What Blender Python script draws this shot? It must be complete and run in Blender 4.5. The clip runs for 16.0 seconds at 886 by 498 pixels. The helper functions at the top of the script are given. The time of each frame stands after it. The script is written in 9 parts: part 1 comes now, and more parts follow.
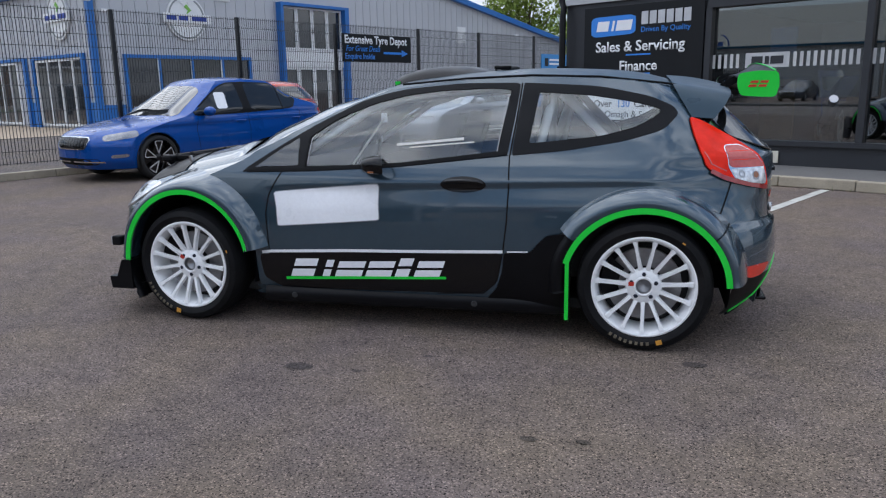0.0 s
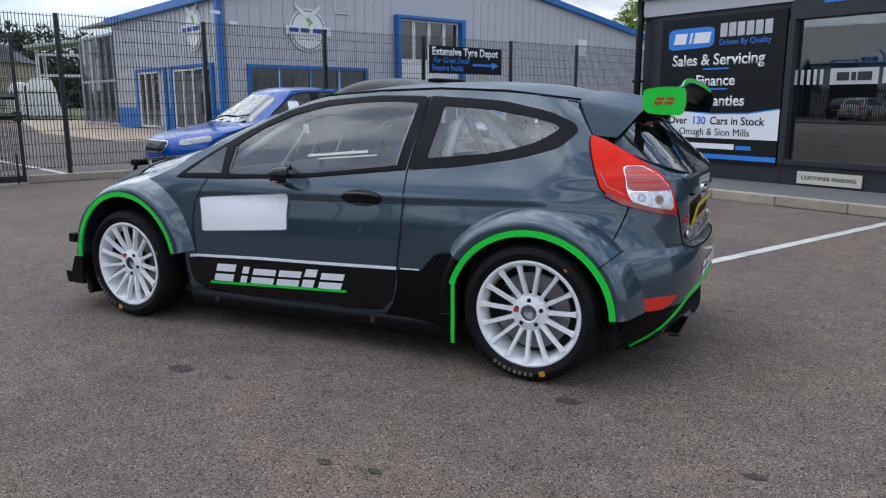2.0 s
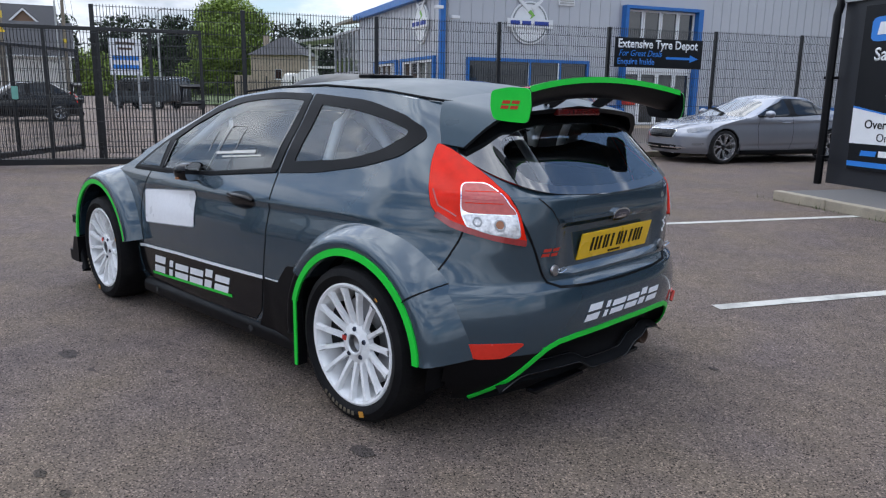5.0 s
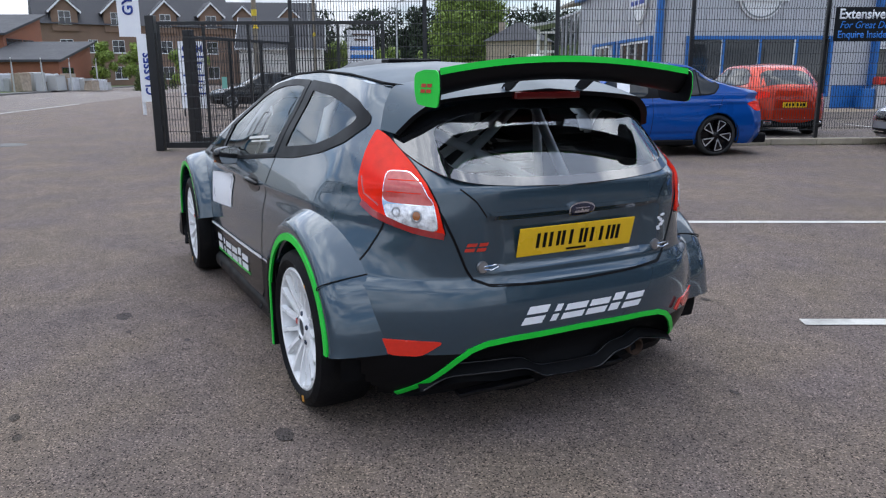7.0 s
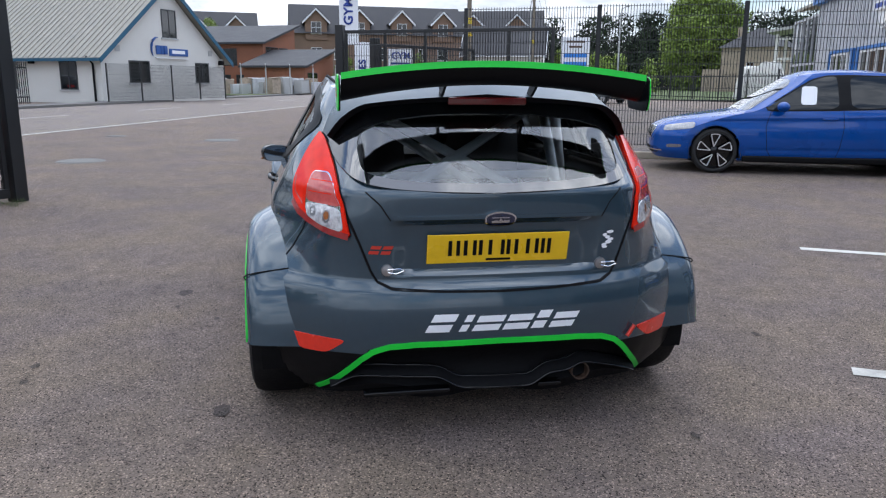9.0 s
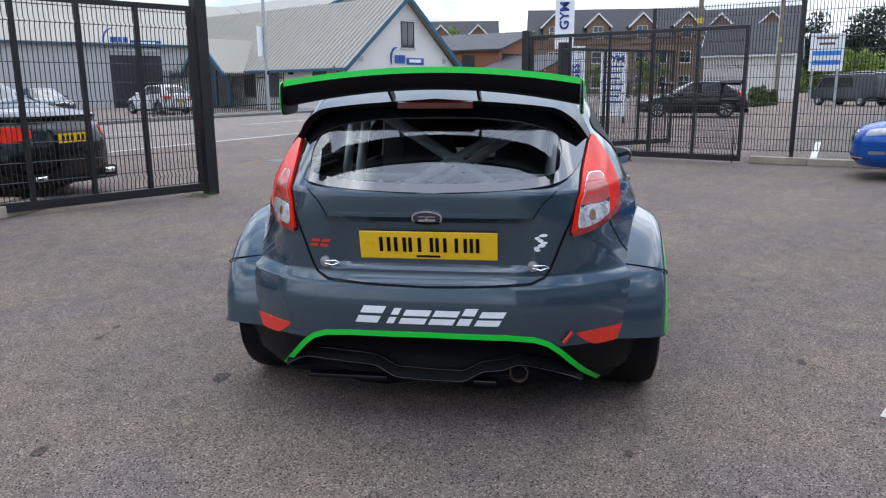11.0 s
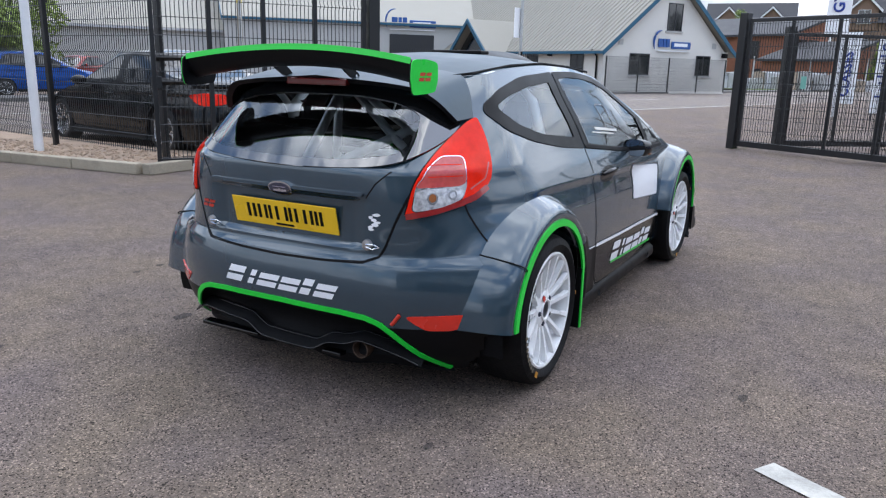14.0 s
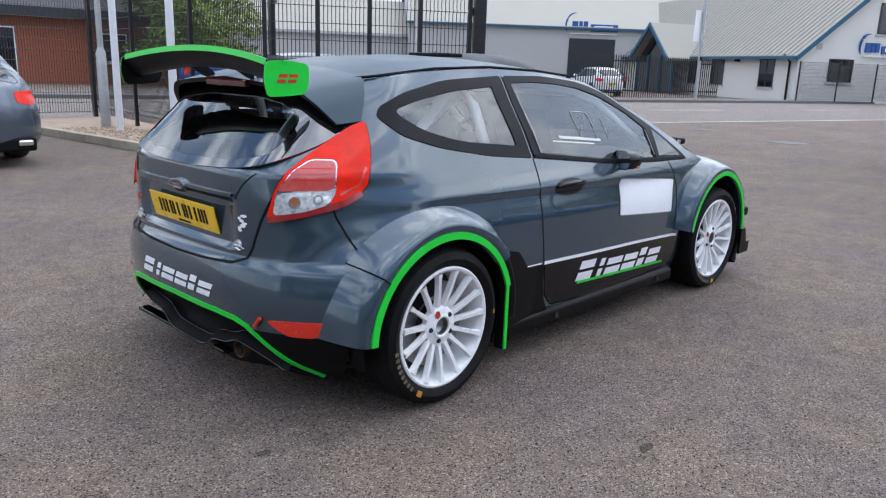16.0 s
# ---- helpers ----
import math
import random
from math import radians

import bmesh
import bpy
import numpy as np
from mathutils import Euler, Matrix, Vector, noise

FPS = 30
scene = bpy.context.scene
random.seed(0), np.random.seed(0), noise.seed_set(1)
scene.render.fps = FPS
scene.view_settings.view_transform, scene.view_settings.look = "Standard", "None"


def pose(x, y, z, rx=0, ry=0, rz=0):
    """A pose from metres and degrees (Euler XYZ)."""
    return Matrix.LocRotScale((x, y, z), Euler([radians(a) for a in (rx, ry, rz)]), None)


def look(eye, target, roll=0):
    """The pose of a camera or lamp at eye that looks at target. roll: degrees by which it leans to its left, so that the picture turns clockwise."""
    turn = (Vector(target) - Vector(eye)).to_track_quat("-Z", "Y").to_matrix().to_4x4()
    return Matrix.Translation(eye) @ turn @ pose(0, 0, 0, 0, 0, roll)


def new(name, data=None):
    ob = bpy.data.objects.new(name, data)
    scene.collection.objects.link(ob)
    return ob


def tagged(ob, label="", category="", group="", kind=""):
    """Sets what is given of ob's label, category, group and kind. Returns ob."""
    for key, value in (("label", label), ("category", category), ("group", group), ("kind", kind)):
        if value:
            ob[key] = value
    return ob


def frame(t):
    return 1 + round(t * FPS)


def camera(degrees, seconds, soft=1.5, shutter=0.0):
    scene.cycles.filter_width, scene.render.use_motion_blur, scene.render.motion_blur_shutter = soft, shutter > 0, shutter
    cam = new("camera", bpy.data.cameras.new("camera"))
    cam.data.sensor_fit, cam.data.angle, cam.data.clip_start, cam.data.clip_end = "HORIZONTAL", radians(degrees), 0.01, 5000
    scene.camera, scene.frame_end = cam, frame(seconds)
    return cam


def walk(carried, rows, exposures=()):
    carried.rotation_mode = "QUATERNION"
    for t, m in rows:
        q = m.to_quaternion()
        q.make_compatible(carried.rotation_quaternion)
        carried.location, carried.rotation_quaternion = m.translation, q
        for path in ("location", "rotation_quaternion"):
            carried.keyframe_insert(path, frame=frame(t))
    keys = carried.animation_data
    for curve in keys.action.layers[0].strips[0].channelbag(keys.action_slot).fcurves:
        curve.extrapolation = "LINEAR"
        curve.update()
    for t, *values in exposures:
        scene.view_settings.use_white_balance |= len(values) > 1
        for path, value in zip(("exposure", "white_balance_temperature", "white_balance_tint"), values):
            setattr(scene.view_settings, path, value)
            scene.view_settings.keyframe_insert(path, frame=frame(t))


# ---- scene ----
cam = camera(61.8, 16.0, soft=1.2)
PATH = [
    (0, (1.227, -4.457, 1.268), (0.71, -2.572, 0.846), -1.0),
    (0.5, (1.52, -4.347, 1.256), (0.932, -2.485, 0.825), -0.9),
    (1, (1.765, -4.208, 1.264), (1.126, -2.365, 0.824), -0.4),
    (1.5, (2.064, -4.142, 1.281), (1.321, -2.335, 0.853), -0.2),
    (2, (2.287, -3.973, 1.262), (1.443, -2.202, 0.873), 0.0),
    (2.5, (2.503, -3.749, 1.279), (1.578, -2.018, 0.894), 0.1),
    (3, (2.788, -3.575, 1.286), (1.726, -1.924, 0.906), -0.4),
    (3.5, (2.977, -3.37, 1.269), (1.808, -1.793, 0.888), -0.7),
    (3.7, (3.04, -3.262, 1.277), (1.856, -1.697, 0.893), -0.4),
    (5.8, (3.784, -2.289, 1.307), (2.23, -1.105, 0.88), 0.3),
    (6, (3.869, -2.2, 1.307), (2.269, -1.079, 0.878), -0.1),
    (6.5, (3.979, -1.945, 1.293), (2.287, -0.975, 0.851), -0.9),
    (7, (4.021, -1.672, 1.309), (2.289, -0.781, 0.853), -0.2),
    (7.5, (4.132, -1.465, 1.31), (2.347, -0.688, 0.85), -0.4),
    (8, (4.279, -1.219, 1.314), (2.463, -0.518, 0.858), -0.1),
    (8.5, (4.309, -0.922, 1.307), (2.454, -0.32, 0.864), 1.4),
    (9, (4.376, -0.653, 1.303), (2.456, -0.309, 0.864), 0.4),
    (9.2, (4.431, -0.54, 1.312), (2.493, -0.318, 0.872), 0.2),
    (11.5, (4.529, 0.675, 1.303), (2.605, 0.334, 0.875), -0.4),
    (12, (4.5, 0.904, 1.32), (2.604, 0.441, 0.887), -0.6),
    (12.5, (4.498, 1.18, 1.325), (2.668, 0.503, 0.886), -1.3),
    (13, (4.357, 1.409, 1.305), (2.548, 0.684, 0.857), -0.4),
    (13.5, (4.2, 1.642, 1.309), (2.419, 0.859, 0.847), 0.9),
    (14, (4.063, 1.922, 1.302), (2.36, 0.989, 0.826), 1.4),
    (14.5, (3.821, 2.113, 1.305), (2.161, 1.108, 0.821), 2.1),
    (15, (3.656, 2.316, 1.32), (2.067, 1.198, 0.846), 1.9),
    (15.5, (3.521, 2.583, 1.332), (2.021, 1.349, 0.858), 1.9),
    (16, (3.292, 2.774, 1.327), (1.87, 1.451, 0.848), 1.9),
]
walk(cam, [(t, look(eye, target, roll)) for t, eye, target, roll in PATH], exposures=[(0.0, 0.61), (3.5, 0.65), (7.0, 0.83), (9.0, 0.92), (12.0, 1.07), (16.0, 1.10)])

# ---- light: broken cloud over a pale sky, soft hidden sun ----
SUN_AZ, SUN_EL = 165.0, 66.0
world = bpy.data.worlds.new("sky")
scene.world = world
world.use_nodes = True
wn, wl = world.node_tree.nodes, world.node_tree.links
wn.clear()
w_out, w_bg = wn.new("ShaderNodeOutputWorld"), wn.new("ShaderNodeBackground")
w_sky = wn.new("ShaderNodeTexSky")
w_sky.sky_type, w_sky.sun_disc = "NISHITA", False
w_sky.sun_elevation, w_sky.sun_rotation = radians(SUN_EL), radians(90 - SUN_AZ)
w_sky.air_density, w_sky.dust_density, w_sky.ozone_density = 1.0, 0.3, 2.0
w_tc, w_map = wn.new("ShaderNodeTexCoord"), wn.new("ShaderNodeMapping")
w_map.inputs["Scale"].default_value = (1.6, 1.6, 4.5)
w_n1, w_n2 = wn.new("ShaderNodeTexNoise"), wn.new("ShaderNodeTexNoise")
w_n1.inputs["Scale"].default_value, w_n1.inputs["Detail"].default_value, w_n1.inputs["Roughness"].default_value = 1.7, 7, 0.55
w_n2.inputs["Scale"].default_value, w_n2.inputs["Detail"].default_value, w_n2.inputs["Roughness"].default_value = 3.4, 6, 0.6
w_ramp, w_shade = wn.new("ShaderNodeValToRGB"), wn.new("ShaderNodeValToRGB")
w_ramp.color_ramp.elements[0].position, w_ramp.color_ramp.elements[1].position = 0.44, 0.57
w_shade.color_ramp.elements[0].position, w_shade.color_ramp.elements[1].position = 0.36, 0.64
w_shade.color_ramp.elements[0].color = (3.9, 4.5, 5.4, 1)
w_shade.color_ramp.elements[1].color = (9.0, 9.6, 10.8, 1)
w_mix = wn.new("ShaderNodeMix")
w_mix.data_type = "RGBA"
wl.new(w_tc.outputs["Generated"], w_map.inputs["Vector"])
wl.new(w_map.outputs["Vector"], w_n1.inputs["Vector"])
wl.new(w_map.outputs["Vector"], w_n2.inputs["Vector"])
# cloud closes up towards the horizon
w_low, w_cov = wn.new("ShaderNodeMapRange"), wn.new("ShaderNodeMath")
w_low.inputs["From Max"].default_value = 0.45
w_low.inputs["To Min"].default_value, w_low.inputs["To Max"].default_value = 0.12, 0.0
w_cov.operation = "ADD"
w_up = wn.new("ShaderNodeSeparateXYZ")
wl.new(w_tc.outputs["Generated"], w_up.inputs[0])
wl.new(w_up.outputs["Z"], w_low.inputs["Value"])
wl.new(w_n1.outputs["Fac"], w_cov.inputs[0])
wl.new(w_low.outputs["Result"], w_cov.inputs[1])
wl.new(w_cov.outputs["Value"], w_ramp.inputs["Fac"])
wl.new(w_n2.outputs["Fac"], w_shade.inputs["Fac"])
wl.new(w_ramp.outputs["Color"], w_mix.inputs["Factor"])
wl.new(w_sky.outputs["Color"], w_mix.inputs["A"])
wl.new(w_shade.outputs["Color"], w_mix.inputs["B"])
# cloudy skies are brighter overhead than towards the horizon
w_sep, w_el, w_mul = wn.new("ShaderNodeSeparateXYZ"), wn.new("ShaderNodeMapRange"), wn.new("ShaderNodeMix")
w_el.inputs["From Min"].default_value, w_el.inputs["From Max"].default_value = 0.0, 0.8
w_el.inputs["To Min"].default_value, w_el.inputs["To Max"].default_value = 0.56, 1.34
w_mul.data_type, w_mul.blend_type = "RGBA", "MULTIPLY"
w_mul.inputs["Factor"].default_value = 1.0
wl.new(w_tc.outputs["Generated"], w_sep.inputs[0])
wl.new(w_sep.outputs["Z"], w_el.inputs["Value"])
wl.new(w_mix.outputs["Result"], w_mul.inputs["A"])
wl.new(w_el.outputs["Result"], w_mul.inputs["B"])
wl.new(w_mul.outputs["Result"], w_bg.inputs["Color"])
wl.new(w_bg.outputs["Background"], w_out.inputs["Surface"])
w_bg.inputs["Strength"].default_value = 0.12

sun = new("sun", bpy.data.lights.new("sun", "SUN"))
sun.data.energy, sun.data.angle, sun.data.color = 1.0, radians(100), (1.0, 0.98, 0.95)
sun.matrix_world = look((30 * math.cos(radians(SUN_AZ)) * math.cos(radians(SUN_EL)), 30 * math.sin(radians(SUN_AZ)) * math.cos(radians(SUN_EL)), 30 * math.sin(radians(SUN_EL))), (0, 0, 0))

# ---- materials ----
def mat(name, base, rough=0.5, metal=0.0, vary=0.12, scale=6.0, fine=60.0, bump=0.0, bump_scale=80.0, coat=0.0, spec=0.5, island=0.0, rough_vary=0.08, dirt=None, dirt_amount=0.0, alpha=1.0):
    """A surface: base colour varied at two scales, with grain, relief and uneven gloss."""
    m = bpy.data.materials.new(name)
    m.use_nodes = True
    n, l = m.node_tree.nodes, m.node_tree.links
    b = n["Principled BSDF"]
    tc = n.new("ShaderNodeTexCoord")
    big, small = n.new("ShaderNodeTexNoise"), n.new("ShaderNodeTexNoise")
    big.inputs["Scale"].default_value, big.inputs["Detail"].default_value = scale, 4
    small.inputs["Scale"].default_value, small.inputs["Detail"].default_value = fine, 3
    l.new(tc.outputs["Object"], big.inputs["Vector"])
    l.new(tc.outputs["Object"], small.inputs["Vector"])
    add = n.new("ShaderNodeMath")
    add.operation = "ADD"
    l.new(big.outputs["Fac"], add.inputs[0])
    l.new(small.outputs["Fac"], add.inputs[1])
    last = add
    if island:
        info = n.new("ShaderNodeObjectInfo")
        geo = n.new("ShaderNodeNewGeometry")
        s = n.new("ShaderNodeMath")
        s.operation = "ADD"
        l.new(info.outputs["Random"], s.inputs[0])
        l.new(geo.outputs["Random Per Island"], s.inputs[1])
        fr = n.new("ShaderNodeMath")
        fr.operation = "FRACT"
        l.new(s.outputs[0], fr.inputs[0])
        mu = n.new("ShaderNodeMath")
        mu.operation = "MULTIPLY_ADD"
        mu.inputs[1].default_value, mu.inputs[2].default_value = 2 * island, -island
        l.new(fr.outputs[0], mu.inputs[0])
        ad2 = n.new("ShaderNodeMath")
        ad2.operation = "ADD"
        l.new(add.outputs[0], ad2.inputs[0])
        l.new(mu.outputs[0], ad2.inputs[1])
        last = ad2
    rng = n.new("ShaderNodeMapRange")
    rng.inputs["From Min"].default_value, rng.inputs["From Max"].default_value = 0.6, 1.4
    rng.inputs["To Min"].default_value, rng.inputs["To Max"].default_value = 1 - vary, 1 + vary
    l.new(last.outputs[0], rng.inputs["Value"])
    hue = n.new("ShaderNodeHueSaturation")
    hue.inputs["Color"].default_value = (*base, 1)
    l.new(rng.outputs["Result"], hue.inputs["Value"])
    col = hue.outputs["Color"]
    if dirt:
        dn = n.new("ShaderNodeTexNoise")
        dn.inputs["Scale"].default_value, dn.inputs["Detail"].default_value, dn.inputs["Roughness"].default_value = scale * 0.45, 8, 0.65
        l.new(tc.outputs["Object"], dn.inputs["Vector"])
        dr = n.new("ShaderNodeMapRange")
        dr.inputs["From Min"].default_value, dr.inputs["From Max"].default_value, dr.inputs["To Max"].default_value = 0.5, 0.75, dirt_amount
        l.new(dn.outputs["Fac"], dr.inputs["Value"])
        mx = n.new("ShaderNodeMix")
        mx.data_type = "RGBA"
        l.new(dr.outputs["Result"], mx.inputs["Factor"])
        l.new(col, mx.inputs["A"])
        mx.inputs["B"].default_value = (*dirt, 1)
        col = mx.outputs["Result"]
    l.new(col, b.inputs["Base Color"])
    rr = n.new("ShaderNodeMapRange")
    rr.inputs["From Min"].default_value, rr.inputs["From Max"].default_value = 0.3, 0.7
    rr.inputs["To Min"].default_value, rr.inputs["To Max"].default_value = max(0.0, rough - rough_vary), min(1.0, rough + rough_vary)
    l.new(big.outputs["Fac"], rr.inputs["Value"])
    l.new(rr.outputs["Result"], b.inputs["Roughness"])
    b.inputs["Metallic"].default_value = metal
    b.inputs["Specular IOR Level"].default_value = spec
    b.inputs["Coat Weight"].default_value = coat
    b.inputs["Coat Roughness"].default_value = 0.03
    b.inputs["Alpha"].default_value = alpha
    if bump:
        bt = n.new("ShaderNodeTexNoise")
        bt.inputs["Scale"].default_value, bt.inputs["Detail"].default_value = bump_scale, 5
        l.new(tc.outputs["Object"], bt.inputs["Vector"])
        bu = n.new("ShaderNodeBump")
        bu.inputs["Strength"].default_value, bu.inputs["Distance"].default_value = bump, 0.01
        l.new(bt.outputs["Fac"], bu.inputs["Height"])
        l.new(bu.outputs["Normal"], b.inputs["Normal"])
    return m


def glass(name, tint, rough=0.0, opacity=0.25):
    """Thin pane: part clear, part tinted gloss."""
    m = bpy.data.materials.new(name)
    m.use_nodes = True
    n, l = m.node_tree.nodes, m.node_tree.links
    n.clear()
    out, mix, tr, gl = n.new("ShaderNodeOutputMaterial"), n.new("ShaderNodeMixShader"), n.new("ShaderNodeBsdfTransparent"), n.new("ShaderNodeBsdfGlossy")
    fr, mr = n.new("ShaderNodeFresnel"), n.new("ShaderNodeMapRange")
    fr.inputs["IOR"].default_value = 1.5
    mr.inputs["From Max"].default_value, mr.inputs["To Min"].default_value, mr.inputs["To Max"].default_value = 1.0, opacity, 1.0
    tr.inputs["Color"].default_value, gl.inputs["Roughness"].default_value = (*tint, 1), rough
    gl.inputs["Color"].default_value = (0.9, 0.93, 0.95, 1)
    l.new(fr.outputs["Fac"], mr.inputs["Value"])
    l.new(mr.outputs["Result"], mix.inputs["Fac"])
    l.new(tr.outputs[0], mix.inputs[1])
    l.new(gl.outputs[0], mix.inputs[2])
    l.new(mix.outputs[0], out.inputs["Surface"])
    return m


def asphalt_mat(name, base, chip, patch=0.25, rough=0.8):
    """Worn tarmac: pale and dark chips, smears and large tonal patches, real relief."""
    m = mat(name, base, rough, vary=patch, scale=0.55, fine=7.0, spec=0.15)
    n, l = m.node_tree.nodes, m.node_tree.links
    b = n["Principled BSDF"]
    old = b.inputs["Base Color"].links[0].from_socket
    tc = next(x for x in n if x.bl_idname == "ShaderNodeTexCoord")
    vo, vo2 = n.new("ShaderNodeTexVoronoi"), n.new("ShaderNodeTexVoronoi")
    vo.inputs["Scale"].default_value, vo2.inputs["Scale"].default_value = 185.0, 300.0
    for v in (vo, vo2):
        l.new(tc.outputs["Object"], v.inputs["Vector"])
    sep = n.new("ShaderNodeSeparateColor")
    l.new(vo.outputs["Color"], sep.inputs["Color"])
    cr = n.new("ShaderNodeValToRGB")
    e = cr.color_ramp.elements
    e[0].position, e[0].color = 0.0, (0.10, 0.10, 0.10, 1)
    e[len(e) - 1].position, e[len(e) - 1].color = 0.66, (1.02, 1.0, 0.99, 1)
    for at_, v in ((0.09, 0.34), (0.22, 0.86), (0.86, 1.26)):
        x = e.new(at_)
        x.color = (v, 0.99 * v, 0.98 * v, 1)
    x = e.new(1.0)
    x.color = chip
    l.new(sep.outputs["Red"], cr.inputs["Fac"])
    mx = n.new("ShaderNodeMix")
    mx.data_type, mx.blend_type = "RGBA", "MULTIPLY"
    mx.inputs["Factor"].default_value = 1.0
    l.new(cr.outputs["Color"], mx.inputs["B"])
    # warm and cool drifts across the yard
    hn, hr, hm = n.new("ShaderNodeTexNoise"), n.new("ShaderNodeValToRGB"), n.new("ShaderNodeMix")
    hn.inputs["Scale"].default_value, hn.inputs["Detail"].default_value = 1.3, 6
    l.new(tc.outputs["Object"], hn.inputs["Vector"])
    hr.color_ramp.elements[0].position, hr.color_ramp.elements[0].color = 0.36, (0.93, 0.92, 0.98, 1)
    hr.color_ramp.elements[1].position, hr.color_ramp.elements[1].color = 0.64, (1.08, 1.05, 0.96, 1)
    l.new(hn.outputs["Fac"], hr.inputs["Fac"])
    hm.data_type, hm.blend_type = "RGBA", "MULTIPLY"
    hm.inputs["Factor"].default_value = 1.0
    l.new(old, hm.inputs["A"])
    l.new(hr.outputs["Color"], hm.inputs["B"])
    l.new(hm.outputs["Result"], mx.inputs["A"])
    l.new(mx.outputs["Result"], b.inputs["Base Color"])
    ad = n.new("ShaderNodeMath")
    ad.operation = "ADD"
    l.new(vo.outputs["Distance"], ad.inputs[0])
    l.new(vo2.outputs["Distance"], ad.inputs[1])
    bu = n.new("ShaderNodeBump")
    bu.inputs["Strength"].default_value, bu.inputs["Distance"].default_value = 0.9, 0.006
    bu.invert = True
    l.new(ad.outputs[0], bu.inputs["Height"])
    l.new(bu.outputs["Normal"], b.inputs["Normal"])
    return m


ASPHALT = asphalt_mat("tarmac", (0.196, 0.161, 0.141), (2.3, 2.2, 2.05, 1))
ROAD = asphalt_mat("road_tarmac", (0.25, 0.222, 0.205), (1.6, 1.55, 1.5, 1), patch=0.15)
ROOF_PAINT = mat("satin_grey_roof", (0.030, 0.054, 0.074), 0.34, 0.2, vary=0.06, scale=3, fine=40, spec=0.28)
PAINT = mat("grey_paint", (0.032, 0.059, 0.082), 0.2, 0.25, vary=0.05, scale=3, fine=40, coat=1.0, rough_vary=0.03)
BLACK_GLOSS = mat("black_gloss", (0.004, 0.004, 0.005), 0.12, vary=0.1, spec=0.38, rough_vary=0.04)
SURROUND = mat("black_window_vinyl", (0.007, 0.0075, 0.009), 0.42, vary=0.12, scale=5, spec=0.12)
FRIT = mat("black_glass_print", (0.008, 0.009, 0.010), 0.02, vary=0.1, rough_vary=0.01)
FRIT.node_tree.nodes["Principled BSDF"].inputs["IOR"].default_value = 2.25
BLACK_SATIN = mat("black_satin", (0.004, 0.004, 0.005), 0.38, vary=0.2, bump=0.05, spec=0.15)
BLACK_MATT = mat("black_plastic", (0.005, 0.005, 0.006), 0.65, vary=0.2, bump=0.15, spec=0.12)
RUBBER = mat("tyre_rubber", (0.006, 0.006, 0.007), 0.62, spec=0.15, vary=0.25, scale=14, bump=0.2, dirt=(0.04, 0.037, 0.034), dirt_amount=0.25)
WHEEL_WHITE = mat("white_wheel_paint", (0.85, 0.86, 0.87), 0.3, vary=0.04, scale=9, coat=0.3, dirt=(0.45, 0.44, 0.42), dirt_amount=0.15)
WHITE_VINYL = mat("white_vinyl", (0.84, 0.85, 0.88), 0.35, vary=0.05, scale=3)
GREEN_VINYL = mat("green_vinyl", (0.006, 0.62, 0.045), 0.35, vary=0.05, coat=0.15)
RED_VINYL = mat("red_vinyl", (0.50, 0.03, 0.015), 0.35, vary=0.06)
SLIDER = mat("clear_plastic_rail", (0.60, 0.59, 0.55), 0.3, vary=0.05)
CHROME = mat("chrome", (0.75, 0.76, 0.78), 0.08, 1.0, vary=0.03, rough_vary=0.03)
STEEL = mat("bare_steel", (0.45, 0.45, 0.46), 0.35, 1.0, vary=0.15)
RUSTY = mat("burnt_exhaust_steel", (0.060, 0.034, 0.022), 0.75, 0.1, vary=0.3, scale=18)
PLATE_YELLOW = mat("plate_yellow", (0.86, 0.52, 0.012), 0.3, vary=0.04, coat=0.3)
LENS_RED = mat("red_lens", (0.78, 0.020, 0.006), 0.14, vary=0.16, scale=9, fine=24, bump=0.12, bump_scale=26, coat=0.12, spec=0.15)
LENS_DARK_RED = mat("dark_red_lens", (0.30, 0.02, 0.02), 0.15, vary=0.15, scale=25, coat=1.0)
LENS_SMOKED = mat("smoked_red_lens", (0.11, 0.008, 0.008), 0.15, vary=0.15, scale=25, coat=0.6)
LENS_PINK = mat("pink_red_lens", (0.50, 0.075, 0.065), 0.12, vary=0.12, scale=30, coat=0.6)
LENS_CLEAR = mat("clear_lens", (0.72, 0.72, 0.74), 0.10, 0.45, vary=0.55, scale=24, fine=70, bump=0.25, bump_scale=40, coat=0.8)
LENS_AMBER = mat("amber_bulb", (0.30, 0.10, 0.03), 0.2, vary=0.1, coat=1.0)
REFLECT_RED = mat("red_reflector", (0.74, 0.028, 0.012), 0.25, vary=0.08, coat=0.6)
CAGE = mat("cage_grey_paint", (0.78, 0.79, 0.80), 0.4, vary=0.06)
INTERIOR = mat("dark_interior", (0.022, 0.022, 0.023), 0.85, vary=0.3)
BRAKE = mat("brake_iron", (0.30, 0.30, 0.31), 0.38, 0.85, vary=0.2)
GLASS_CAR = glass("clear_car_glass", (0.80, 0.84, 0.85), opacity=0.05)
GLASS_REAR = glass("rear_car_glass", (0.76, 0.80, 0.81), opacity=0.085)
GLASS_DARK = glass("tinted_car_glass", (0.22, 0.25, 0.27), opacity=0.05)
GLASS_SHOP = glass("shop_glass", (0.50, 0.55, 0.57), opacity=0.15)
MIRROR = mat("mirror_glass", (0.7, 0.72, 0.75), 0.02, 1.0, vary=0.01, rough_vary=0.01)
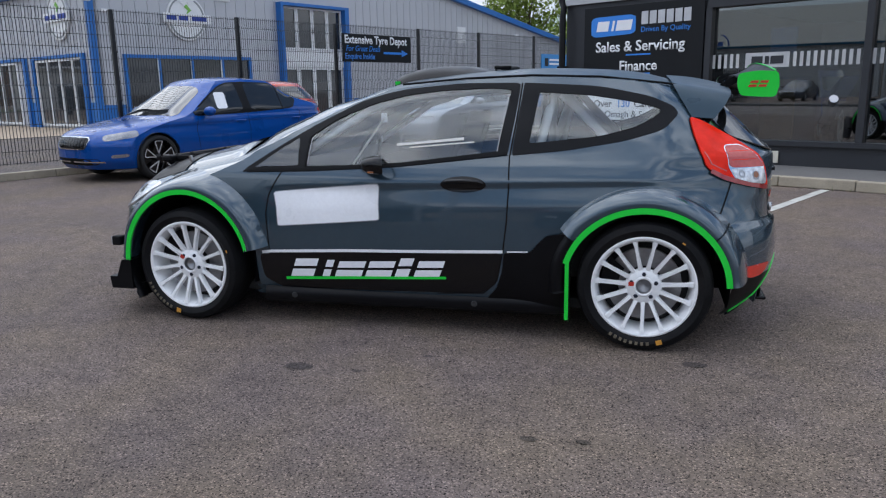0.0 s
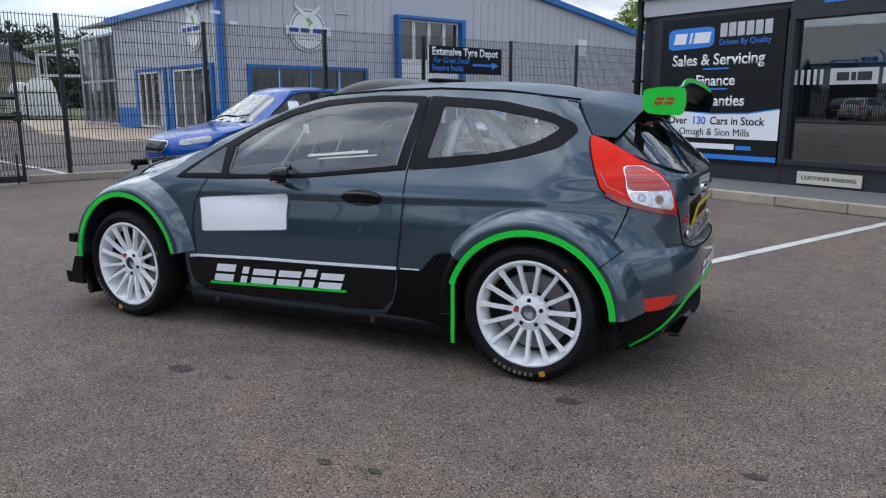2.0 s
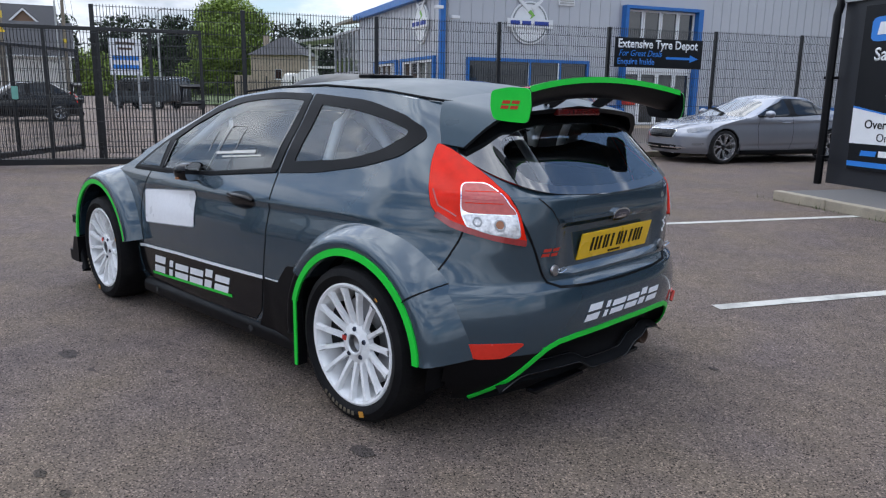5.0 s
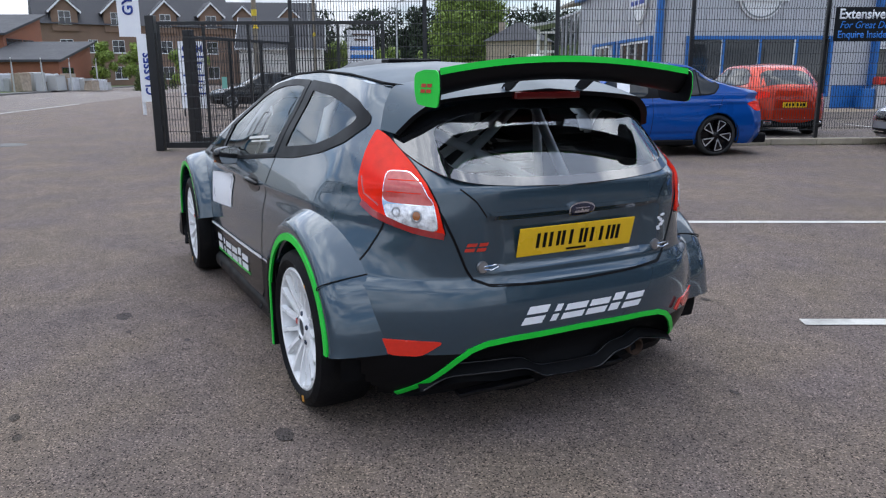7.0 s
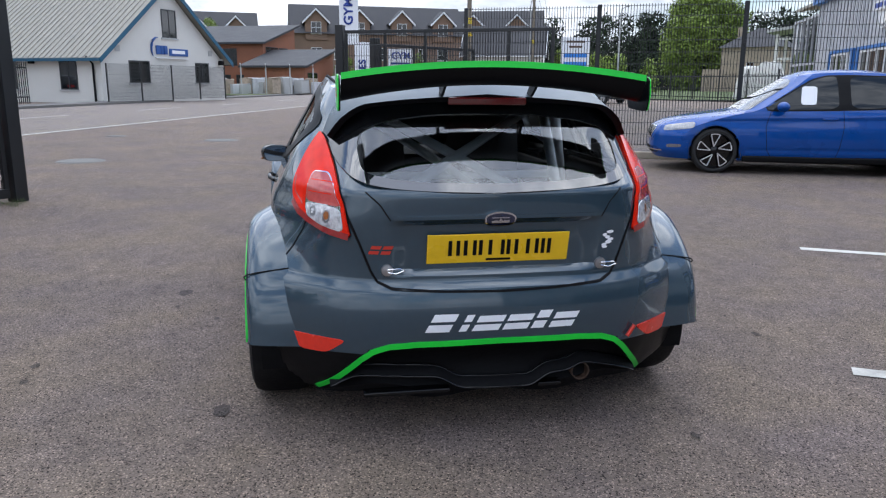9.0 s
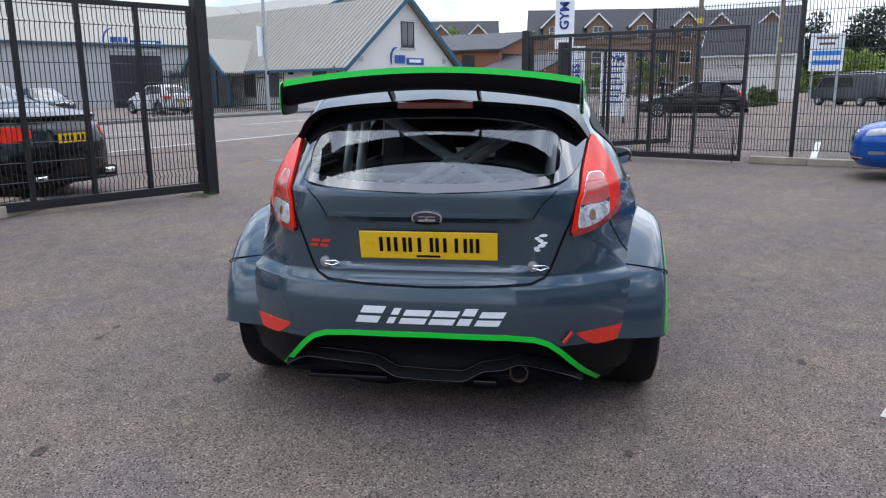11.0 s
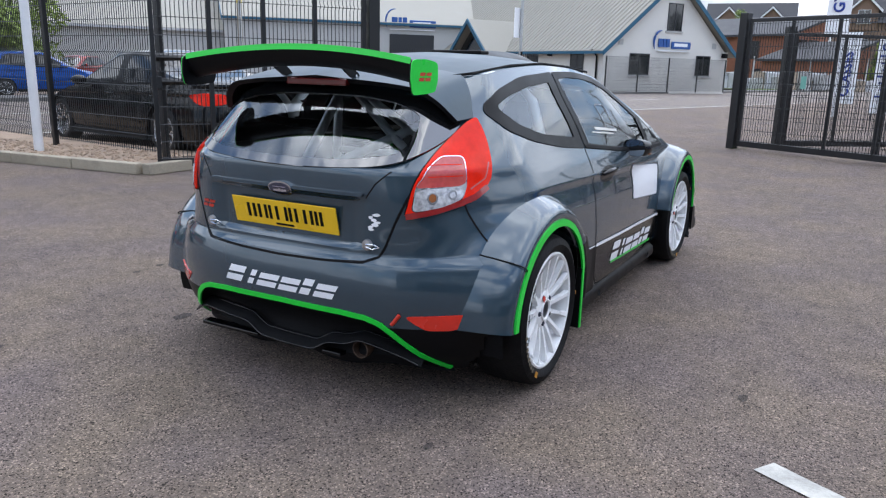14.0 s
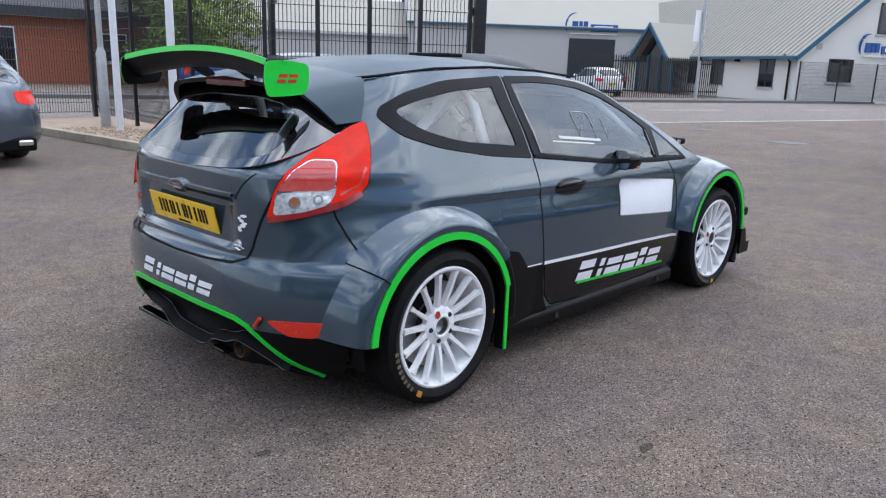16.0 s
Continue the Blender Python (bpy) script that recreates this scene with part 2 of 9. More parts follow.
LINE_PAINT = mat("road_line_paint", (0.533, 0.518, 0.472), 0.7, vary=0.15, scale=8, fine=70, bump=0.3, dirt=(0.12, 0.115, 0.11), dirt_amount=0.75)
CONCRETE = mat("kerb_concrete", (0.34, 0.295, 0.225), 0.85, vary=0.2, scale=3, bump=0.4, bump_scale=120, island=0.25, dirt=(0.12, 0.115, 0.10), dirt_amount=0.6)
PAVING = mat("footway_tarmac", (0.13, 0.125, 0.12), 0.85, vary=0.2, scale=2, fine=140, bump=0.4)
FENCE_BLACK = mat("black_powder_coat", (0.008, 0.009, 0.011), 0.4, vary=0.2, coat=0.1)
FENCE_WIRE = mat("black_mesh_wire", (0.008, 0.009, 0.010), 0.45, vary=0.2)

# ---- mesh tools ----
from mathutils.bvhtree import BVHTree


def part(name, bm, material, parent, label="", smooth=0):
    """Links a bmesh as one mesh object under a thing or a part. smooth: edge angle in degrees, below which shading is smooth."""
    me = bpy.data.meshes.new(name)
    bm.to_mesh(me)
    bm.free()
    me.materials.append(material)
    if smooth:
        me.shade_smooth()
        if smooth < 180:
            me.set_sharp_from_angle(angle=radians(smooth))
    ob = new(name, me)
    ob.parent = parent
    if label:
        ob["label"] = label
    if material.name.endswith("car_glass") and not material.name.startswith("parked"):
        ob.visible_shadow = False
    return ob


def thing(name, label, category, m=None, group="", kind=""):
    ob = new(name)
    ob.empty_display_size = 0.2
    if m is not None:
        ob.matrix_world = m
    return tagged(ob, label, category, group, kind)


def solo(name, bm, material, label, category="", kind="", smooth=0, group=""):
    return tagged(part(name, bm, material, None, "", smooth), label, category, group, kind)


def box(bm, x, y, z, sx, sy, sz, turn=0.0, bevel=0.0, m=None):
    """A box centred at x, y, z with full sizes, turned about z in degrees."""
    r = bmesh.ops.create_cube(bm, size=1.0, matrix=pose(x, y, z, 0, 0, turn) @ Matrix.Diagonal((sx, sy, sz, 1)))
    vs = r["verts"]
    if bevel:
        es = list({e for v in vs for e in v.link_edges})
        vs = bmesh.ops.bevel(bm, geom=es, offset=bevel, segments=2, affect="EDGES", profile=0.5)["verts"]
    if m is not None:
        bmesh.ops.transform(bm, matrix=m, verts=vs)
    return bm


def tube(bm, pts, r, n=8, cap=True):
    """A round bar along points; r may be a number or one for each point."""
    pts = [Vector(p) for p in pts]
    rs = r if isinstance(r, (list, tuple)) else [r] * len(pts)
    rings = []
    for i, p in enumerate(pts):
        d = (pts[min(i + 1, len(pts) - 1)] - pts[max(i - 1, 0)]).normalized()
        a = d.cross(Vector((0, 0, 1)) if abs(d.z) < 0.9 else Vector((1, 0, 0))).normalized()
        b = d.cross(a)
        rings.append([bm.verts.new(p + rs[i] * (math.cos(2 * math.pi * k / n) * a + math.sin(2 * math.pi * k / n) * b)) for k in range(n)])
    for q, w in zip(rings, rings[1:]):
        for k in range(n):
            bm.faces.new((q[k], q[(k + 1) % n], w[(k + 1) % n], w[k]))
    if cap:
        bm.faces.new(rings[0][::-1])
        bm.faces.new(rings[-1])
    return bm


def grid(bm, fn, nu, nv, close_u=False):
    """A sheet of quads over fn(i, j)."""
    vs = [[bm.verts.new(fn(i, j)) for j in range(nv + 1)] for i in range(nu if close_u else nu + 1)]
    for i in range(nu):
        a, b = vs[i], vs[(i + 1) % len(vs)]
        for j in range(nv):
            bm.faces.new((a[j], b[j], b[j + 1], a[j + 1]))
    return vs


def lathe(bm, prof, n=48, axis="y"):
    """Turns a profile of (radius, along) about the y axis."""
    rings = [[bm.verts.new((r * math.cos(2 * math.pi * k / n), a, r * math.sin(2 * math.pi * k / n))) for k in range(n)] for r, a in prof]
    for q, w in zip(rings, rings[1:]):
        for k in range(n):
            bm.faces.new((q[k], q[(k + 1) % n], w[(k + 1) % n], w[k]))
    return bm


def prism(bm, pts, y0, y1, m=None):
    """Extrudes an outline of (x, z) from y0 to y1."""
    a = [bm.verts.new((x, y0, z)) for x, z in pts]
    b = [bm.verts.new((x, y1, z)) for x, z in pts]
    bm.faces.new(a)
    bm.faces.new(b[::-1])
    for k in range(len(pts)):
        bm.faces.new((a[k - 1], b[k - 1], b[k], a[k]))
    if m is not None:
        bmesh.ops.transform(bm, matrix=m, verts=a + b)
    bmesh.ops.recalc_face_normals(bm, faces=list({f for v in a for f in v.link_faces}))
    return bm


def smooth_loop(pts, n, sharp=0.0):
    """n points evenly along a closed outline, with rounded corners by Chaikin cutting."""
    p = [Vector(q) for q in pts]
    for _ in range(3):
        c = 0.25 - 0.2 * sharp
        p = [v for a, b in zip(p, p[1:] + p[:1]) for v in (a.lerp(b, c), a.lerp(b, 1 - c))]
    d = [0.0]
    for a, b in zip(p, p[1:] + p[:1]):
        d.append(d[-1] + (b - a).length)
    out, k = [], 0
    for i in range(n):
        t = d[-1] * i / n
        while d[k + 1] < t:
            k += 1
        out.append(p[k].lerp(p[(k + 1) % len(p)], (t - d[k]) / max(1e-9, d[k + 1] - d[k])))
    return out


def pinned(pts, which, d=0.03):
    """An outline with extra points close to some corners, which keeps them crisp when it is rounded."""
    out, n = [], len(pts)
    for i, p in enumerate(pts):
        if i in which:
            p, a, b = Vector(p), Vector(pts[i - 1]), Vector(pts[(i + 1) % n])
            out += [p + (a - p).normalized() * d, p, p + (b - p).normalized() * d]
        else:
            out.append(p)
    return out


def pchip(table):
    """A smooth curve through (t, value) rows that never overshoots."""
    xs, ys = [r[0] for r in table], [r[1] for r in table]
    h = [b - a for a, b in zip(xs, xs[1:])]
    s = [(b - a) / k for a, b, k in zip(ys, ys[1:], h)]
    m = [s[0]] + [0.0 if a * b <= 0 else 2 * a * b / (a + b) for a, b in zip(s, s[1:])] + [s[-1]]

    def f(t):
        t = min(max(t, xs[0]), xs[-1])
        i = max(k for k in range(len(h)) if xs[k] <= t)
        u = (t - xs[i]) / h[i]
        return (1 + 2 * u) * (1 - u) ** 2 * ys[i] + u * (1 - u) ** 2 * h[i] * m[i] + u * u * (3 - 2 * u) * ys[i + 1] + u * u * (u - 1) * h[i] * m[i + 1]

    return f


def words(text, size, spacing=1.0, shear=0.0, bold=0.0, align="CENTER"):
    """The mesh of some writing in the built-in font, flat in x, y, as a bmesh."""
    cu = bpy.data.curves.new("writing", "FONT")
    cu.body, cu.size, cu.space_character, cu.shear, cu.offset, cu.align_x, cu.align_y = text, size, spacing, shear, bold, align, "CENTER"
    cu.resolution_u = 3
    ob = new("writing", cu)
    me = bpy.data.meshes.new_from_object(ob.evaluated_get(bpy.context.evaluated_depsgraph_get()))
    bm = bmesh.new()
    bm.from_mesh(me)
    bpy.data.objects.remove(ob)
    bpy.data.meshes.remove(me)
    bpy.data.curves.remove(cu)
    return bm


def raise_flat(bm, depth):
    """Gives flat writing or shapes a little thickness along z."""
    r = bmesh.ops.extrude_face_region(bm, geom=bm.faces[:])
    bmesh.ops.translate(bm, verts=[v for v in r["geom"] if isinstance(v, bmesh.types.BMVert)], vec=(0, 0, depth))
    bmesh.ops.recalc_face_normals(bm, faces=bm.faces[:])
    return bm


# ---- car shells: stacked plan outlines ----
class Shell:
    """A car's skin: at each height, a plan outline with half width W, front Xf (corner depth Df) and rear Xr (corner depth Dr); above the belt the heights follow the roof rail."""

    def __init__(self, rows, rail, crown, bow=0.03, mid=0.2, levels=(), n_rear=22, n_side=90, n_front=18, power=3.5, dent=None, belt=None, blend=0):
        self.z = [r[0] for r in rows]
        self.f = [pchip([(r[0], r[k]) for r in rows]) for k in range(1, 6)]
        self.bend = pchip([(r[0], r[6]) for r in rows]) if len(rows[0]) > 6 else lambda z: power
        self.rail, self.crown, self.bow, self.mid, self.power, self.dent = pchip(rail), crown, bow, mid, power, dent
        self.levels, self.counts, self.blend = levels, (n_rear, n_side, n_front), blend
        self.belt, self.top = belt if belt else rows[-1][0], rows[-1][0]
        self.pts = [self.outline(z) for z in levels]
        self.build()

    def outline(self, z):
        W, Xf, Df, Xr, Dr = (f(z) for f in self.f)
        nr, ns, nf = self.counts
        bend = self.bend(z)
        side = lambda x: W - self.bow * ((x - self.mid) / 1.6) ** 2
        out = []
        for i in range(nr):
            s = math.sin(0.5 * math.pi * i / nr)
            out.append((Xr - Dr * s**bend, s * side(Xr - Dr)))
        for i in range(ns + 1):
            x = (Xr - Dr) + (Xf + Df - Xr + Dr) * i / ns
            out.append((x, side(x)))
        for i in range(1, nf + 1):
            s = math.cos(0.5 * math.pi * i / nf)
            out.append((Xf + Df * s**self.power, s * side(Xf + Df)))
        for _ in range(self.blend):
            # evens out the bend where corner and flank meet
            a, b = nr - 16, nr + 16
            soft_ = [tuple(0.25 * out[i - 1][k] + 0.5 * out[i][k] + 0.25 * out[i + 1][k] for k in (0, 1)) for i in range(a, b)]
            out[a:b] = soft_
        pts = []
        for x, y in out:
            h = z if z <= self.belt else self.belt + (z - self.belt) / (self.top - self.belt) * (self.rail(x) - self.belt)
            p = Vector((x, max(y, 0.0), h))
            pts.append(self.dent(p) if self.dent else p)
        return pts

    def build(self):
        n = len(self.pts[0])
        self.verts, self.faces = [], []
        for row in self.pts:
            self.verts += row + [Vector((p.x, -p.y, p.z)) for p in row]
        for k in range(len(self.pts) - 1):
            a, b = 2 * n * k, 2 * n * (k + 1)
            for j in range(n - 1):
                self.faces.append((a + j, a + j + 1, b + j + 1, b + j))
                self.faces.append((a + n + j + 1, a + n + j, b + n + j, b + n + j + 1))
        # the roof: strips across, joined to the last outline
        top, base, m = self.pts[-1], 2 * n * (len(self.pts) - 1), 8
        rows = []
        for j in range(n):
            p = top[j]
            row = [base + j]
            for i in range(1, m):
                y = p.y * math.cos(math.pi * i / m)
                e = min(1.0, (1 - (y / p.y) ** 2) if p.y > 1e-4 else 0)
                ends = min(1.0, max(0.0, (top[0].x - p.x) / 0.35)) * min(1.0, max(0.0, (p.x - top[-1].x) / 0.35))
                ends = ends * (2 - ends)
                self.verts.append(Vector((p.x, y, p.z + self.crown * e * ends)))
                row.append(len(self.verts) - 1)
            rows.append(row + [base + n + j])
        for a, b in zip(rows, rows[1:]):
            for i in range(m):
                self.faces.append((a[i], a[i + 1], b[i + 1], b[i]))
        self.tree = BVHTree.FromPolygons(self.verts, self.faces)

    def mesh(self, keep):
        bm = bmesh.new()
        vs = {}
        for f in self.faces:
            c = sum((self.verts[i] for i in f), Vector()) / len(f)
            if not keep(c):
                continue
            q = []
            for i in f:
                if i not in vs:
                    vs[i] = bm.verts.new(self.verts[i])
                if vs[i] not in q:
                    q.append(vs[i])
            if len(q) > 2 and not bm.faces.get(q):
                bm.faces.new(q)
        bmesh.ops.remove_doubles(bm, verts=bm.verts[:], dist=0.0006)
        bmesh.ops.recalc_face_normals(bm, faces=bm.faces[:])
        return bm

    def onto(self, p, way, lift=0.0):
        """Where the ray from p along way meets the skin, lifted off it against the ray."""
        w = Vector(way).normalized()
        hit, nor, _, _ = self.tree.ray_cast(Vector(p), w)
        if hit is None:
            hit, nor, _, _ = self.tree.find_nearest(Vector(p))
        if nor.dot(w) > 0:
            nor = -nor
        return hit + lift * nor


def sider(shell, s):
    """Lays (x, z) onto the flank, s = -1 or 1."""
    return lambda q, lift: shell.onto((q[0], s * 1.6, q[1]), (0, -s, 0), lift)


def ender(shell, s=1):
    """Lays (y, z) onto the rear (s = 1) or the front (s = -1)."""
    return lambda q, lift: shell.onto((s * 3.4, q[0], q[1]), (-s, 0, 0), lift)


def facer(shell, way, right, up, origin):
    """Lays (a, b), along right and up from origin, onto the skin along way."""
    w, r, u, o = Vector(way).normalized(), Vector(right), Vector(up), Vector(origin)
    return lambda q, lift: shell.onto(o + q[0] * r + q[1] * u - 0.6 * w, w, lift)


def patch(bm, loop, lay, lift, rings=6, rim=0.0):
    """Fills a closed outline with rings towards its middle, each laid onto a skin. rim: turns the edge down onto the skin."""
    mid = sum((Vector(q) for q in loop), Vector((0, 0))) / len(loop)
    rows = []
    if rim:
        rows.append([bm.verts.new(lay(q, lift - rim)) for q in loop])
    for k in range(rings):
        t = 1 - k / rings
        rows.append([bm.verts.new(lay(mid + t * (Vector(q) - mid), lift)) for q in loop])
    n = len(loop)
    for a, b in zip(rows, rows[1:]):
        for i in range(n):
            bm.faces.new((a[i], a[(i + 1) % n], b[(i + 1) % n], b[i]))
    c = bm.verts.new(lay(mid, lift))
    for i in range(n):
        bm.faces.new((rows[-1][i], rows[-1][(i + 1) % n], c))
    bmesh.ops.recalc_face_normals(bm, faces=bm.faces[:])
    return bm


def band(bm, outer, inner, lay, lift, rim=0.0, steps=2):
    """A ring between two outlines of equal count, laid onto a skin."""
    n, rows = len(outer), []
    if rim:
        rows.append([bm.verts.new(lay(q, lift - rim)) for q in outer])
    for k in range(steps + 1):
        rows.append([bm.verts.new(lay(Vector(a).lerp(Vector(b), k / steps), lift)) for a, b in zip(outer, inner)])
    if rim:
        rows.append([bm.verts.new(lay(q, lift - rim)) for q in inner])
    for a, b in zip(rows, rows[1:]):
        for i in range(n):
            bm.faces.new((a[i], a[(i + 1) % n], b[(i + 1) % n], b[i]))
    bmesh.ops.recalc_face_normals(bm, faces=bm.faces[:])
    return bm


def strip(bm, line, width, lay, lift, n=40, rim=0.0):
    """A ribbon of some width along an open line, laid onto a skin."""
    p = [Vector(q) for q in line]
    d = [0.0]
    for a, b in zip(p, p[1:]):
        d.append(d[-1] + (b - a).length)
    q, k = [], 0
    for i in range(n + 1):
        t = d[-1] * i / n
        while k < len(p) - 2 and d[k + 1] < t:
            k += 1
        q.append(p[k].lerp(p[k + 1], min(1.0, (t - d[k]) / max(1e-9, d[k + 1] - d[k]))))
    rows = []
    for i, v in enumerate(q):
        t = (q[min(i + 1, n)] - q[max(i - 1, 0)]).normalized()
        o = Vector((-t.y, t.x)) * width / 2
        row = [lay(v + o, lift), lay(v - o, lift)]
        if rim:
            row = [lay(v + o, lift - rim)] + row + [lay(v - o, lift - rim)]
        rows.append([bm.verts.new(c) for c in row])
    for a, b in zip(rows, rows[1:]):
        for i in range(len(a) - 1):
            bm.faces.new((a[i], a[i + 1], b[i + 1], b[i]))
    bmesh.ops.recalc_face_normals(bm, faces=bm.faces[:])
    return bm


def inset_loop(loop, d):
    """An outline drawn inwards by d (outwards for a negative d)."""
    mid = sum((Vector(q) for q in loop), Vector((0, 0))) / len(loop)
    n, out = len(loop), []
    for i in range(n):
        t = (Vector(loop[(i + 1) % n]) - Vector(loop[i - 1])).normalized()
        o = Vector((-t.y, t.x))
        if o.dot(mid - Vector(loop[i])) < 0:
            o = -o
        out.append(Vector(loop[i]) + d * o)
    return out


def inside(loop, x, y):
    """Whether a point lies in an outline."""
    hit = False
    for a, b in zip(loop, list(loop[1:]) + [loop[0]]):
        if (a[1] > y) != (b[1] > y) and x < a[0] + (y - a[1]) * (b[0] - a[0]) / (b[1] - a[1]):
            hit = not hit
    return hit

# ---- ground, road, kerbs, markings ----
FR, CR, RR = pose(0, 0, 0, 0, 0, 65.8), pose(0, 0, 0, 0, 0, -28.4), pose(0, 0, 0, 0, 0, 163.1)  # along the yard fence; along the showroom; along the road
bm = bmesh.new()
grid(bm, lambda i, j: (-900 + 1800 * i / 30, -900 + 1800 * j / 30, 0.0), 30, 30)
solo("ground", bm, ASPHALT, "worn grey tarmac yard with pale stone chips", "ground", "structure")
ROAD_Y = 11.45


def slab(name, pts, z, material, label, kind="structure", category="ground", thick=0.0):
    """A flat sheet or slab with a given outline."""
    bm = bmesh.new()
    f = bm.faces.new([bm.verts.new((x, y, z)) for x, y in pts])
    if f.normal.z < 0 or f.calc_area() and (f.normal_update() or f.normal.z < 0):
        f.normal_flip()
    if thick:
        r = bmesh.ops.extrude_face_region(bm, geom=[f])
        bmesh.ops.translate(bm, verts=[v for v in r["geom"] if isinstance(v, bmesh.types.BMVert)], vec=(0, 0, -thick))
        bmesh.ops.recalc_face_normals(bm, faces=bm.faces[:])
    return solo(name, bm, material, label, category, kind)


def local(m, pts):
    return [tuple((m @ Vector((x, y, 0)))[:2]) for x, y in pts]


GRASS = mat("rough_grass", (0.07, 0.10, 0.025), 0.9, vary=0.5, scale=1.5, fine=30, bump=0.6, bump_scale=25)
GRAVEL = mat("buff_gravel", (0.34, 0.25, 0.18), 0.9, vary=0.35, scale=4, fine=90, bump=0.9, bump_scale=60)
YARD = asphalt_mat("neighbour_tarmac", (0.165, 0.144, 0.131), (1.5, 1.5, 1.5, 1), patch=0.2)
SETTS = mat("buff_block_paving", (0.36, 0.28, 0.20), 0.85, vary=0.25, scale=3, fine=40, bump=0.3)

slab("road", local(RR, [(-60, ROAD_Y), (160, ROAD_Y), (160, ROAD_Y + 10.6), (-60, ROAD_Y + 10.6)]), 0.004, ROAD, "grey two-lane road past the yard", category="road")
slab("verge", local(RR, [(58, ROAD_Y + 11.9), (150, ROAD_Y + 11.9), (150, ROAD_Y + 40), (58, ROAD_Y + 40)]), 0.13, GRASS, "rough green grass verge", category="grass")
slab("pavement", local(RR, [(-60, ROAD_Y + 10.7), (160, ROAD_Y + 10.7), (160, ROAD_Y + 12.4), (-60, ROAD_Y + 12.4)]), 0.12, PAVING, "tarmac footway beyond the road", category="pavement", thick=0.12)
slab("neighbour_yard", local(FR, [(-0.4, 9.75), (60, 9.75), (60, 40), (-0.4, 40)]), 0.006, YARD, "paler tarmac yard behind the fence")
slab("neighbour_paving", local(FR, [(5.0, 21.6), (40, 21.6), (40, 24.4), (16.0, 40.0), (16.0, 60.0), (9.5, 60.0), (4.7, 30.7)]), 0.012, SETTS, "buff block paving strip")
slab("field", [(-140, 60), (-60, 22), (-44, 34), (-46, 120), (-140, 160)], 0.10, GRASS, "rough grass field behind the yard", category="grass")


def stripe(m, x0, y0, x1, y1, w, label="worn white bay line", z=0.005):
    a, b = m @ Vector((x0, y0, 0)), m @ Vector((x1, y1, 0))
    d = (b - a).normalized()
    o = Vector((-d.y, d.x, 0)) * w / 2
    bm = bmesh.new()
    n = max(4, int((b - a).length / 0.12))
    rng = random.Random(int(1000 * (x0 + 3 * y1)) & 0xFFFF)
    l, r = [], []
    for i in range(n + 1):
        c = a.lerp(b, i / n) + Vector((0, 0, z))
        l.append(bm.verts.new(c + o * (1 + 0.12 * (rng.random() - 0.5)) + d * 0.02 * (rng.random() - 0.5)))
        r.append(bm.verts.new(c - o * (1 + 0.12 * (rng.random() - 0.5)) + d * 0.02 * (rng.random() - 0.5)))
    for i in range(n):
        bm.faces.new((l[i], r[i], r[i + 1], l[i + 1]))
    bmesh.ops.recalc_face_normals(bm, faces=bm.faces[:])
    return solo("bay_line", bm, LINE_PAINT, label, "line", "structure")


I4 = Matrix.Identity(4)
stripe(I4, 1.52, 1.80, 3.34, 5.30, 0.10)
stripe(I4, -0.90, 3.25, 1.0, 6.75, 0.10)
stripe(I4, 3.95, -0.05, 5.75, 3.75, 0.10)
stripe(FR, 0.8, 10.2, 0.4, 15.0, 0.11, "white bay line behind the fence", 0.011)
stripe(FR, 12.2, 10.2, 11.9, 15.0, 0.11, "white bay line behind the fence", 0.011)
stripe(FR, 14.6, 10.2, 14.3, 15.0, 0.11, "white bay line behind the fence", 0.011)
stripe(RR, -40, ROAD_Y, 36, ROAD_Y, 0.14, "white road edge line", 0.009)
for k in range(-4, 12):
    stripe(RR, 9.0 * k, ROAD_Y + 5.2, 9.0 * k + 4.0, ROAD_Y + 5.2, 0.12, "white dashed road centre line", 0.009)


def kerb_run(m, x0, x1, y, group, h=0.125, w=0.13, step=0.915, face=-1):
    """A row of single concrete kerb stones along x, their face at y."""
    n = max(1, round((x1 - x0) / step))
    me = None
    run = thing("kerb", "row of weathered concrete kerb stones", "kerb", m @ pose(x0, y, 0), group, "structure")
    L = (x1 - x0) / n
    for i in range(n):
        if me is None:
            bm = box(bmesh.new(), L / 2, -face * w / 2, h / 2, L - 0.008, w, h, bevel=0.012)
            o = part("kerb_stone", bm, CONCRETE, run)
            me = o.data
        else:
            o = new("kerb_stone", me)
            o.parent = run
        o.location = (i * L, 0.004 * math.sin(7 * i), 0.004 * math.sin(5 * i))
    return run


kerb_run(CR, -3.7, 9.6, 6.28, "showroom kerbs")
bm = box(bmesh.new(), 2.95, 7.1, 0.056, 13.3, 1.36, 0.112, m=CR)
solo("showroom_footway", bm, PAVING, "dark tarmac footway before the showroom", "pavement", "structure")
kerb_run(FR, -0.1, 21.5, 9.46, "fence kerbs", h=0.12)

for x, y, r in ((-8.65, -4.37, 0.36), (-13.0, -2.62, 0.36), (-14.5, -5.2, 0.22)):
    bm = bmesh.new()
    lathe(bm, [(0.0, 0.012), (r * 0.93, 0.012), (r * 0.95, 0.005), (r, 0.008), (r * 1.05, 0.0)], 36)
    bmesh.ops.transform(bm, matrix=pose(x, y, 0, 90, 0, 0), verts=bm.verts)
    solo("manhole_cover", bm, mat("worn_iron", (0.15, 0.145, 0.135), 0.85, 0.0, vary=0.25, scale=8, bump=0.4) if "worn_iron" not in bpy.data.materials else bpy.data.materials["worn_iron"], "round worn iron manhole cover set in tarmac", "manhole cover", smooth=30)

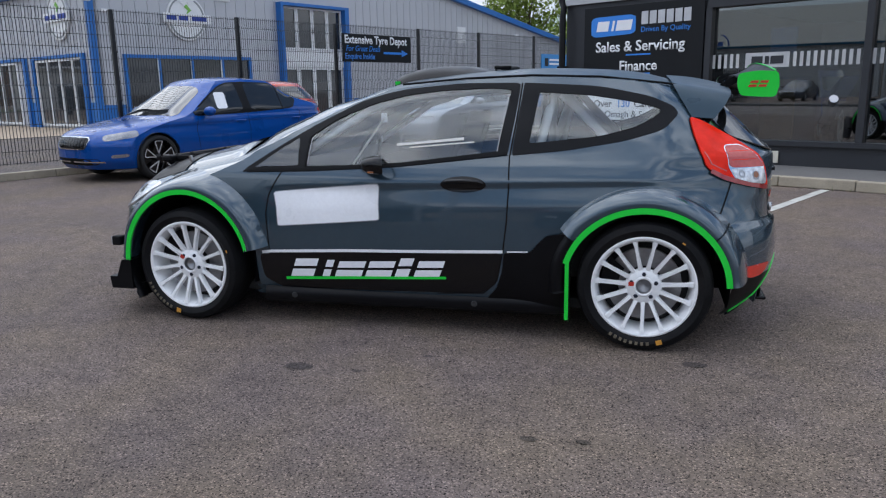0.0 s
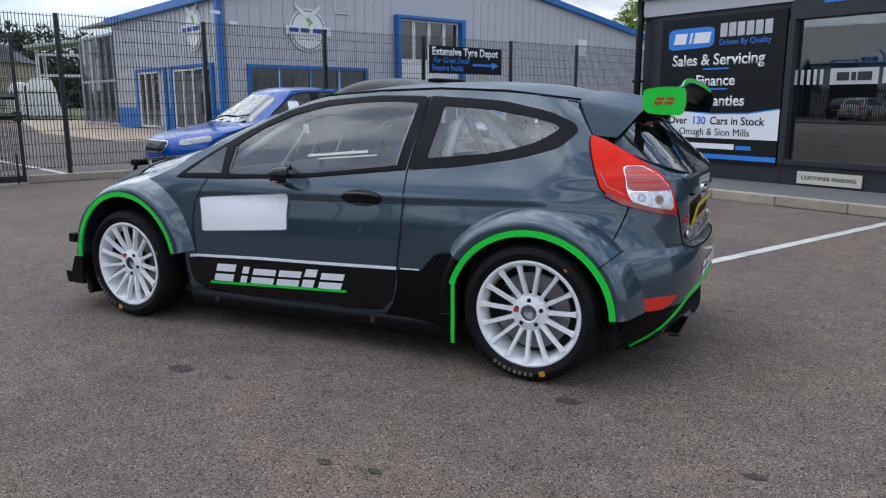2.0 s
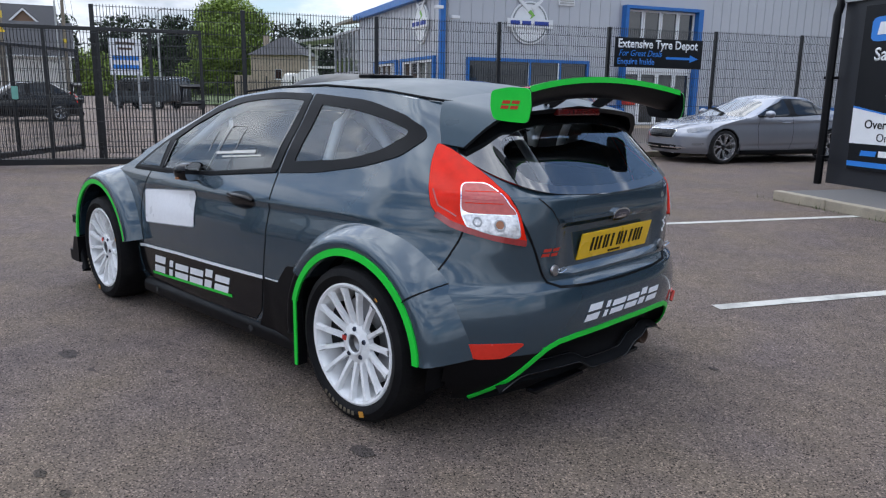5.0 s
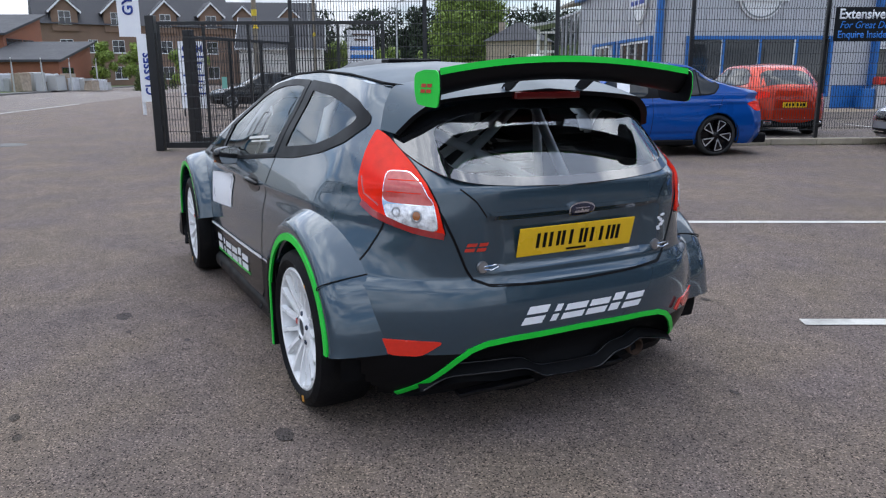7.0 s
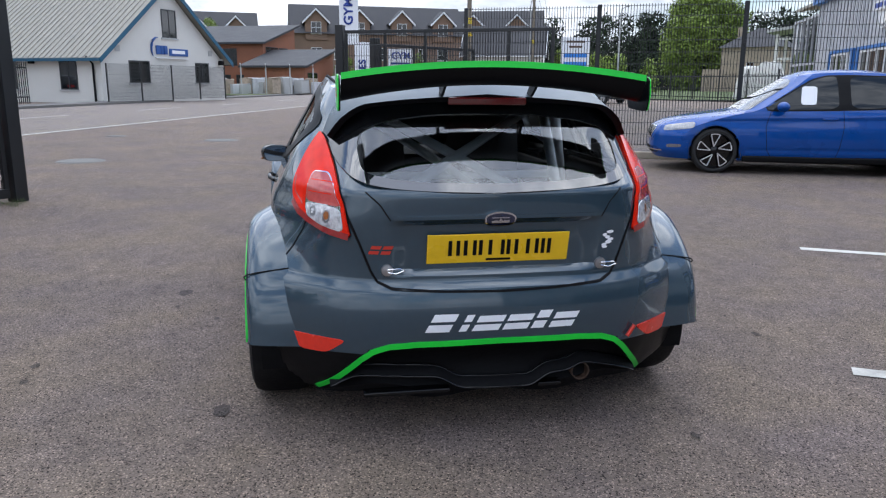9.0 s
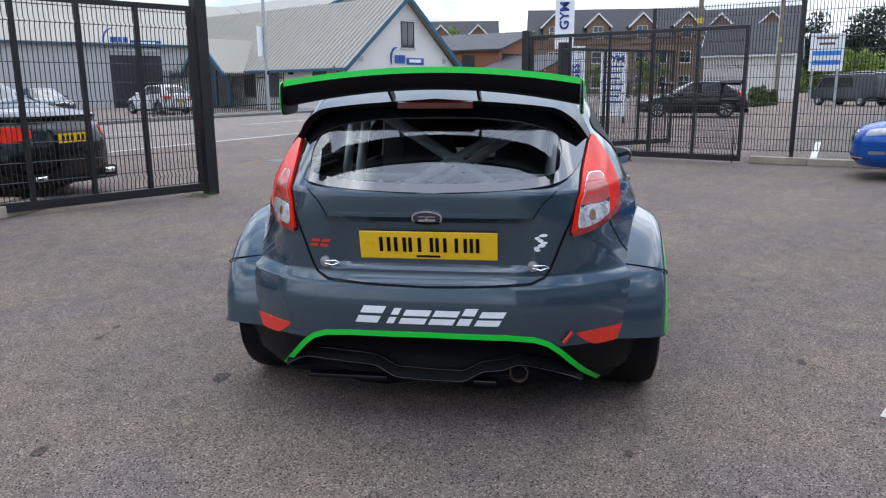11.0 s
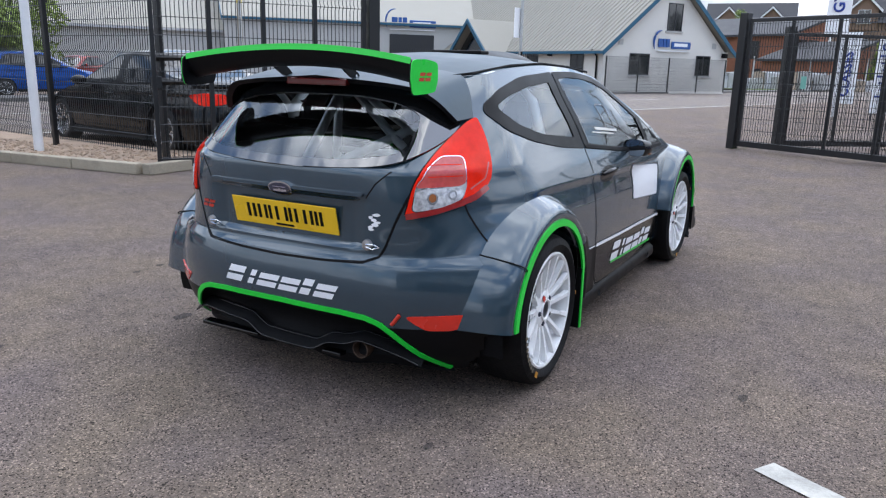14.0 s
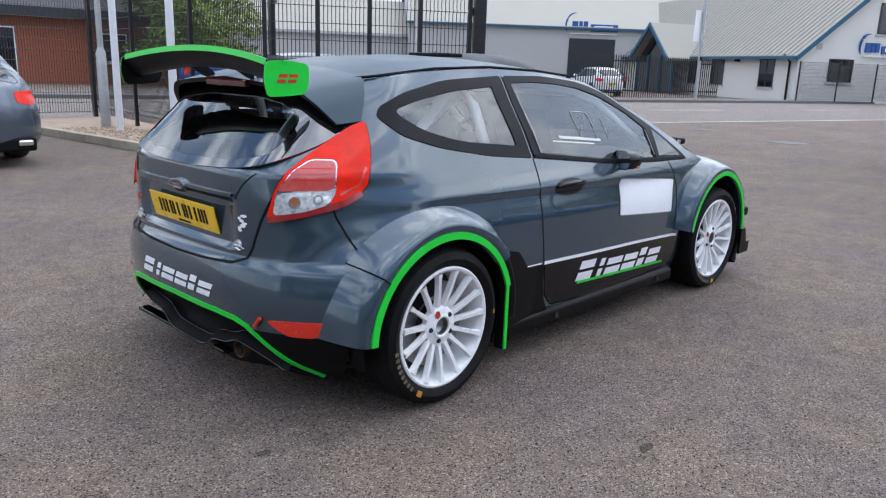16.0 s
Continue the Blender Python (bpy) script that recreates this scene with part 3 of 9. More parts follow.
# gravel bed with its kerbs beside the gate
slab("gravel_bed", [(-1.80, -5.45), (-1.45, -8.4), (-1.25, -10.9), (6.0, -11.2), (6.0, -12.9), (-3.4, -12.7), (-3.2, -5.6)], 0.10, GRAVEL, "bed of buff gravel inside concrete kerbs", category="gravel", thick=0.1)
rngk = random.Random(9)
bm = bmesh.new()
for k in range(900):
    t = rngk.random()
    x, y = -1.75 + 0.5 * t - 1.2 * rngk.random(), -5.6 - 5.0 * t
    bmesh.ops.create_icosphere(bm, subdivisions=1, radius=0.012 + 0.014 * rngk.random(), matrix=Matrix.Translation((x, y, 0.105)) @ Matrix.Diagonal((1, 1.2, 0.7, 1)))
solo("gravel", bm, GRAVEL, "loose buff pebbles on the bed", "gravel", "stuff")
for (x0, y0), (x1, y1) in (((-1.72, -5.35), (-1.38, -8.4)), ((-1.38, -8.4), (-1.18, -10.8)), ((-1.18, -10.8), (6.0, -11.1)), ((-3.0, -5.28), (-1.78, -5.32))):
    a = math.degrees(math.atan2(y1 - y0, x1 - x0))
    kerb_run(pose(x0, y0, 0, 0, 0, a), 0.0, math.hypot(x1 - x0, y1 - y0), 0.0, "gravel bed kerbs", h=0.13, face=1 if y0 > -10 and x0 > -2.5 else -1)
# oily spots on the tarmac
OIL = asphalt_mat("old_oil_stain", (0.10, 0.087, 0.08), (1.6, 1.55, 1.5, 1))
rngo = random.Random(12)
for x, y, r in ((-0.315, -1.457, 0.062), (-0.02, -1.452, 0.022), (1.481, -1.04, 0.05), (2.25, -1.40, 0.035), (0.85, -1.945, 0.028), (1.05, -1.93, 0.024), (0.25, -1.20, 0.022), (2.0, 0.75, 0.022), (0.97, 1.66, 0.03)):
    bm = bmesh.new()
    bm.faces.new([bm.verts.new((x + r * (0.75 + 0.4 * rngo.random()) * math.cos(2 * math.pi * k / 14) * 1.3, y + r * (0.75 + 0.4 * rngo.random()) * math.sin(2 * math.pi * k / 14) * 0.7, 0.003)) for k in range(14)])
    solo("oil_stain", bm, OIL, "dark oily spot on the tarmac", "stain", "structure")

# ---- the rally hatchback: front towards -x, flanks at -y and +y ----
def car_dent(p):
    """The hollow for the number plate in the tailgate, and the crease under the rear glass."""
    if p.x > 1.5 and abs(p.y) < 0.5 and 0.6 < p.z < 0.86:
        e = min(1.0, max(0.0, (0.38 - abs(p.y)) / 0.035)) * min(1.0, max(0.0, (0.835 - p.z) / 0.02)) * min(1.0, max(0.0, (p.z - 0.635) / 0.02))
        return Vector((p.x - 0.022 * e, p.y, p.z))
    return crease(p, 0.795, 0.026, -0.85, 1.42, 0.011)


def ease(a, b, t):
    """A smooth step from 0 at a to 1 at b."""
    t = min(1.0, max(0.0, (t - a) / (b - a)))
    return t * t * (3 - 2 * t)


def crease(p, z0, rise, x0, x1, depth, drop=0.03, fade=0.15):
    """Draws a flank in just below a line that starts at height z0 and climbs along x, with soft ends."""
    d = z0 + rise * p.x - p.z
    if d <= 0 or d >= fade or abs(p.y) < 0.5:
        return p
    e = ease(0, drop, d) * (1 - ease(drop, fade, d)) * ease(x0, x0 + 0.35, p.x) * (1 - ease(x1 - 0.35, x1, p.x))
    return Vector((p.x, p.y - math.copysign(depth * e, p.y), p.z))


CAR_ROWS = [
    (0.15, 0.80, -1.95, 0.42, 1.80, 0.27, 3.5), (0.24, 0.845, -1.99, 0.42, 1.86, 0.27, 3.5), (0.36, 0.860, -2.0, 0.42, 1.905, 0.29, 3.5),
    (0.48, 0.866, -2.0, 0.42, 1.918, 0.31, 3.5), (0.59, 0.864, -1.98, 0.44, 1.90, 0.34, 3.5), (0.615, 0.862, -1.96, 0.45, 1.875, 0.36, 3.6),
    (0.72, 0.855, -1.86, 0.50, 1.870, 0.50, 4.4), (0.80, 0.842, -1.66, 0.48, 1.870, 0.58, 4.8), (0.87, 0.815, -1.36, 0.36, 1.870, 0.58, 4.9),
    (0.92, 0.79, -1.13, 0.24, 1.868, 0.54, 4.9), (0.95, 0.775, -1.03, 0.18, 1.846, 0.51, 4.8), (1.046, 0.728, -0.93, 0.25, 1.752, 0.42, 4.6),
    (1.167, 0.655, -0.70, 0.23, 1.640, 0.33, 4.4), (1.24, 0.615, -0.55, 0.22, 1.565, 0.28, 4.2), (1.30, 0.575, -0.36, 0.24, 1.48, 0.24, 4.0),
]
CAR_RAIL = [(-0.36, 1.24), (-0.1, 1.272), (0.05, 1.288), (0.3, 1.312), (0.65, 1.322), (1.0, 1.308), (1.36, 1.265)]
CAR_LEVELS = sorted({round(z, 4) for z in [0.15 + 0.02 * k for k in range(23)] + [0.61 + 0.0075 * k for k in range(35)] + [0.87 + 0.01 * k for k in range(9)] + [0.95 + 0.0175 * k for k in range(21)]})
skin = Shell(CAR_ROWS, CAR_RAIL, 0.055, levels=CAR_LEVELS, dent=car_dent, belt=0.95, n_side=130, n_rear=34, blend=24)

car = thing("rally_hatchback", "dark grey wide-bodied rally hatchback with green trim, parked on the tarmac", "car")
DOOR_GLASS = smooth_loop(pinned([(-0.53, 0.875), (-0.525, 1.03), (-0.38, 1.125), (-0.19, 1.197), (0.0, 1.24), (0.2, 1.26), (0.42, 1.267), (0.555, 1.26), (0.53, 1.09), (0.505, 0.955), (-0.05, 0.893)], (0, 1, 7, 9), 0.03), 135, 0.55)
DOOR_BLACK = smooth_loop(pinned([(-0.92, 0.842), (-0.69, 0.985), (-0.5, 1.095), (-0.38, 1.155), (-0.26, 1.212), (-0.12, 1.25), (0.0, 1.272), (0.3, 1.295), (0.60, 1.292), (0.585, 1.12), (0.56, 0.938), (-0.02, 0.876), (-0.5, 0.852)], (0, 8, 10), 0.025), 180, 0.6)
TRI_GLASS = smooth_loop(pinned([(-0.83, 0.868), (-0.70, 0.955), (-0.59, 1.02), (-0.575, 0.878)], (0, 2, 3), 0.02), 60, 0.5)
QUARTER_BLACK = smooth_loop(pinned([(0.618, 1.292), (0.99, 1.27), (1.24, 1.217), (1.35, 1.168), (1.378, 1.13), (1.31, 1.06), (1.13, 1.008), (0.85, 0.962), (0.583, 0.938)], (0, 8), 0.025), 180, 0.55)
QUARTER_GLASS = smooth_loop(pinned([(0.70, 1.245), (0.94, 1.228), (1.16, 1.192), (1.29, 1.158), (1.29, 1.135), (1.19, 1.075), (1.01, 1.028), (0.665, 0.995)], (0, 7), 0.03), 135, 0.5)
REAR_BLACK = smooth_loop([(-0.587, 1.09), (-0.52, 1.16), (-0.40, 1.195), (-0.18, 1.216), (0.18, 1.216), (0.40, 1.195), (0.52, 1.16), (0.587, 1.09), (0.58, 1.05), (0.553, 1.006), (0.515, 0.973), (0.465, 0.954), (0.38, 0.94), (0.24, 0.93), (0.0, 0.924), (-0.24, 0.93), (-0.38, 0.94), (-0.465, 0.954), (-0.515, 0.973), (-0.553, 1.006), (-0.58, 1.05)], 140, 0.2)
REAR_GLASS = smooth_loop([(-0.49, 1.075), (-0.47, 1.13), (-0.36, 1.165), (-0.18, 1.185), (0.18, 1.185), (0.36, 1.165), (0.47, 1.13), (0.49, 1.075), (0.48, 1.0), (0.455, 0.985), (0.36, 0.968), (0.24, 0.958), (0.0, 0.953), (-0.24, 0.958), (-0.36, 0.968), (-0.455, 0.985), (-0.48, 1.0)], 120, 0.4)
SCREEN = smooth_loop([(-0.62, 0.0), (-0.56, 0.30), (-0.42, 0.42), (0.42, 0.42), (0.56, 0.30), (0.62, 0.0), (0.3, -0.06), (-0.3, -0.06)], 100, 0.5)
SCREEN_WAY = Vector((0.52, 0, -0.85)).normalized()
SCREEN_UP = Vector((0.85, 0, 0.52)).normalized()
lay_screen = facer(skin, SCREEN_WAY, (0, 1, 0), SCREEN_UP, (-0.93, 0, 0.985))
GREEN_Z = pchip([(0.0, 0.392), (0.34, 0.39), (0.43, 0.378), (0.50, 0.325), (0.58, 0.238), (0.66, 0.15)])
REAR_ARCH, FRONT_ARCH = (1.2445, 0.322, 0.375, 0.36), (-1.235, 0.335, 0.372, 0.392)


def polar(loop, mid, n=288):
    """An outline as n points, one for each direction from mid."""
    out = []
    for k in range(n):
        d = Vector((math.cos(2 * math.pi * k / n), math.sin(2 * math.pi * k / n)))
        best = 0.0
        for a, b in zip(loop, list(loop[1:]) + [loop[0]]):
            e = Vector(b) - Vector(a)
            c = d.x * e.y - d.y * e.x
            if abs(c) < 1e-12:
                continue
            f = Vector(a) - Vector(mid)
            t, u = (f.x * e.y - f.y * e.x) / c, (f.x * d.y - f.y * d.x) / c
            if t > best and -1e-6 <= u <= 1 + 1e-6:
                best = t
        out.append(Vector(mid) + best * d)
    return out


def in_arch(c, a, grow=0.03):
    return ((c.x - a[0]) / (a[2] + grow)) ** 2 + ((c.z - a[1]) / (a[3] + grow)) ** 2 < 1


door_cut, quarter_cut, rear_cut = inset_loop(DOOR_BLACK, 0.012), inset_loop(QUARTER_BLACK, 0.012), inset_loop(REAR_BLACK, 0.02)


ROOF_EDGE = [(-0.05, 1.292), (0.3, 1.317), (0.65, 1.327), (1.0, 1.313), (1.3, 1.277), (1.40, 1.262)]
roof_half = pchip([(x, abs(skin.onto((x, 1.6, z - 0.02), (0, -1, 0)).y) - 0.022) for x, z in ROOF_EDGE])


def body_kind(c):
    """Which part a patch of the skin belongs to: body, valance, or none where there is an opening."""
    y = abs(c.y)
    if y > 0.55 and (in_arch(c, REAR_ARCH) or in_arch(c, FRONT_ARCH)):
        return "none"
    if y > 0.45 and c.x < 1.4 and (inside(door_cut, c.x, c.z) or inside(quarter_cut, c.x, c.z)):
        return "none"
    if c.x > 1.3 and c.z > 0.88 and inside(rear_cut, c.y, c.z):
        return "none"
    if c.x < -0.2 and c.z > 0.9:
        d = c - Vector((-0.93, 0, 0.985))
        if inside(SCREEN, d.y, d.dot(SCREEN_UP)):
            return "none"
    if c.x > 1.3:
        if y < 0.66 and c.z < GREEN_Z(y) and c.x > 1.55:
            return "none"
        if c.z < 0.345:
            return "valance"
    if c.x < -1.3 and c.z < 0.33:
        return "chin"
    if -0.25 < c.x < 1.45 and c.z > 1.24 and y < roof_half(c.x):
        return "roof"
    return "body"


part("roof_panel", skin.mesh(lambda c: body_kind(c) == "roof"), ROOF_PAINT, car, "satin dark grey roof skin", smooth=32)
part("body", skin.mesh(lambda c: body_kind(c) == "body"), PAINT, car, "glossy dark blue-grey bodywork", smooth=32)
for s in (-1, 1):
    part("rear_valance", skin.mesh(lambda c: body_kind(c) == "valance" and c.y * s > 0), BLACK_SATIN, car, "satin black lower rear bumper", smooth=40)
part("front_chin", skin.mesh(lambda c: body_kind(c) == "chin"), BLACK_SATIN, car, "satin black lower front bumper", smooth=40)

# windows and their black surrounds
for s in (-1, 1):
    lay = sider(skin, s)
    bm = band(bmesh.new(), polar(DOOR_BLACK, (-0.02, 1.06)), polar(DOOR_GLASS, (-0.02, 1.06)), lay, 0.004, 0.006, 5)
    part("window_surround", bm, SURROUND, car, "black vinyl window surround", 40)
    bm = band(bmesh.new(), polar(QUARTER_BLACK, (0.92, 1.12)), polar(QUARTER_GLASS, (0.92, 1.12)), lay, 0.004, 0.006, 4)
    part("quarter_surround", bm, SURROUND, car, "black vinyl rear quarter surround", 40)
    part("door_glass", patch(bmesh.new(), DOOR_GLASS, lay, 0.0, 8), GLASS_CAR, car, "clear polycarbonate door window", 60)
    for line, wide in (([(-0.028, 0.988), (0.331, 1.018)], 0.013), ([(0.044, 0.974), (0.386, 1.002)], 0.006)):
        part("window_slider", strip(bmesh.new(), line, wide, lay, 0.003, 12, 0.003), SLIDER, car, "pale sliding-window rail")
    flap = smooth_loop([(0.010, 1.124), (0.162, 1.132), (0.140, 1.005), (-0.012, 0.992)], 40, 0.85)
    part("slider_frame", band(bmesh.new(), flap, inset_loop(flap, 0.003), lay, 0.003, 0.002), BRAKE, car, "clear edge of the sliding flap")
    part("slider_stop", strip(bmesh.new(), [(-0.104, 1.092), (-0.110, 0.993)], 0.003, lay, 0.003, 6, 0.002), BRAKE, car)
    for line in ([(-0.52, 0.885), (-0.515, 1.02)], [(0.508, 0.955), (0.545, 1.235)]):
        part("rivet_row", strip(bmesh.new(), line, 0.004, lay, 0.0075, 16, 0.002), BRAKE, car, "row of small pale rivets")
    part("quarter_glass", patch(bmesh.new(), QUARTER_GLASS, lay, 0.0, 8), GLASS_CAR, car, "clear rear quarter window", 60)
    part("corner_glass", patch(bmesh.new(), TRI_GLASS, lay, 0.0065, 5), GLASS_DARK, car, "small dark corner window", 60)
    # rubber seal along the waist and the roof gutter
    part("waist_seal", strip(bmesh.new(), [(-0.88, 0.848), (-0.5, 0.858), (-0.02, 0.884), (0.56, 0.945)], 0.014, lay, 0.007, 40, 0.006), BLACK_MATT, car)
    part("window_rubber", strip(bmesh.new(), [(-0.535, 0.87), (-0.53, 0.95), (-0.527, 1.03)], 0.012, lay, 0.007, 12, 0.004), BLACK_MATT, car)
    bm = tube(bmesh.new(), [(x, s * roof_half(x), z + 0.004) for x, z in ROOF_EDGE], 0.006, 6)
    part("roof_gutter", bm, BLACK_MATT, car)

lay_rear = ender(skin)


def lay_glass(q, h):
    """The gently curved rear window, running into the skin at its sides."""
    y = abs(q[0])
    x = 1.876 - 1.056 * (q[1] - 0.924) - 0.13 * y * y
    t = ease(0.40, 0.585, y)
    if t > 0:
        x += (lay_rear(q, 0.0).x - x) * t
    return Vector((x + 0.7 * h, q[0], q[1] + 0.7 * h))


part("rear_window_surround", band(bmesh.new(), polar(REAR_BLACK, (0, 1.06)), polar(REAR_GLASS, (0, 1.06)), lay_glass, 0.004, 0.006, 5), FRIT, car, "black printed edge of the rear window", 40)
part("rear_window", patch(bmesh.new(), REAR_GLASS, lay_glass, 0.0, 8), GLASS_REAR, car, "clear rear window", 60)
part("windscreen", patch(bmesh.new(), SCREEN, lay_screen, 0.002, 8), GLASS_CAR, car, "clear windscreen", 60)

# panel gaps, door outline
for s in (-1, 1):
    lay = sider(skin, s)
    for line in ([(0.572, 0.94), (0.578, 0.80), (0.572, 0.62), (0.553, 0.46), (0.52, 0.30), (0.45, 0.235), (0.2, 0.22)], [(-0.67, 0.845), (-0.70, 0.80), (-0.745, 0.72), (-0.765, 0.62), (-0.755, 0.42), (-0.73, 0.26), (-0.65, 0.215)], [(0.607, 1.29), (0.595, 1.12), (0.575, 0.94)], [(1.636, 0.833), (1.622, 0.775), (1.601, 0.71), (1.575, 0.64), (1.548, 0.575)]):
        part("panel_gap", strip(bmesh.new(), line, 0.007, lay, 0.0052 if line[0][1] > 1.2 else 0.0012, 36), BLACK_MATT, car)
    part("white_pinstripe", strip(bmesh.new(), [(-0.80, 0.404), (-0.745, 0.412), (-0.3, 0.434), (0.1, 0.446), (0.553, 0.462)], 0.016, lay, 0.0042, 50), WHITE_VINYL, car)
    part("white_pinstripe", strip(bmesh.new(), [(0.575, 0.463), (0.68, 0.466)], 0.007, lay, 0.0045, 8), WHITE_VINYL, car)
    sill = smooth_loop([(-0.82, 0.398), (-0.3, 0.428), (0.1, 0.44), (0.549, 0.456), (0.53, 0.34), (0.505, 0.28), (0.44, 0.238), (0.2, 0.226), (-0.3, 0.212), (-0.70, 0.205), (-0.80, 0.26)], 110, 0.8)
    part("sill_panel", patch(bmesh.new(), sill, lay, 0.003, 8, 0.004), BLACK_GLOSS, car, "gloss black lower door panel", 40)
    pod = smooth_loop([(0.558, 0.458), (0.69, 0.463), (0.735, 0.515), (0.775, 0.556), (0.93, 0.575), (0.90, 0.44), (0.885, 0.15), (0.60, 0.16), (0.46, 0.20), (0.52, 0.27), (0.55, 0.36)], 110, 0.8)
    part("side_pod", patch(bmesh.new(), pod, lambda q, h: lay(q, h + 0.026 * min(1.0, max(0.0, (q[0] - 0.6) / 0.25))), 0.005, 8, 0.006), BLACK_SATIN, car, "satin black moulding ahead of the rear wheel", 40)
    bm = bmesh.new()
    grid(bm, lambda i, j: (-0.80 + 1.68 * i / 30, s * (0.848 - 0.03 * (j == 0) - 0.05 * (j == 4) - 0.004 * abs(j - 2)), 0.215 - 0.028 * j + 0.02 * (i / 30)), 30, 4)
    part("sill_skirt", bm, BLACK_SATIN, car, "satin black side skirt", 50)
    for x in (-0.62, 0.40):
        bm = bmesh.new()
        lathe(bm, [(0.0, 0.0), (0.014, 0.0), (0.017, 0.004)], 14)
        bmesh.ops.transform(bm, matrix=pose(x, s * 0.853, 0.172 + 0.008 * x), verts=bm.verts)
        part("jacking_hole", bm, INTERIOR, car)

# number panels on the doors: plain white sheets with slightly curled edges
for s in (-1, 1):
    lay = sider(skin, s)
    sheet = smooth_loop([(-0.715, 0.742), (-0.4, 0.772), (-0.103, 0.795), (-0.106, 0.70), (-0.10, 0.602), (-0.4, 0.577), (-0.695, 0.553), (-0.70, 0.66)], 90, 0.97)
    part("door_sheet", patch(bmesh.new(), sheet, lay, 0.0028, 6), WHITE_VINYL, car, "plain white sheet covering the door number", 40)
    part("door_sheet_edge", band(bmesh.new(), sheet, inset_loop(sheet, 0.004), lay, 0.0034), mat("pale_edge_line", (0.30, 0.31, 0.34), 0.5) if s < 0 else bpy.data.materials["pale_edge_line"], car)


def slanted_blocks(cuts, height, slant, slot):
    """A wordmark's masses as plain slanted blocks, each with one slot: outlines in (x, y)."""
    out = []
    for a, b, top in cuts:
        for lo, hi in ((0.0, 0.5 * (1 - slot) * top), (0.5 * (1 + slot) * top, top)):
            out.append([(a + slant * lo * height, lo * height), (b + slant * lo * height, lo * height), (b + slant * hi * height, hi * height), (a + slant * hi * height, hi * height)])
    return out


def mark_on(name, outlines, place, lay, lift, material, parent, label=""):
    """Every block of a mark as a piece of its own."""
    for o in outlines:
        part(name, blocks_on([o], place, lay, lift), material, parent, label)


def blocks_on(outlines, place, lay, lift):
    bm = bmesh.new()
    for o in outlines:
        a, b, c, d = (Vector(q) for q in o)
        vs = [[bm.verts.new(lay(place(a.lerp(b, i / 8).lerp(d.lerp(c, i / 8), j / 3)), lift)) for j in range(4)] for i in range(9)]
        for i in range(8):
            for j in range(3):
                bm.faces.new((vs[i][j], vs[i + 1][j], vs[i + 1][j + 1], vs[i][j + 1]))
    bmesh.ops.recalc_face_normals(bm, faces=bm.faces[:])
    return bm


MARK = [(0.0, 0.155, 1.0), (0.215, 0.265, 0.92), (0.30, 0.475, 0.84), (0.50, 0.665, 0.84), (0.69, 0.775, 1.0), (0.81, 0.97, 0.84)]
for s in (-1, 1):
    lay = sider(skin, s)
    outl = slanted_blocks([(a * 0.88, b * 0.88, t) for a, b, t in MARK], 0.10, 0.42, 0.16)
    if s < 0:
        place = lambda q: Vector((-0.635 + q.x, 0.275 + 0.047 * q.x + q.y))
    else:
        place = lambda q: Vector((0.275 - q.x, 0.318 - 0.047 * q.x + q.y))
    mark_on("side_wordmark_block", outl, place, lay, 0.0062, WHITE_VINYL, car, "white slanted lettering shapes")
    part("green_underline", strip(bmesh.new(), [(-0.665, 0.263), (-0.2, 0.288), (0.255, 0.310)], 0.015, lay, 0.0062, 30), GREEN_VINYL, car, "bright green underline")


# ---- arches ----
def arch(a, out, p0, p1, s, material, name, y_edge=0.925, lip=0.12, n=44, seam=0):
    """A flared arch moulding round a wheel opening, from p0 to p1 degrees, out wide, with a lip turned inwards."""
    bm, lay = bmesh.new(), sider(skin, s)

    def at(i, j):
        p = radians(p0 + (p1 - p0) * i / n)
        c, d = math.cos(p), math.sin(p)
        k = max(0.0, (j - 2) / 7)
        x, z = a[0] + (a[2] + out * k) * c, a[1] + (a[3] + out * k) * d
        if j < 3:
            return (a[0] + (a[2] + 0.012 * (j < 2)) * c, s * (y_edge - lip * (2 - j) / 2), a[1] + (a[3] + 0.012 * (j < 2)) * d)
        yb = abs(lay((x, z), 0.0).y) - 0.004
        f = 1 - k**1.9
        bulge = 0.028 * math.sin(math.pi * min(1.0, max(0.0, (k - 0.16) / 0.8)))
        return (x, s * (yb + max(0.012 * (1 - k), (y_edge - yb) * f + bulge)), z)

    grid(bm, at, n, 9)
    if seam:
        i = round(n * (seam - p0) / (p1 - p0))
        part("arch_seam", tube(bmesh.new(), [Vector(at(i, j)) + Vector((0, s * 0.001, 0)) for j in range(2, 10)], 0.0028, 5), BLACK_MATT, car)
    for _ in range(4):
        bmesh.ops.smooth_vert(bm, verts=[v for v in bm.verts if not v.is_boundary], factor=0.5, use_axis_x=False, use_axis_y=True, use_axis_z=False)
    bmesh.ops.recalc_face_normals(bm, faces=bm.faces[:])
    return part(name, bm, material, car, "", 50)


def trim(a, p0, p1, s, y_edge, tail=None, width=0.028):
    """The green edge strip of an arch."""
    bm, n = bmesh.new(), 50

    def at(i, j):
        p = radians(p0 + (p1 - p0) * i / n)
        r = width * (0, 0, 1, 1)[j]
        y = y_edge + (-0.006, 0.004, 0.003, -0.006)[j]
        return (a[0] + (a[2] - 0.002 + r) * math.cos(p), s * y, a[1] + (a[3] - 0.002 + r) * math.sin(p))

    grid(bm, at, n, 3)
    bmesh.ops.recalc_face_normals(bm, faces=bm.faces[:])
    return part("green_edge", bm, GREEN_VINYL, car, "bright green arch edging", 40)


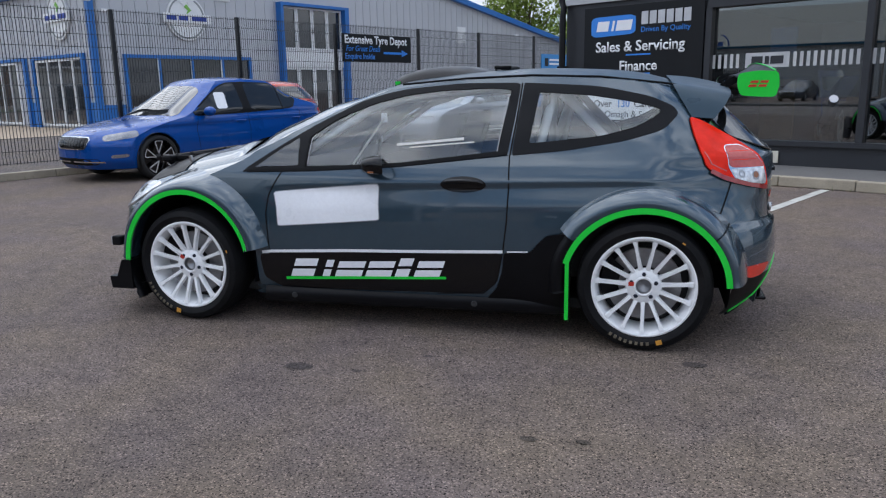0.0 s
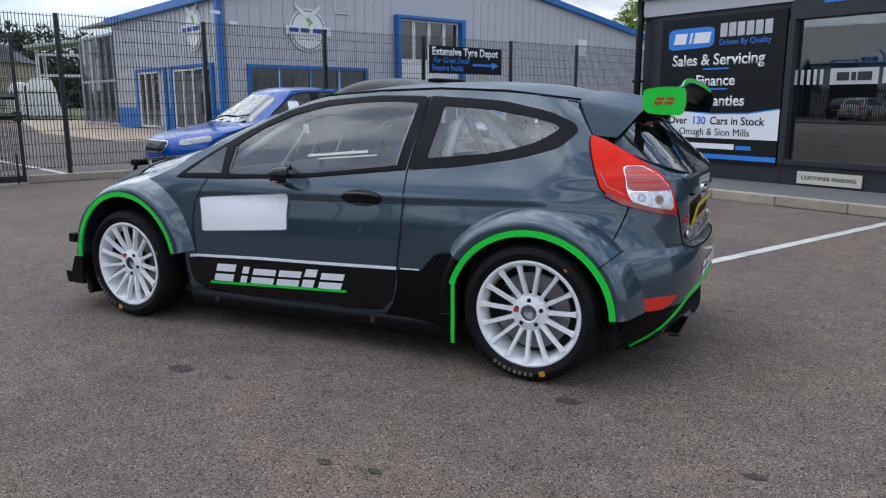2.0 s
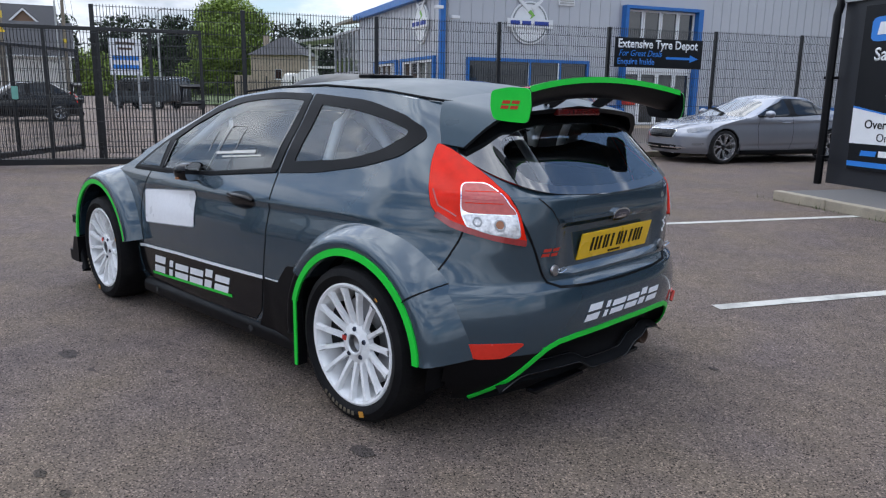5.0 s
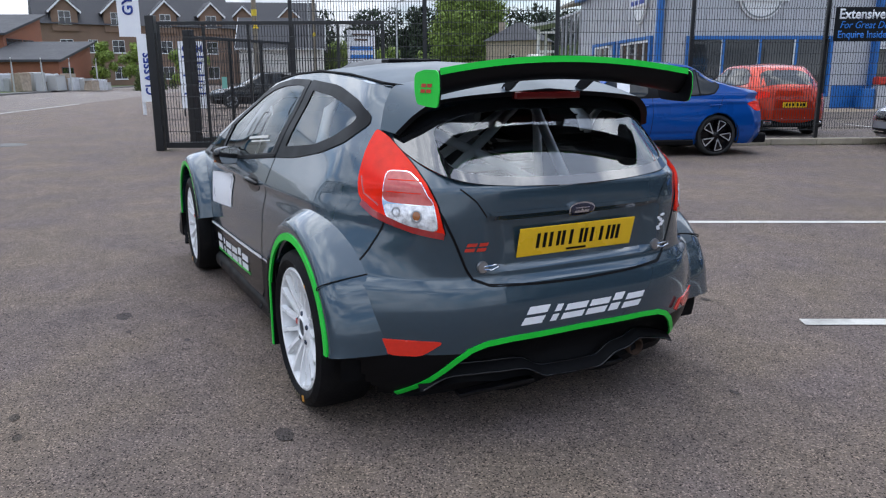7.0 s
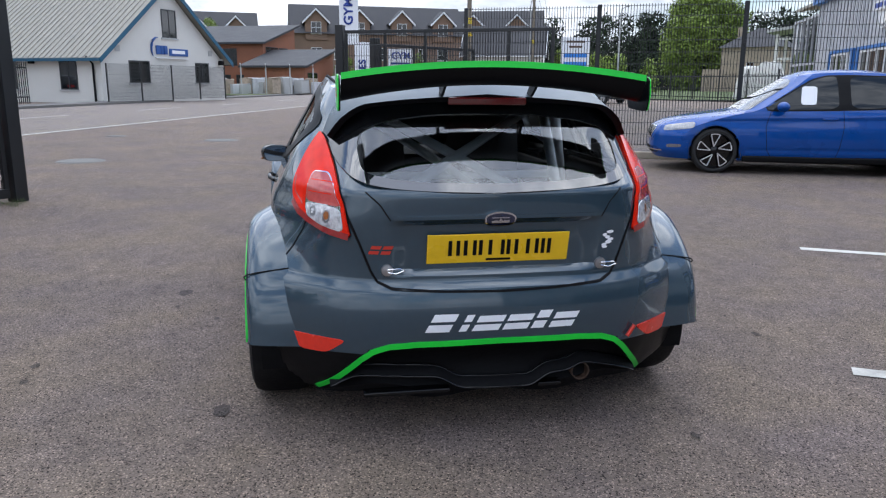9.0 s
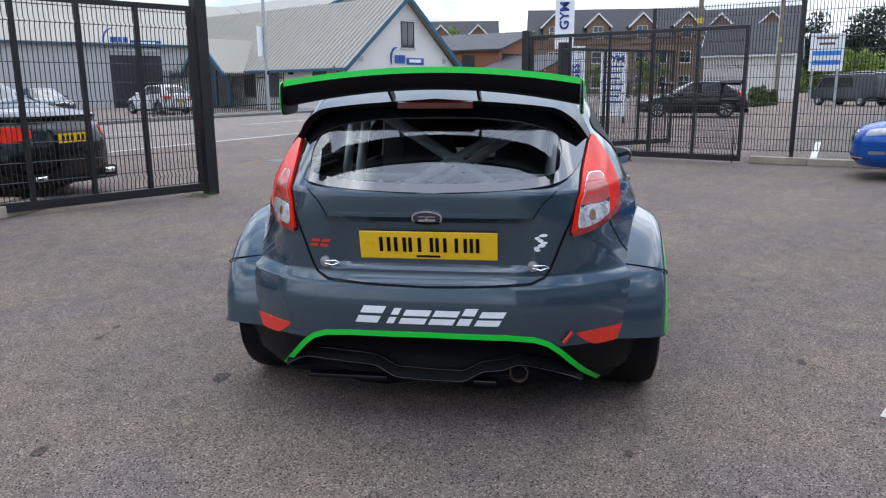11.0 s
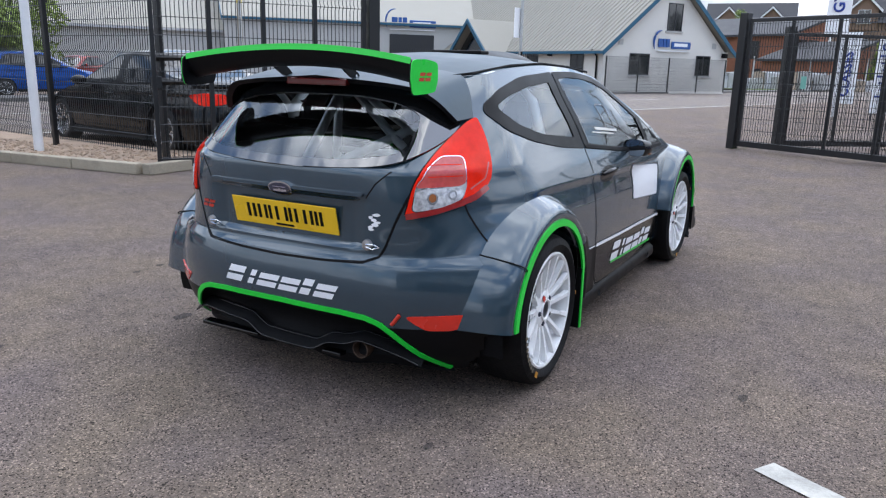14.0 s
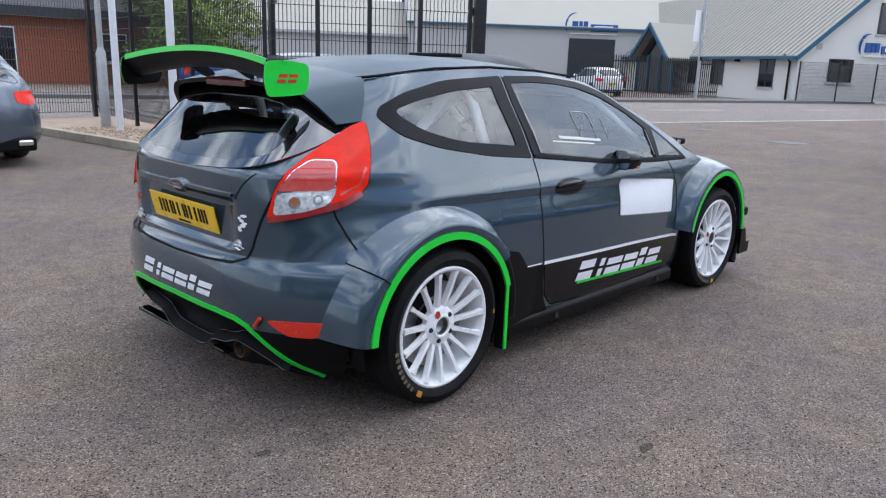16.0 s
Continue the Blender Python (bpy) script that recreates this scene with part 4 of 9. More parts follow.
for s in (-1, 1):
    arch(REAR_ARCH, 0.118, 3, 146, s, PAINT, "rear_arch", y_edge=0.908, seam=40)
    arch(REAR_ARCH, 0.10, 146, 187, s, BLACK_SATIN, "rear_arch_front", y_edge=0.908)
    arch(FRONT_ARCH, 0.115, 12, 178, s, PAINT, "front_arch", y_edge=0.93)
    arch(FRONT_ARCH, 0.06, 178, 212, s, BLACK_SATIN, "front_arch_foot", y_edge=0.93)
    trim(REAR_ARCH, 3, 164, s, 0.912)
    trim(FRONT_ARCH, 12, 180, s, 0.925)
    bm = box(bmesh.new(), 0.884, s * 0.887, 0.282, 0.012, 0.05, 0.29, bevel=0.003)
    part("mudflap", bm, BLACK_MATT, car)
    bm = box(bmesh.new(), 0.880, s * 0.914, 0.283, 0.019, 0.006, 0.285)
    part("green_edge", bm, GREEN_VINYL, car, "bright green flap edging")
    # dark liners that close the wheel wells
    for a in (REAR_ARCH, FRONT_ARCH):
        bm = bmesh.new()
        grid(bm, lambda i, j: (a[0] + (a[2] + 0.02) * math.cos(radians(-15 + 210 * i / 24)), s * (0.86 - 0.40 * j), a[1] + (a[3] + 0.02) * math.sin(radians(-15 + 210 * i / 24))), 24, 1)
        bm.faces.new([bm.verts.new((a[0] + (a[2] + 0.02) * math.cos(radians(-15 + 210 * i / 24)), s * 0.46, a[1] + (a[3] + 0.02) * math.sin(radians(-15 + 210 * i / 24)))) for i in range(25)])
        part("wheel_well", bm, BLACK_MATT, car)

# ---- lights ----
for s in (-1, 1):
    w = Vector((-0.75, -s * 0.66, 0)).normalized()
    r = Vector((0.66, -s * 0.75, 0)).normalized()
    lay = facer(skin, w, r, (0, 0, 1), (1.6, s * 0.65, 0.93))
    outer = smooth_loop([(-0.082, 0.182), (-0.03, 0.160), (0.03, 0.117), (0.098, 0.066), (0.172, 0.0), (0.203, -0.052), (0.218, -0.105), (0.234, -0.167), (0.11, -0.147), (0.0, -0.118), (-0.08, -0.08), (-0.112, -0.04), (-0.12, 0.02), (-0.112, 0.095), (-0.10, 0.14)], 110, 0.55)
    lamp = part("tail_lamp", patch(bmesh.new(), outer, lay, 0.012, 9, 0.016), LENS_RED, car, "large red tail lamp", 45)
    part("lamp_gap", strip(bmesh.new(), list(outer) + [outer[0]], 0.009, lay, 0.0025, 120), BLACK_MATT, car)
    upper = smooth_loop([(0.0, 0.042), (0.088, 0.043), (0.149, 0.002), (0.188, -0.046), (0.192, -0.058), (-0.002, -0.058)], 60, 0.6)
    lower = smooth_loop([(0.0, -0.062), (0.193, -0.062), (0.208, -0.142), (0.10, -0.129), (0.020, -0.106)], 60, 0.6)
    inner_all = smooth_loop([(-0.004, 0.046), (0.09, 0.047), (0.152, 0.004), (0.194, -0.05), (0.212, -0.146), (0.10, -0.132), (0.016, -0.109), (-0.006, -0.06)], 60, 0.6)
    part("lamp_frame", patch(bmesh.new(), inner_all, lay, 0.0135, 5), CHROME, lamp, "pale inner frame", 45)
    part("reverse_lens", patch(bmesh.new(), upper, lay, 0.0155, 5, 0.003), LENS_PINK, lamp, "pinkish red inner lens", 45)
    part("clear_lens", patch(bmesh.new(), lower, lay, 0.0155, 5, 0.003), LENS_CLEAR, lamp, "clear lower lens", 45)
    bulb = smooth_loop([(0.135 + 0.017 * math.cos(k), -0.095 + 0.017 * math.sin(k)) for k in (0, 1.05, 2.09, 3.14, 4.19, 5.24)], 20)
    part("indicator_bulb", patch(bmesh.new(), bulb, lay, 0.0165, 3, 0.001), LENS_AMBER, lamp, "amber bulb", 45)
    for cx, cz, q0 in ((0.055, -0.088, 0.020), (0.135, -0.097, 0.024)):
        cup_ = smooth_loop([(cx + q0 * math.cos(k), cz + q0 * math.sin(k)) for k in (0, 1.05, 2.09, 3.14, 4.19, 5.24)], 20)
        part("bulb_cup", band(bmesh.new(), cup_, inset_loop(cup_, 0.006), lay, 0.0162), BRAKE, lamp, "grey bulb cup")
    for z in (0.015, -0.02):
        part("lens_rib", strip(bmesh.new(), [(0.012, z), (0.15, z)], 0.003, lay, 0.0160, 10), LENS_RED, lamp)
    part("lens_line", strip(bmesh.new(), [(-0.105, 0.02), (-0.085, -0.035), (-0.02, -0.072)], 0.006, lay, 0.0130, 16), LENS_PINK, lamp)
    edge = [(-0.095, -0.068), (-0.04, -0.1), (0.02, -0.118), (0.11, -0.14), (0.228, -0.16)]
    part("lamp_foot", strip(bmesh.new(), edge, 0.022, lay, 0.0145, 30, 0.002), LENS_DARK_RED, lamp)
    refl = smooth_loop([(s * 0.545, 0.402), (s * 0.77, 0.408), (s * 0.765, 0.375), (s * 0.70, 0.345), (s * 0.62, 0.345)], 50, 0.7)
    part("rear_reflector", patch(bmesh.new(), refl, lay_rear, 0.004, 5, 0.006), REFLECT_RED, car, "red bumper reflector", 45)
    w = Vector((0.60, -s * 0.70, -0.38)).normalized()
    r = Vector((0.76, s * 0.65, 0)).normalized()
    up_ = w.cross(r) if w.cross(r).z > 0 else r.cross(w)
    lay_h = facer(skin, w, r, up_, (-1.74, s * 0.64, 0.715))
    head = smooth_loop([(-0.26, -0.10), (-0.20, 0.0), (-0.06, 0.065), (0.18, 0.085), (0.24, 0.07), (0.12, -0.02), (-0.02, -0.10), (-0.17, -0.145)], 60, 0.5)
    hl = part("headlamp", patch(bmesh.new(), head, lay_h, 0.008, 6, 0.010), LENS_CLEAR, car, "clear headlamp", 45)
    for c0, q0 in (((-0.12, -0.045), 0.042), ((0.02, 0.015), 0.034)):
        eye = smooth_loop([(c0[0] + q0 * math.cos(k), c0[1] + q0 * math.sin(k)) for k in (0, 1.05, 2.09, 3.14, 4.19, 5.24)], 24)
        part("headlamp_lens", patch(bmesh.new(), eye, lay_h, 0.0105, 4), BLACK_GLOSS, hl)

# ---- tailgate details ----
part("tailgate_gap", strip(bmesh.new(), [(-0.562, 0.905), (-0.545, 0.87), (-0.497, 0.755), (-0.455, 0.645), (-0.435, 0.612), (-0.385, 0.592), (-0.2, 0.582), (0.0, 0.577), (0.2, 0.582), (0.385, 0.592), (0.435, 0.612), (0.455, 0.645), (0.497, 0.755), (0.545, 0.87), (0.562, 0.905)], 0.009, lay_rear, 0.0015, 90), BLACK_MATT, car)
# thin black strips stand in for the shade along the tailgate's side folds
for s in (-1, 1):
    part("tailgate_crease", strip(bmesh.new(), [(s * 0.47, 0.93), (s * 0.42, 0.885), (s * 0.385, 0.83)], 0.005, lay_rear, 0.001, 14), BLACK_MATT, car)
part("plate_ledge", strip(bmesh.new(), [(-0.375, 0.842), (0.375, 0.842)], 0.012, lay_rear, 0.012, 30, 0.012), PAINT, car, "", 40)
bm = box(bmesh.new(), 0, 0, 0, 0.006, 0.52, 0.111, bevel=0.002)
plate = part("number_plate", bm, PLATE_YELLOW, car, "yellow rear number plate")
plate.matrix_local = pose(1.861, 0, 0.727, 0, 13, 0)
for y, w in ((-0.163, 0.042), (-0.105, 0.046), (-0.049, 0.048), (0.014, 0.013), (0.050, 0.042), (0.124, 0.046), (0.175, 0.036)):
    for dy in ((-0.5 * (w - 0.013), 0.5 * (w - 0.013)) if w > 0.02 else (0.0,)):
        part("plate_bar", box(bmesh.new(), 0.0042, y + dy, 0.004, 0.002, 0.013, 0.058), BLACK_SATIN, plate)
part("maker_bar", box(bmesh.new(), 0.0042, 0.0, -0.043, 0.0016, 0.09, 0.008), BLACK_SATIN, plate)
bm = bmesh.new()
oval = smooth_loop([(0.058 * math.cos(k * math.pi / 8), 0.838 + 0.0235 * math.sin(k * math.pi / 8)) for k in range(16)], 48)
patch(bm, oval, lay_rear, 0.016, 4, 0.016)
badge = part("maker_badge", bm, CHROME, car, "oval chrome-rimmed badge", 50)
part("badge_bar", strip(bmesh.new(), [(-0.032, 0.838), (0.032, 0.838)], 0.007, lay_rear, 0.0185, 8), CHROME, badge)
part("badge_face", patch(bmesh.new(), inset_loop(oval, 0.006), lay_rear, 0.0175, 4), mat("badge_blue", (0.012, 0.018, 0.05), 0.2, coat=1.0), badge, "dark blue badge face")
outl = slanted_blocks([(a * 0.56, b * 0.56, t) for a, b, t in MARK], 0.066, 0.55, 0.16)
mark_on("rear_wordmark_block", outl, lambda q: Vector((-0.275 + q.x, 0.437 + q.y)), lay_rear, 0.003, WHITE_VINYL, car, "white slanted lettering shapes")
outl = slanted_blocks([(0.0, 0.034, 1.0), (0.042, 0.075, 1.0)], 0.030, 0.45, 0.2)
mark_on("rear_badge_block", outl, lambda q: Vector((-0.465 + q.x, 0.712 + q.y)), lay_rear, 0.002, RED_VINYL, car, "red slanted badge shapes")
bm = bmesh.new()
rng = random.Random(4)
for k in range(7):
    c = Vector((0.40 + 0.035 * rng.random(), 0.715 + 0.055 * k / 6))
    patch(bm, smooth_loop([c + Vector(((0.008 + 0.012 * rng.random()) * math.cos(q), (0.004 + 0.005 * rng.random()) * math.sin(q))) for q in (0, 1, 2, 3, 4, 5)], 14), lay_rear, 0.002, 2)
part("crest_sticker", bm, WHITE_VINYL, car, "small white crest sticker")
for y in (-0.40, 0.39):
    lock = bmesh.new()
    c = lay_rear((y, 0.655), 0.0)
    lathe(lock, [(0.0, 0.012), (0.020, 0.010), (0.022, 0.0)], 20)
    bmesh.ops.transform(lock, matrix=Matrix.Translation(c) @ pose(0, 0, 0, 0, 0, -90), verts=lock.verts)
    pin = part("tailgate_pin", lock, STEEL, car, "chrome bonnet-pin catch", 50)
    bm = tube(bmesh.new(), [c + Vector((0.016, 0.0, 0.004)), c + Vector((0.02, 0.045, 0.008)), c + Vector((0.018, 0.06, 0.0)), c + Vector((0.014, 0.03, -0.012)), c + Vector((0.014, 0.0, -0.006))], 0.0028, 6)
    part("wire_clip", bm, CHROME, pin, "", 50)
bm = tube(bmesh.new(), [lay_rear((0.505, 0.37), 0.012), lay_rear((0.535, 0.41), 0.012)], 0.008, 8)
part("tow_strap_marker", bm, RED_VINYL, car, "small red tow marker", 50)

# ---- rear diffuser, green line, exhaust ----
line = [(-0.655, 0.158), (-0.58, 0.238), (-0.50, 0.325), (-0.455, 0.362), (-0.40, 0.382), (-0.30, 0.391), (0.0, 0.394), (0.30, 0.391), (0.40, 0.382), (0.455, 0.362), (0.50, 0.325), (0.58, 0.238), (0.655, 0.158)]
part("green_line", strip(bmesh.new(), line, 0.021, lay_rear, 0.004, 90, 0.008), GREEN_VINYL, car, "bright green bumper line", 60)
bm = bmesh.new()


def diffuser(i, j):
    y = -0.66 + 1.32 * i / 60
    top, t = GREEN_Z(abs(y)) + 0.004, j / 10
    z = top + (0.15 - top) * t
    x = lay_rear((y, max(z, 0.16)), 0).x
    wave = 0.012 * math.cos(y * 14) * (t > 0.5)
    return (x - 0.012 - 0.075 * math.sin(math.pi * min(1.0, t * 1.25)) ** 0.8 * min(1.0, (top - 0.15) / 0.15), y, z + wave)


grid(bm, diffuser, 60, 10)
part("diffuser", bm, BLACK_MATT, car, "black rear diffuser", 50)
lip_z = pchip([(-0.62, 0.190), (-0.58, 0.216), (-0.50, 0.250), (-0.23, 0.248), (-0.12, 0.203), (0.12, 0.196), (0.215, 0.238), (0.28, 0.243), (0.345, 0.264), (0.41, 0.252), (0.53, 0.216), (0.60, 0.185)])
lip_x = lambda y: 1.875 - 0.26 * y * y
# a shaped blade along the foot of the diffuser with a raised bead above it
bm = bmesh.new()
grid(bm, lambda i, j: (lip_x(-0.61 + 1.2 * i / 60) - (0.0, 0.012, 0.03, 0.05)[j], -0.61 + 1.2 * i / 60, lip_z(-0.61 + 1.2 * i / 60) + (0.0, 0.012, 0.026, 0.034)[j]), 60, 3)
part("diffuser_blade", bm, BLACK_MATT, car, "black shaped diffuser blade", 60)
for dz, dx, thick in ((0.0, 0.0, 0.0042), (0.030, -0.040, 0.0034)):
    pts = [(lip_x(y) + dx, y, lip_z(y) + dz) for y in [-0.60 + 1.18 * i / 60 for i in range(61)]]
    part("diffuser_lip", tube(bmesh.new(), pts, thick, 6), BLACK_GLOSS, car, "", 60)
for y0, y1, z in ((-0.49, -0.17, 0.196), (0.17, 0.26, 0.196)):
    part("diffuser_foot", box(bmesh.new(), 1.83, 0.5 * (y0 + y1), z - 0.008, 0.05, y1 - y0, 0.016, bevel=0.004), BLACK_GLOSS, car)
for x, y, z, r in ((1.835, 0.343, 0.224, 0.036), (1.78, 0.406, 0.220, 0.015)):
    bm = bmesh.new()
    lathe(bm, [(r, 0.0), (r, 0.22), (r - 0.004, 0.22), (r - 0.004, 0.05), (0.0, 0.05)], 28)
    bmesh.ops.transform(bm, matrix=pose(x - 0.22, y, z, 0, 0, -90), verts=bm.verts)
    part("exhaust_pipe", bm, RUSTY, car, "heat-stained exhaust pipe", 50)
part("underfloor", box(bmesh.new(), -0.1, 0, 0.18, 3.2, 1.5, 0.05, bevel=0.01), INTERIOR, car)

# ---- roof spoiler, wing, scoop ----
lip_f = [pchip(t) for t in ([(0, 1.325), (0.7, 1.345), (0.86, 1.38), (1.0, 1.44)], [(0, 0.0), (0.7, 0.49), (0.86, 0.555), (1.0, 0.605)], [(0, 1.324), (0.7, 1.277), (0.86, 1.215), (1.0, 1.115)])]
lip_r = [pchip(t) for t in ([(0, 1.650), (0.7, 1.628), (0.86, 1.60), (1.0, 1.545)], [(0, 0.0), (0.7, 0.45), (0.86, 0.535), (1.0, 0.592)], [(0, 1.262), (0.7, 1.225), (0.86, 1.178), (1.0, 1.106)])]


def lip(i, j, inner):
    a = -1 + 2 * i / 48
    f, r = Vector([q(abs(a)) for q in lip_f]), Vector([q(abs(a)) for q in lip_r])
    f.y, r.y = math.copysign(f.y, a), math.copysign(r.y, a)
    p = f.lerp(r, j / 6)
    p.z += 0.012 * math.sin(math.pi * j / 6) * (1 - abs(a))
    if inner:
        p += Vector((-0.012, -math.copysign(0.022, a) * min(1.0, abs(a) * 1.4), -0.022 * (1 - 0.6 * abs(a))))
    return p


bm = bmesh.new()
grid(bm, lambda i, j: lip(i, j, False), 48, 6)
lip_ob = part("roof_spoiler", bm, ROOF_PAINT, car, "body-coloured roof edge spoiler", 50)
bm = bmesh.new()
grid(bm, lambda i, j: lip(i, j, True), 48, 6)
grid(bm, lambda i, j: lip(i, 6, j == 1), 48, 1)
part("spoiler_underside", bm, BLACK_SATIN, lip_ob, "black underside", 50)
bm = box(bmesh.new(), 1.638, 0, 1.236, 0.03, 0.30, 0.028, bevel=0.006)
part("high_brake_lamp", bm, LENS_SMOKED, lip_ob, "dark red high brake lamp")


def wing_at(a, t, under):
    """The wing: a from tip to tip, t from its leading to its trailing edge."""
    y, b = 0.545 * a, a * a
    x0, x1 = 1.665 + 0.045 * b, 1.776 + 0.034 * b
    z1, z0 = 1.372 - 0.045 * b, 1.318 - 0.06 * b
    x = x0 + (x1 - x0) * t
    z = z0 + (z1 - z0) * (0.15 * t + 0.85 * t * t)
    thick = 0.038 * math.sin(math.pi * min(1.0, 0.08 + 0.9 * (1 - t) ** 0.7)) + 0.004
    return (x, y, z - (thick if under else 0))


bm = bmesh.new()
grid(bm, lambda i, j: wing_at(-1 + i / 20, j / 10, False), 40, 10)
grid(bm, lambda i, j: wing_at(-1 + i / 20, 1 - j / 10, True), 40, 10)
grid(bm, lambda i, j: wing_at(-1 + i / 20, 1, j == 1), 40, 1)
grid(bm, lambda i, j: wing_at(-1 + i / 20, 0, j == 1), 40, 1)
bmesh.ops.remove_doubles(bm, verts=bm.verts[:], dist=0.0005)
bmesh.ops.recalc_face_normals(bm, faces=bm.faces[:])
wing = part("rear_wing", bm, BLACK_SATIN, car, "satin black rear wing", 50)
bm = bmesh.new()
grid(bm, lambda i, j: Vector(wing_at(-1 + i / 20, 1.0, False)) + Vector(((-0.004, 0, 0.005), (0.004, 0, 0.006), (0.006, 0, -0.016))[j]), 40, 2)
part("wing_edge", bm, GREEN_VINYL, wing, "bright green trailing edge", 60)
for s in (-1, 1):
    o = smooth_loop([(1.645, 1.318), (1.73, 1.33), (1.825, 1.326), (1.832, 1.26), (1.818, 1.205), (1.73, 1.208), (1.66, 1.214), (1.642, 1.26)], 48, 0.55)
    bm = prism(bmesh.new(), [(q.x, q.y) for q in o], s * 0.549, s * 0.554)
    plate = part("end_plate", bm, BLACK_SATIN, wing, "wing end plate, black inside and bright green outside")
    part("plate_face", prism(bmesh.new(), [(q.x, q.y) for q in o], s * 0.5542, s * 0.558), GREEN_VINYL, plate, "bright green outer face")
    outl = slanted_blocks([(0.0, 0.036, 1.0), (0.044, 0.08, 1.0)], 0.03, 0.4, 0.22)
    flat = lambda q, h: Vector((q[0], s * (0.5585 + h), q[1]))
    place = (lambda q: Vector((1.692 + q.x, 1.253 + q.y))) if s < 0 else (lambda q: Vector((1.782 - q.x, 1.253 + q.y)))
    mark_on("plate_badge_block", outl, place, flat, 0.001, RED_VINYL, plate, "red slanted badge shapes")
    o = smooth_loop([(1.585, 1.255), (1.64, 1.252), (1.70, 1.287), (1.745, 1.325), (1.672, 1.312), (1.62, 1.288)], 36, 0.5)
    bm = prism(bmesh.new(), [(q.x, q.y) for q in o], s * 0.165, s * 0.175)
    post = part("wing_support", bm, BLACK_SATIN, wing, "black wing support")
    for dz in (0.0, 0.022):
        bm = lathe(bmesh.new(), [(0.0, 0.004), (0.006, 0.004), (0.006, 0.0)], 10)
        bmesh.ops.transform(bm, matrix=pose(1.622, s * 0.176, 1.262 + dz, 0, 0, 0 if s > 0 else 180), verts=bm.verts)
        part("bolt", bm, CHROME, post)

bm = bmesh.new()


def scoop(i, j):
    t, y = i / 16, -0.25 + 0.5 * j / 20
    x = -0.20 + 0.54 * t
    base = skin.onto((x, y, 2.0), (0, 0, -1)).z
    h = 0.062 * math.sin(math.pi * min(1.0, 0.32 + 0.68 * t)) ** 0.8 * (1 - (abs(y) / 0.25) ** 4)
    return (x, y, base + max(h, -0.002) + 0.001)


grid(bm, scoop, 16, 20)
scoop_ob = part("roof_scoop", bm, BLACK_SATIN, car, "black roof air scoop", 60)
for s in (-1, 1):
    bm = box(bmesh.new(), -0.185, s * 0.238, skin.onto((-0.185, s * 0.238, 2.0), (0, 0, -1)).z + 0.012, 0.03, 0.012, 0.022)
    part("scoop_edge", bm, GREEN_VINYL, scoop_ob, "green edging")
bm = box(bmesh.new(), 0.42, 0, skin.onto((0.42, 0, 2.0), (0, 0, -1)).z + 0.012, 0.10, 0.30, 0.02, bevel=0.006)
part("roof_hatch", bm, BLACK_SATIN, car, "black roof vent lid")
part("aerial", tube(bmesh.new(), [(0.36, -0.05, 1.36), (0.37, -0.05, 1.40)], 0.004, 6), BLACK_MATT, car)

# ---- mirrors and handles ----
for s in (-1, 1):
    hold = pose(-0.125, s * 0.866, 0.892, 0, 0, -s * 24) @ Matrix.Diagonal((0.9, 0.87, 0.87, 1))
    bm = bmesh.new()
    rim_ = smooth_loop([(-0.078, -0.052), (-0.088, 0.0), (-0.072, 0.050), (0.02, 0.058), (0.080, 0.045), (0.095, 0.0), (0.075, -0.050), (0.0, -0.058)], 36, 0.3)
    rows_ = []
    for x, k in ((0.045, 0.93), (0.048, 0.985), (0.035, 1.0), (0.0, 0.98), (-0.035, 0.86), (-0.060, 0.62), (-0.070, 0.30)):
        rows_.append([bm.verts.new((x, s * q.x * k, q.y * k)) for q in rim_])
    for p, q in zip(rows_, rows_[1:]):
        for i in range(36):
            bm.faces.new((p[i], p[(i + 1) % 36], q[(i + 1) % 36], q[i]))
    bm.faces.new(rows_[-1])
    bmesh.ops.recalc_face_normals(bm, faces=bm.faces[:])
    bmesh.ops.transform(bm, matrix=hold, verts=bm.verts)
    mir = part("door_mirror", bm, BLACK_GLOSS, car, "gloss black door mirror", 50)
    bm = bmesh.new()
    bm.faces.new([bm.verts.new((0.040, s * 0.94 * q.x, 0.94 * q.y)) for q in rim_])
    bmesh.ops.transform(bm, matrix=hold, verts=bm.verts)
    part("mirror_face", bm, MIRROR, mir, "mirror glass")
    part("mirror_stalk", tube(bmesh.new(), [(-0.15, s * 0.77, 0.85), (-0.145, s * 0.81, 0.86), (-0.14, s * 0.84, 0.885)], [0.03, 0.028, 0.03], 10), BLACK_GLOSS, mir, "", 60)
    part("repeater", box(bmesh.new(), -0.115, s * 0.925, 0.862, 0.03, 0.03, 0.012, bevel=0.004), LENS_AMBER, mir, "amber repeater")
    lay = sider(skin, s)
    rec = smooth_loop([(0.345 + 0.122 * math.cos(k * math.pi / 6), 0.795 + 0.042 * math.sin(k * math.pi / 6)) for k in range(12)], 48)
    cup = part("handle_cup", patch(bmesh.new(), rec, lay, 0.002, 5, 0.003), BLACK_GLOSS, car, "black door handle recess", 60)
    p = [lay((x, z), h) for x, z, h in ((0.245, 0.802, 0.006), (0.27, 0.806, 0.026), (0.345, 0.808, 0.032), (0.42, 0.806, 0.026), (0.445, 0.802, 0.006))]
    part("handle_bar", tube(bmesh.new(), p, [0.009, 0.012, 0.013, 0.012, 0.009], 10), BLACK_GLOSS, cup, "gloss black pull handle", 70)

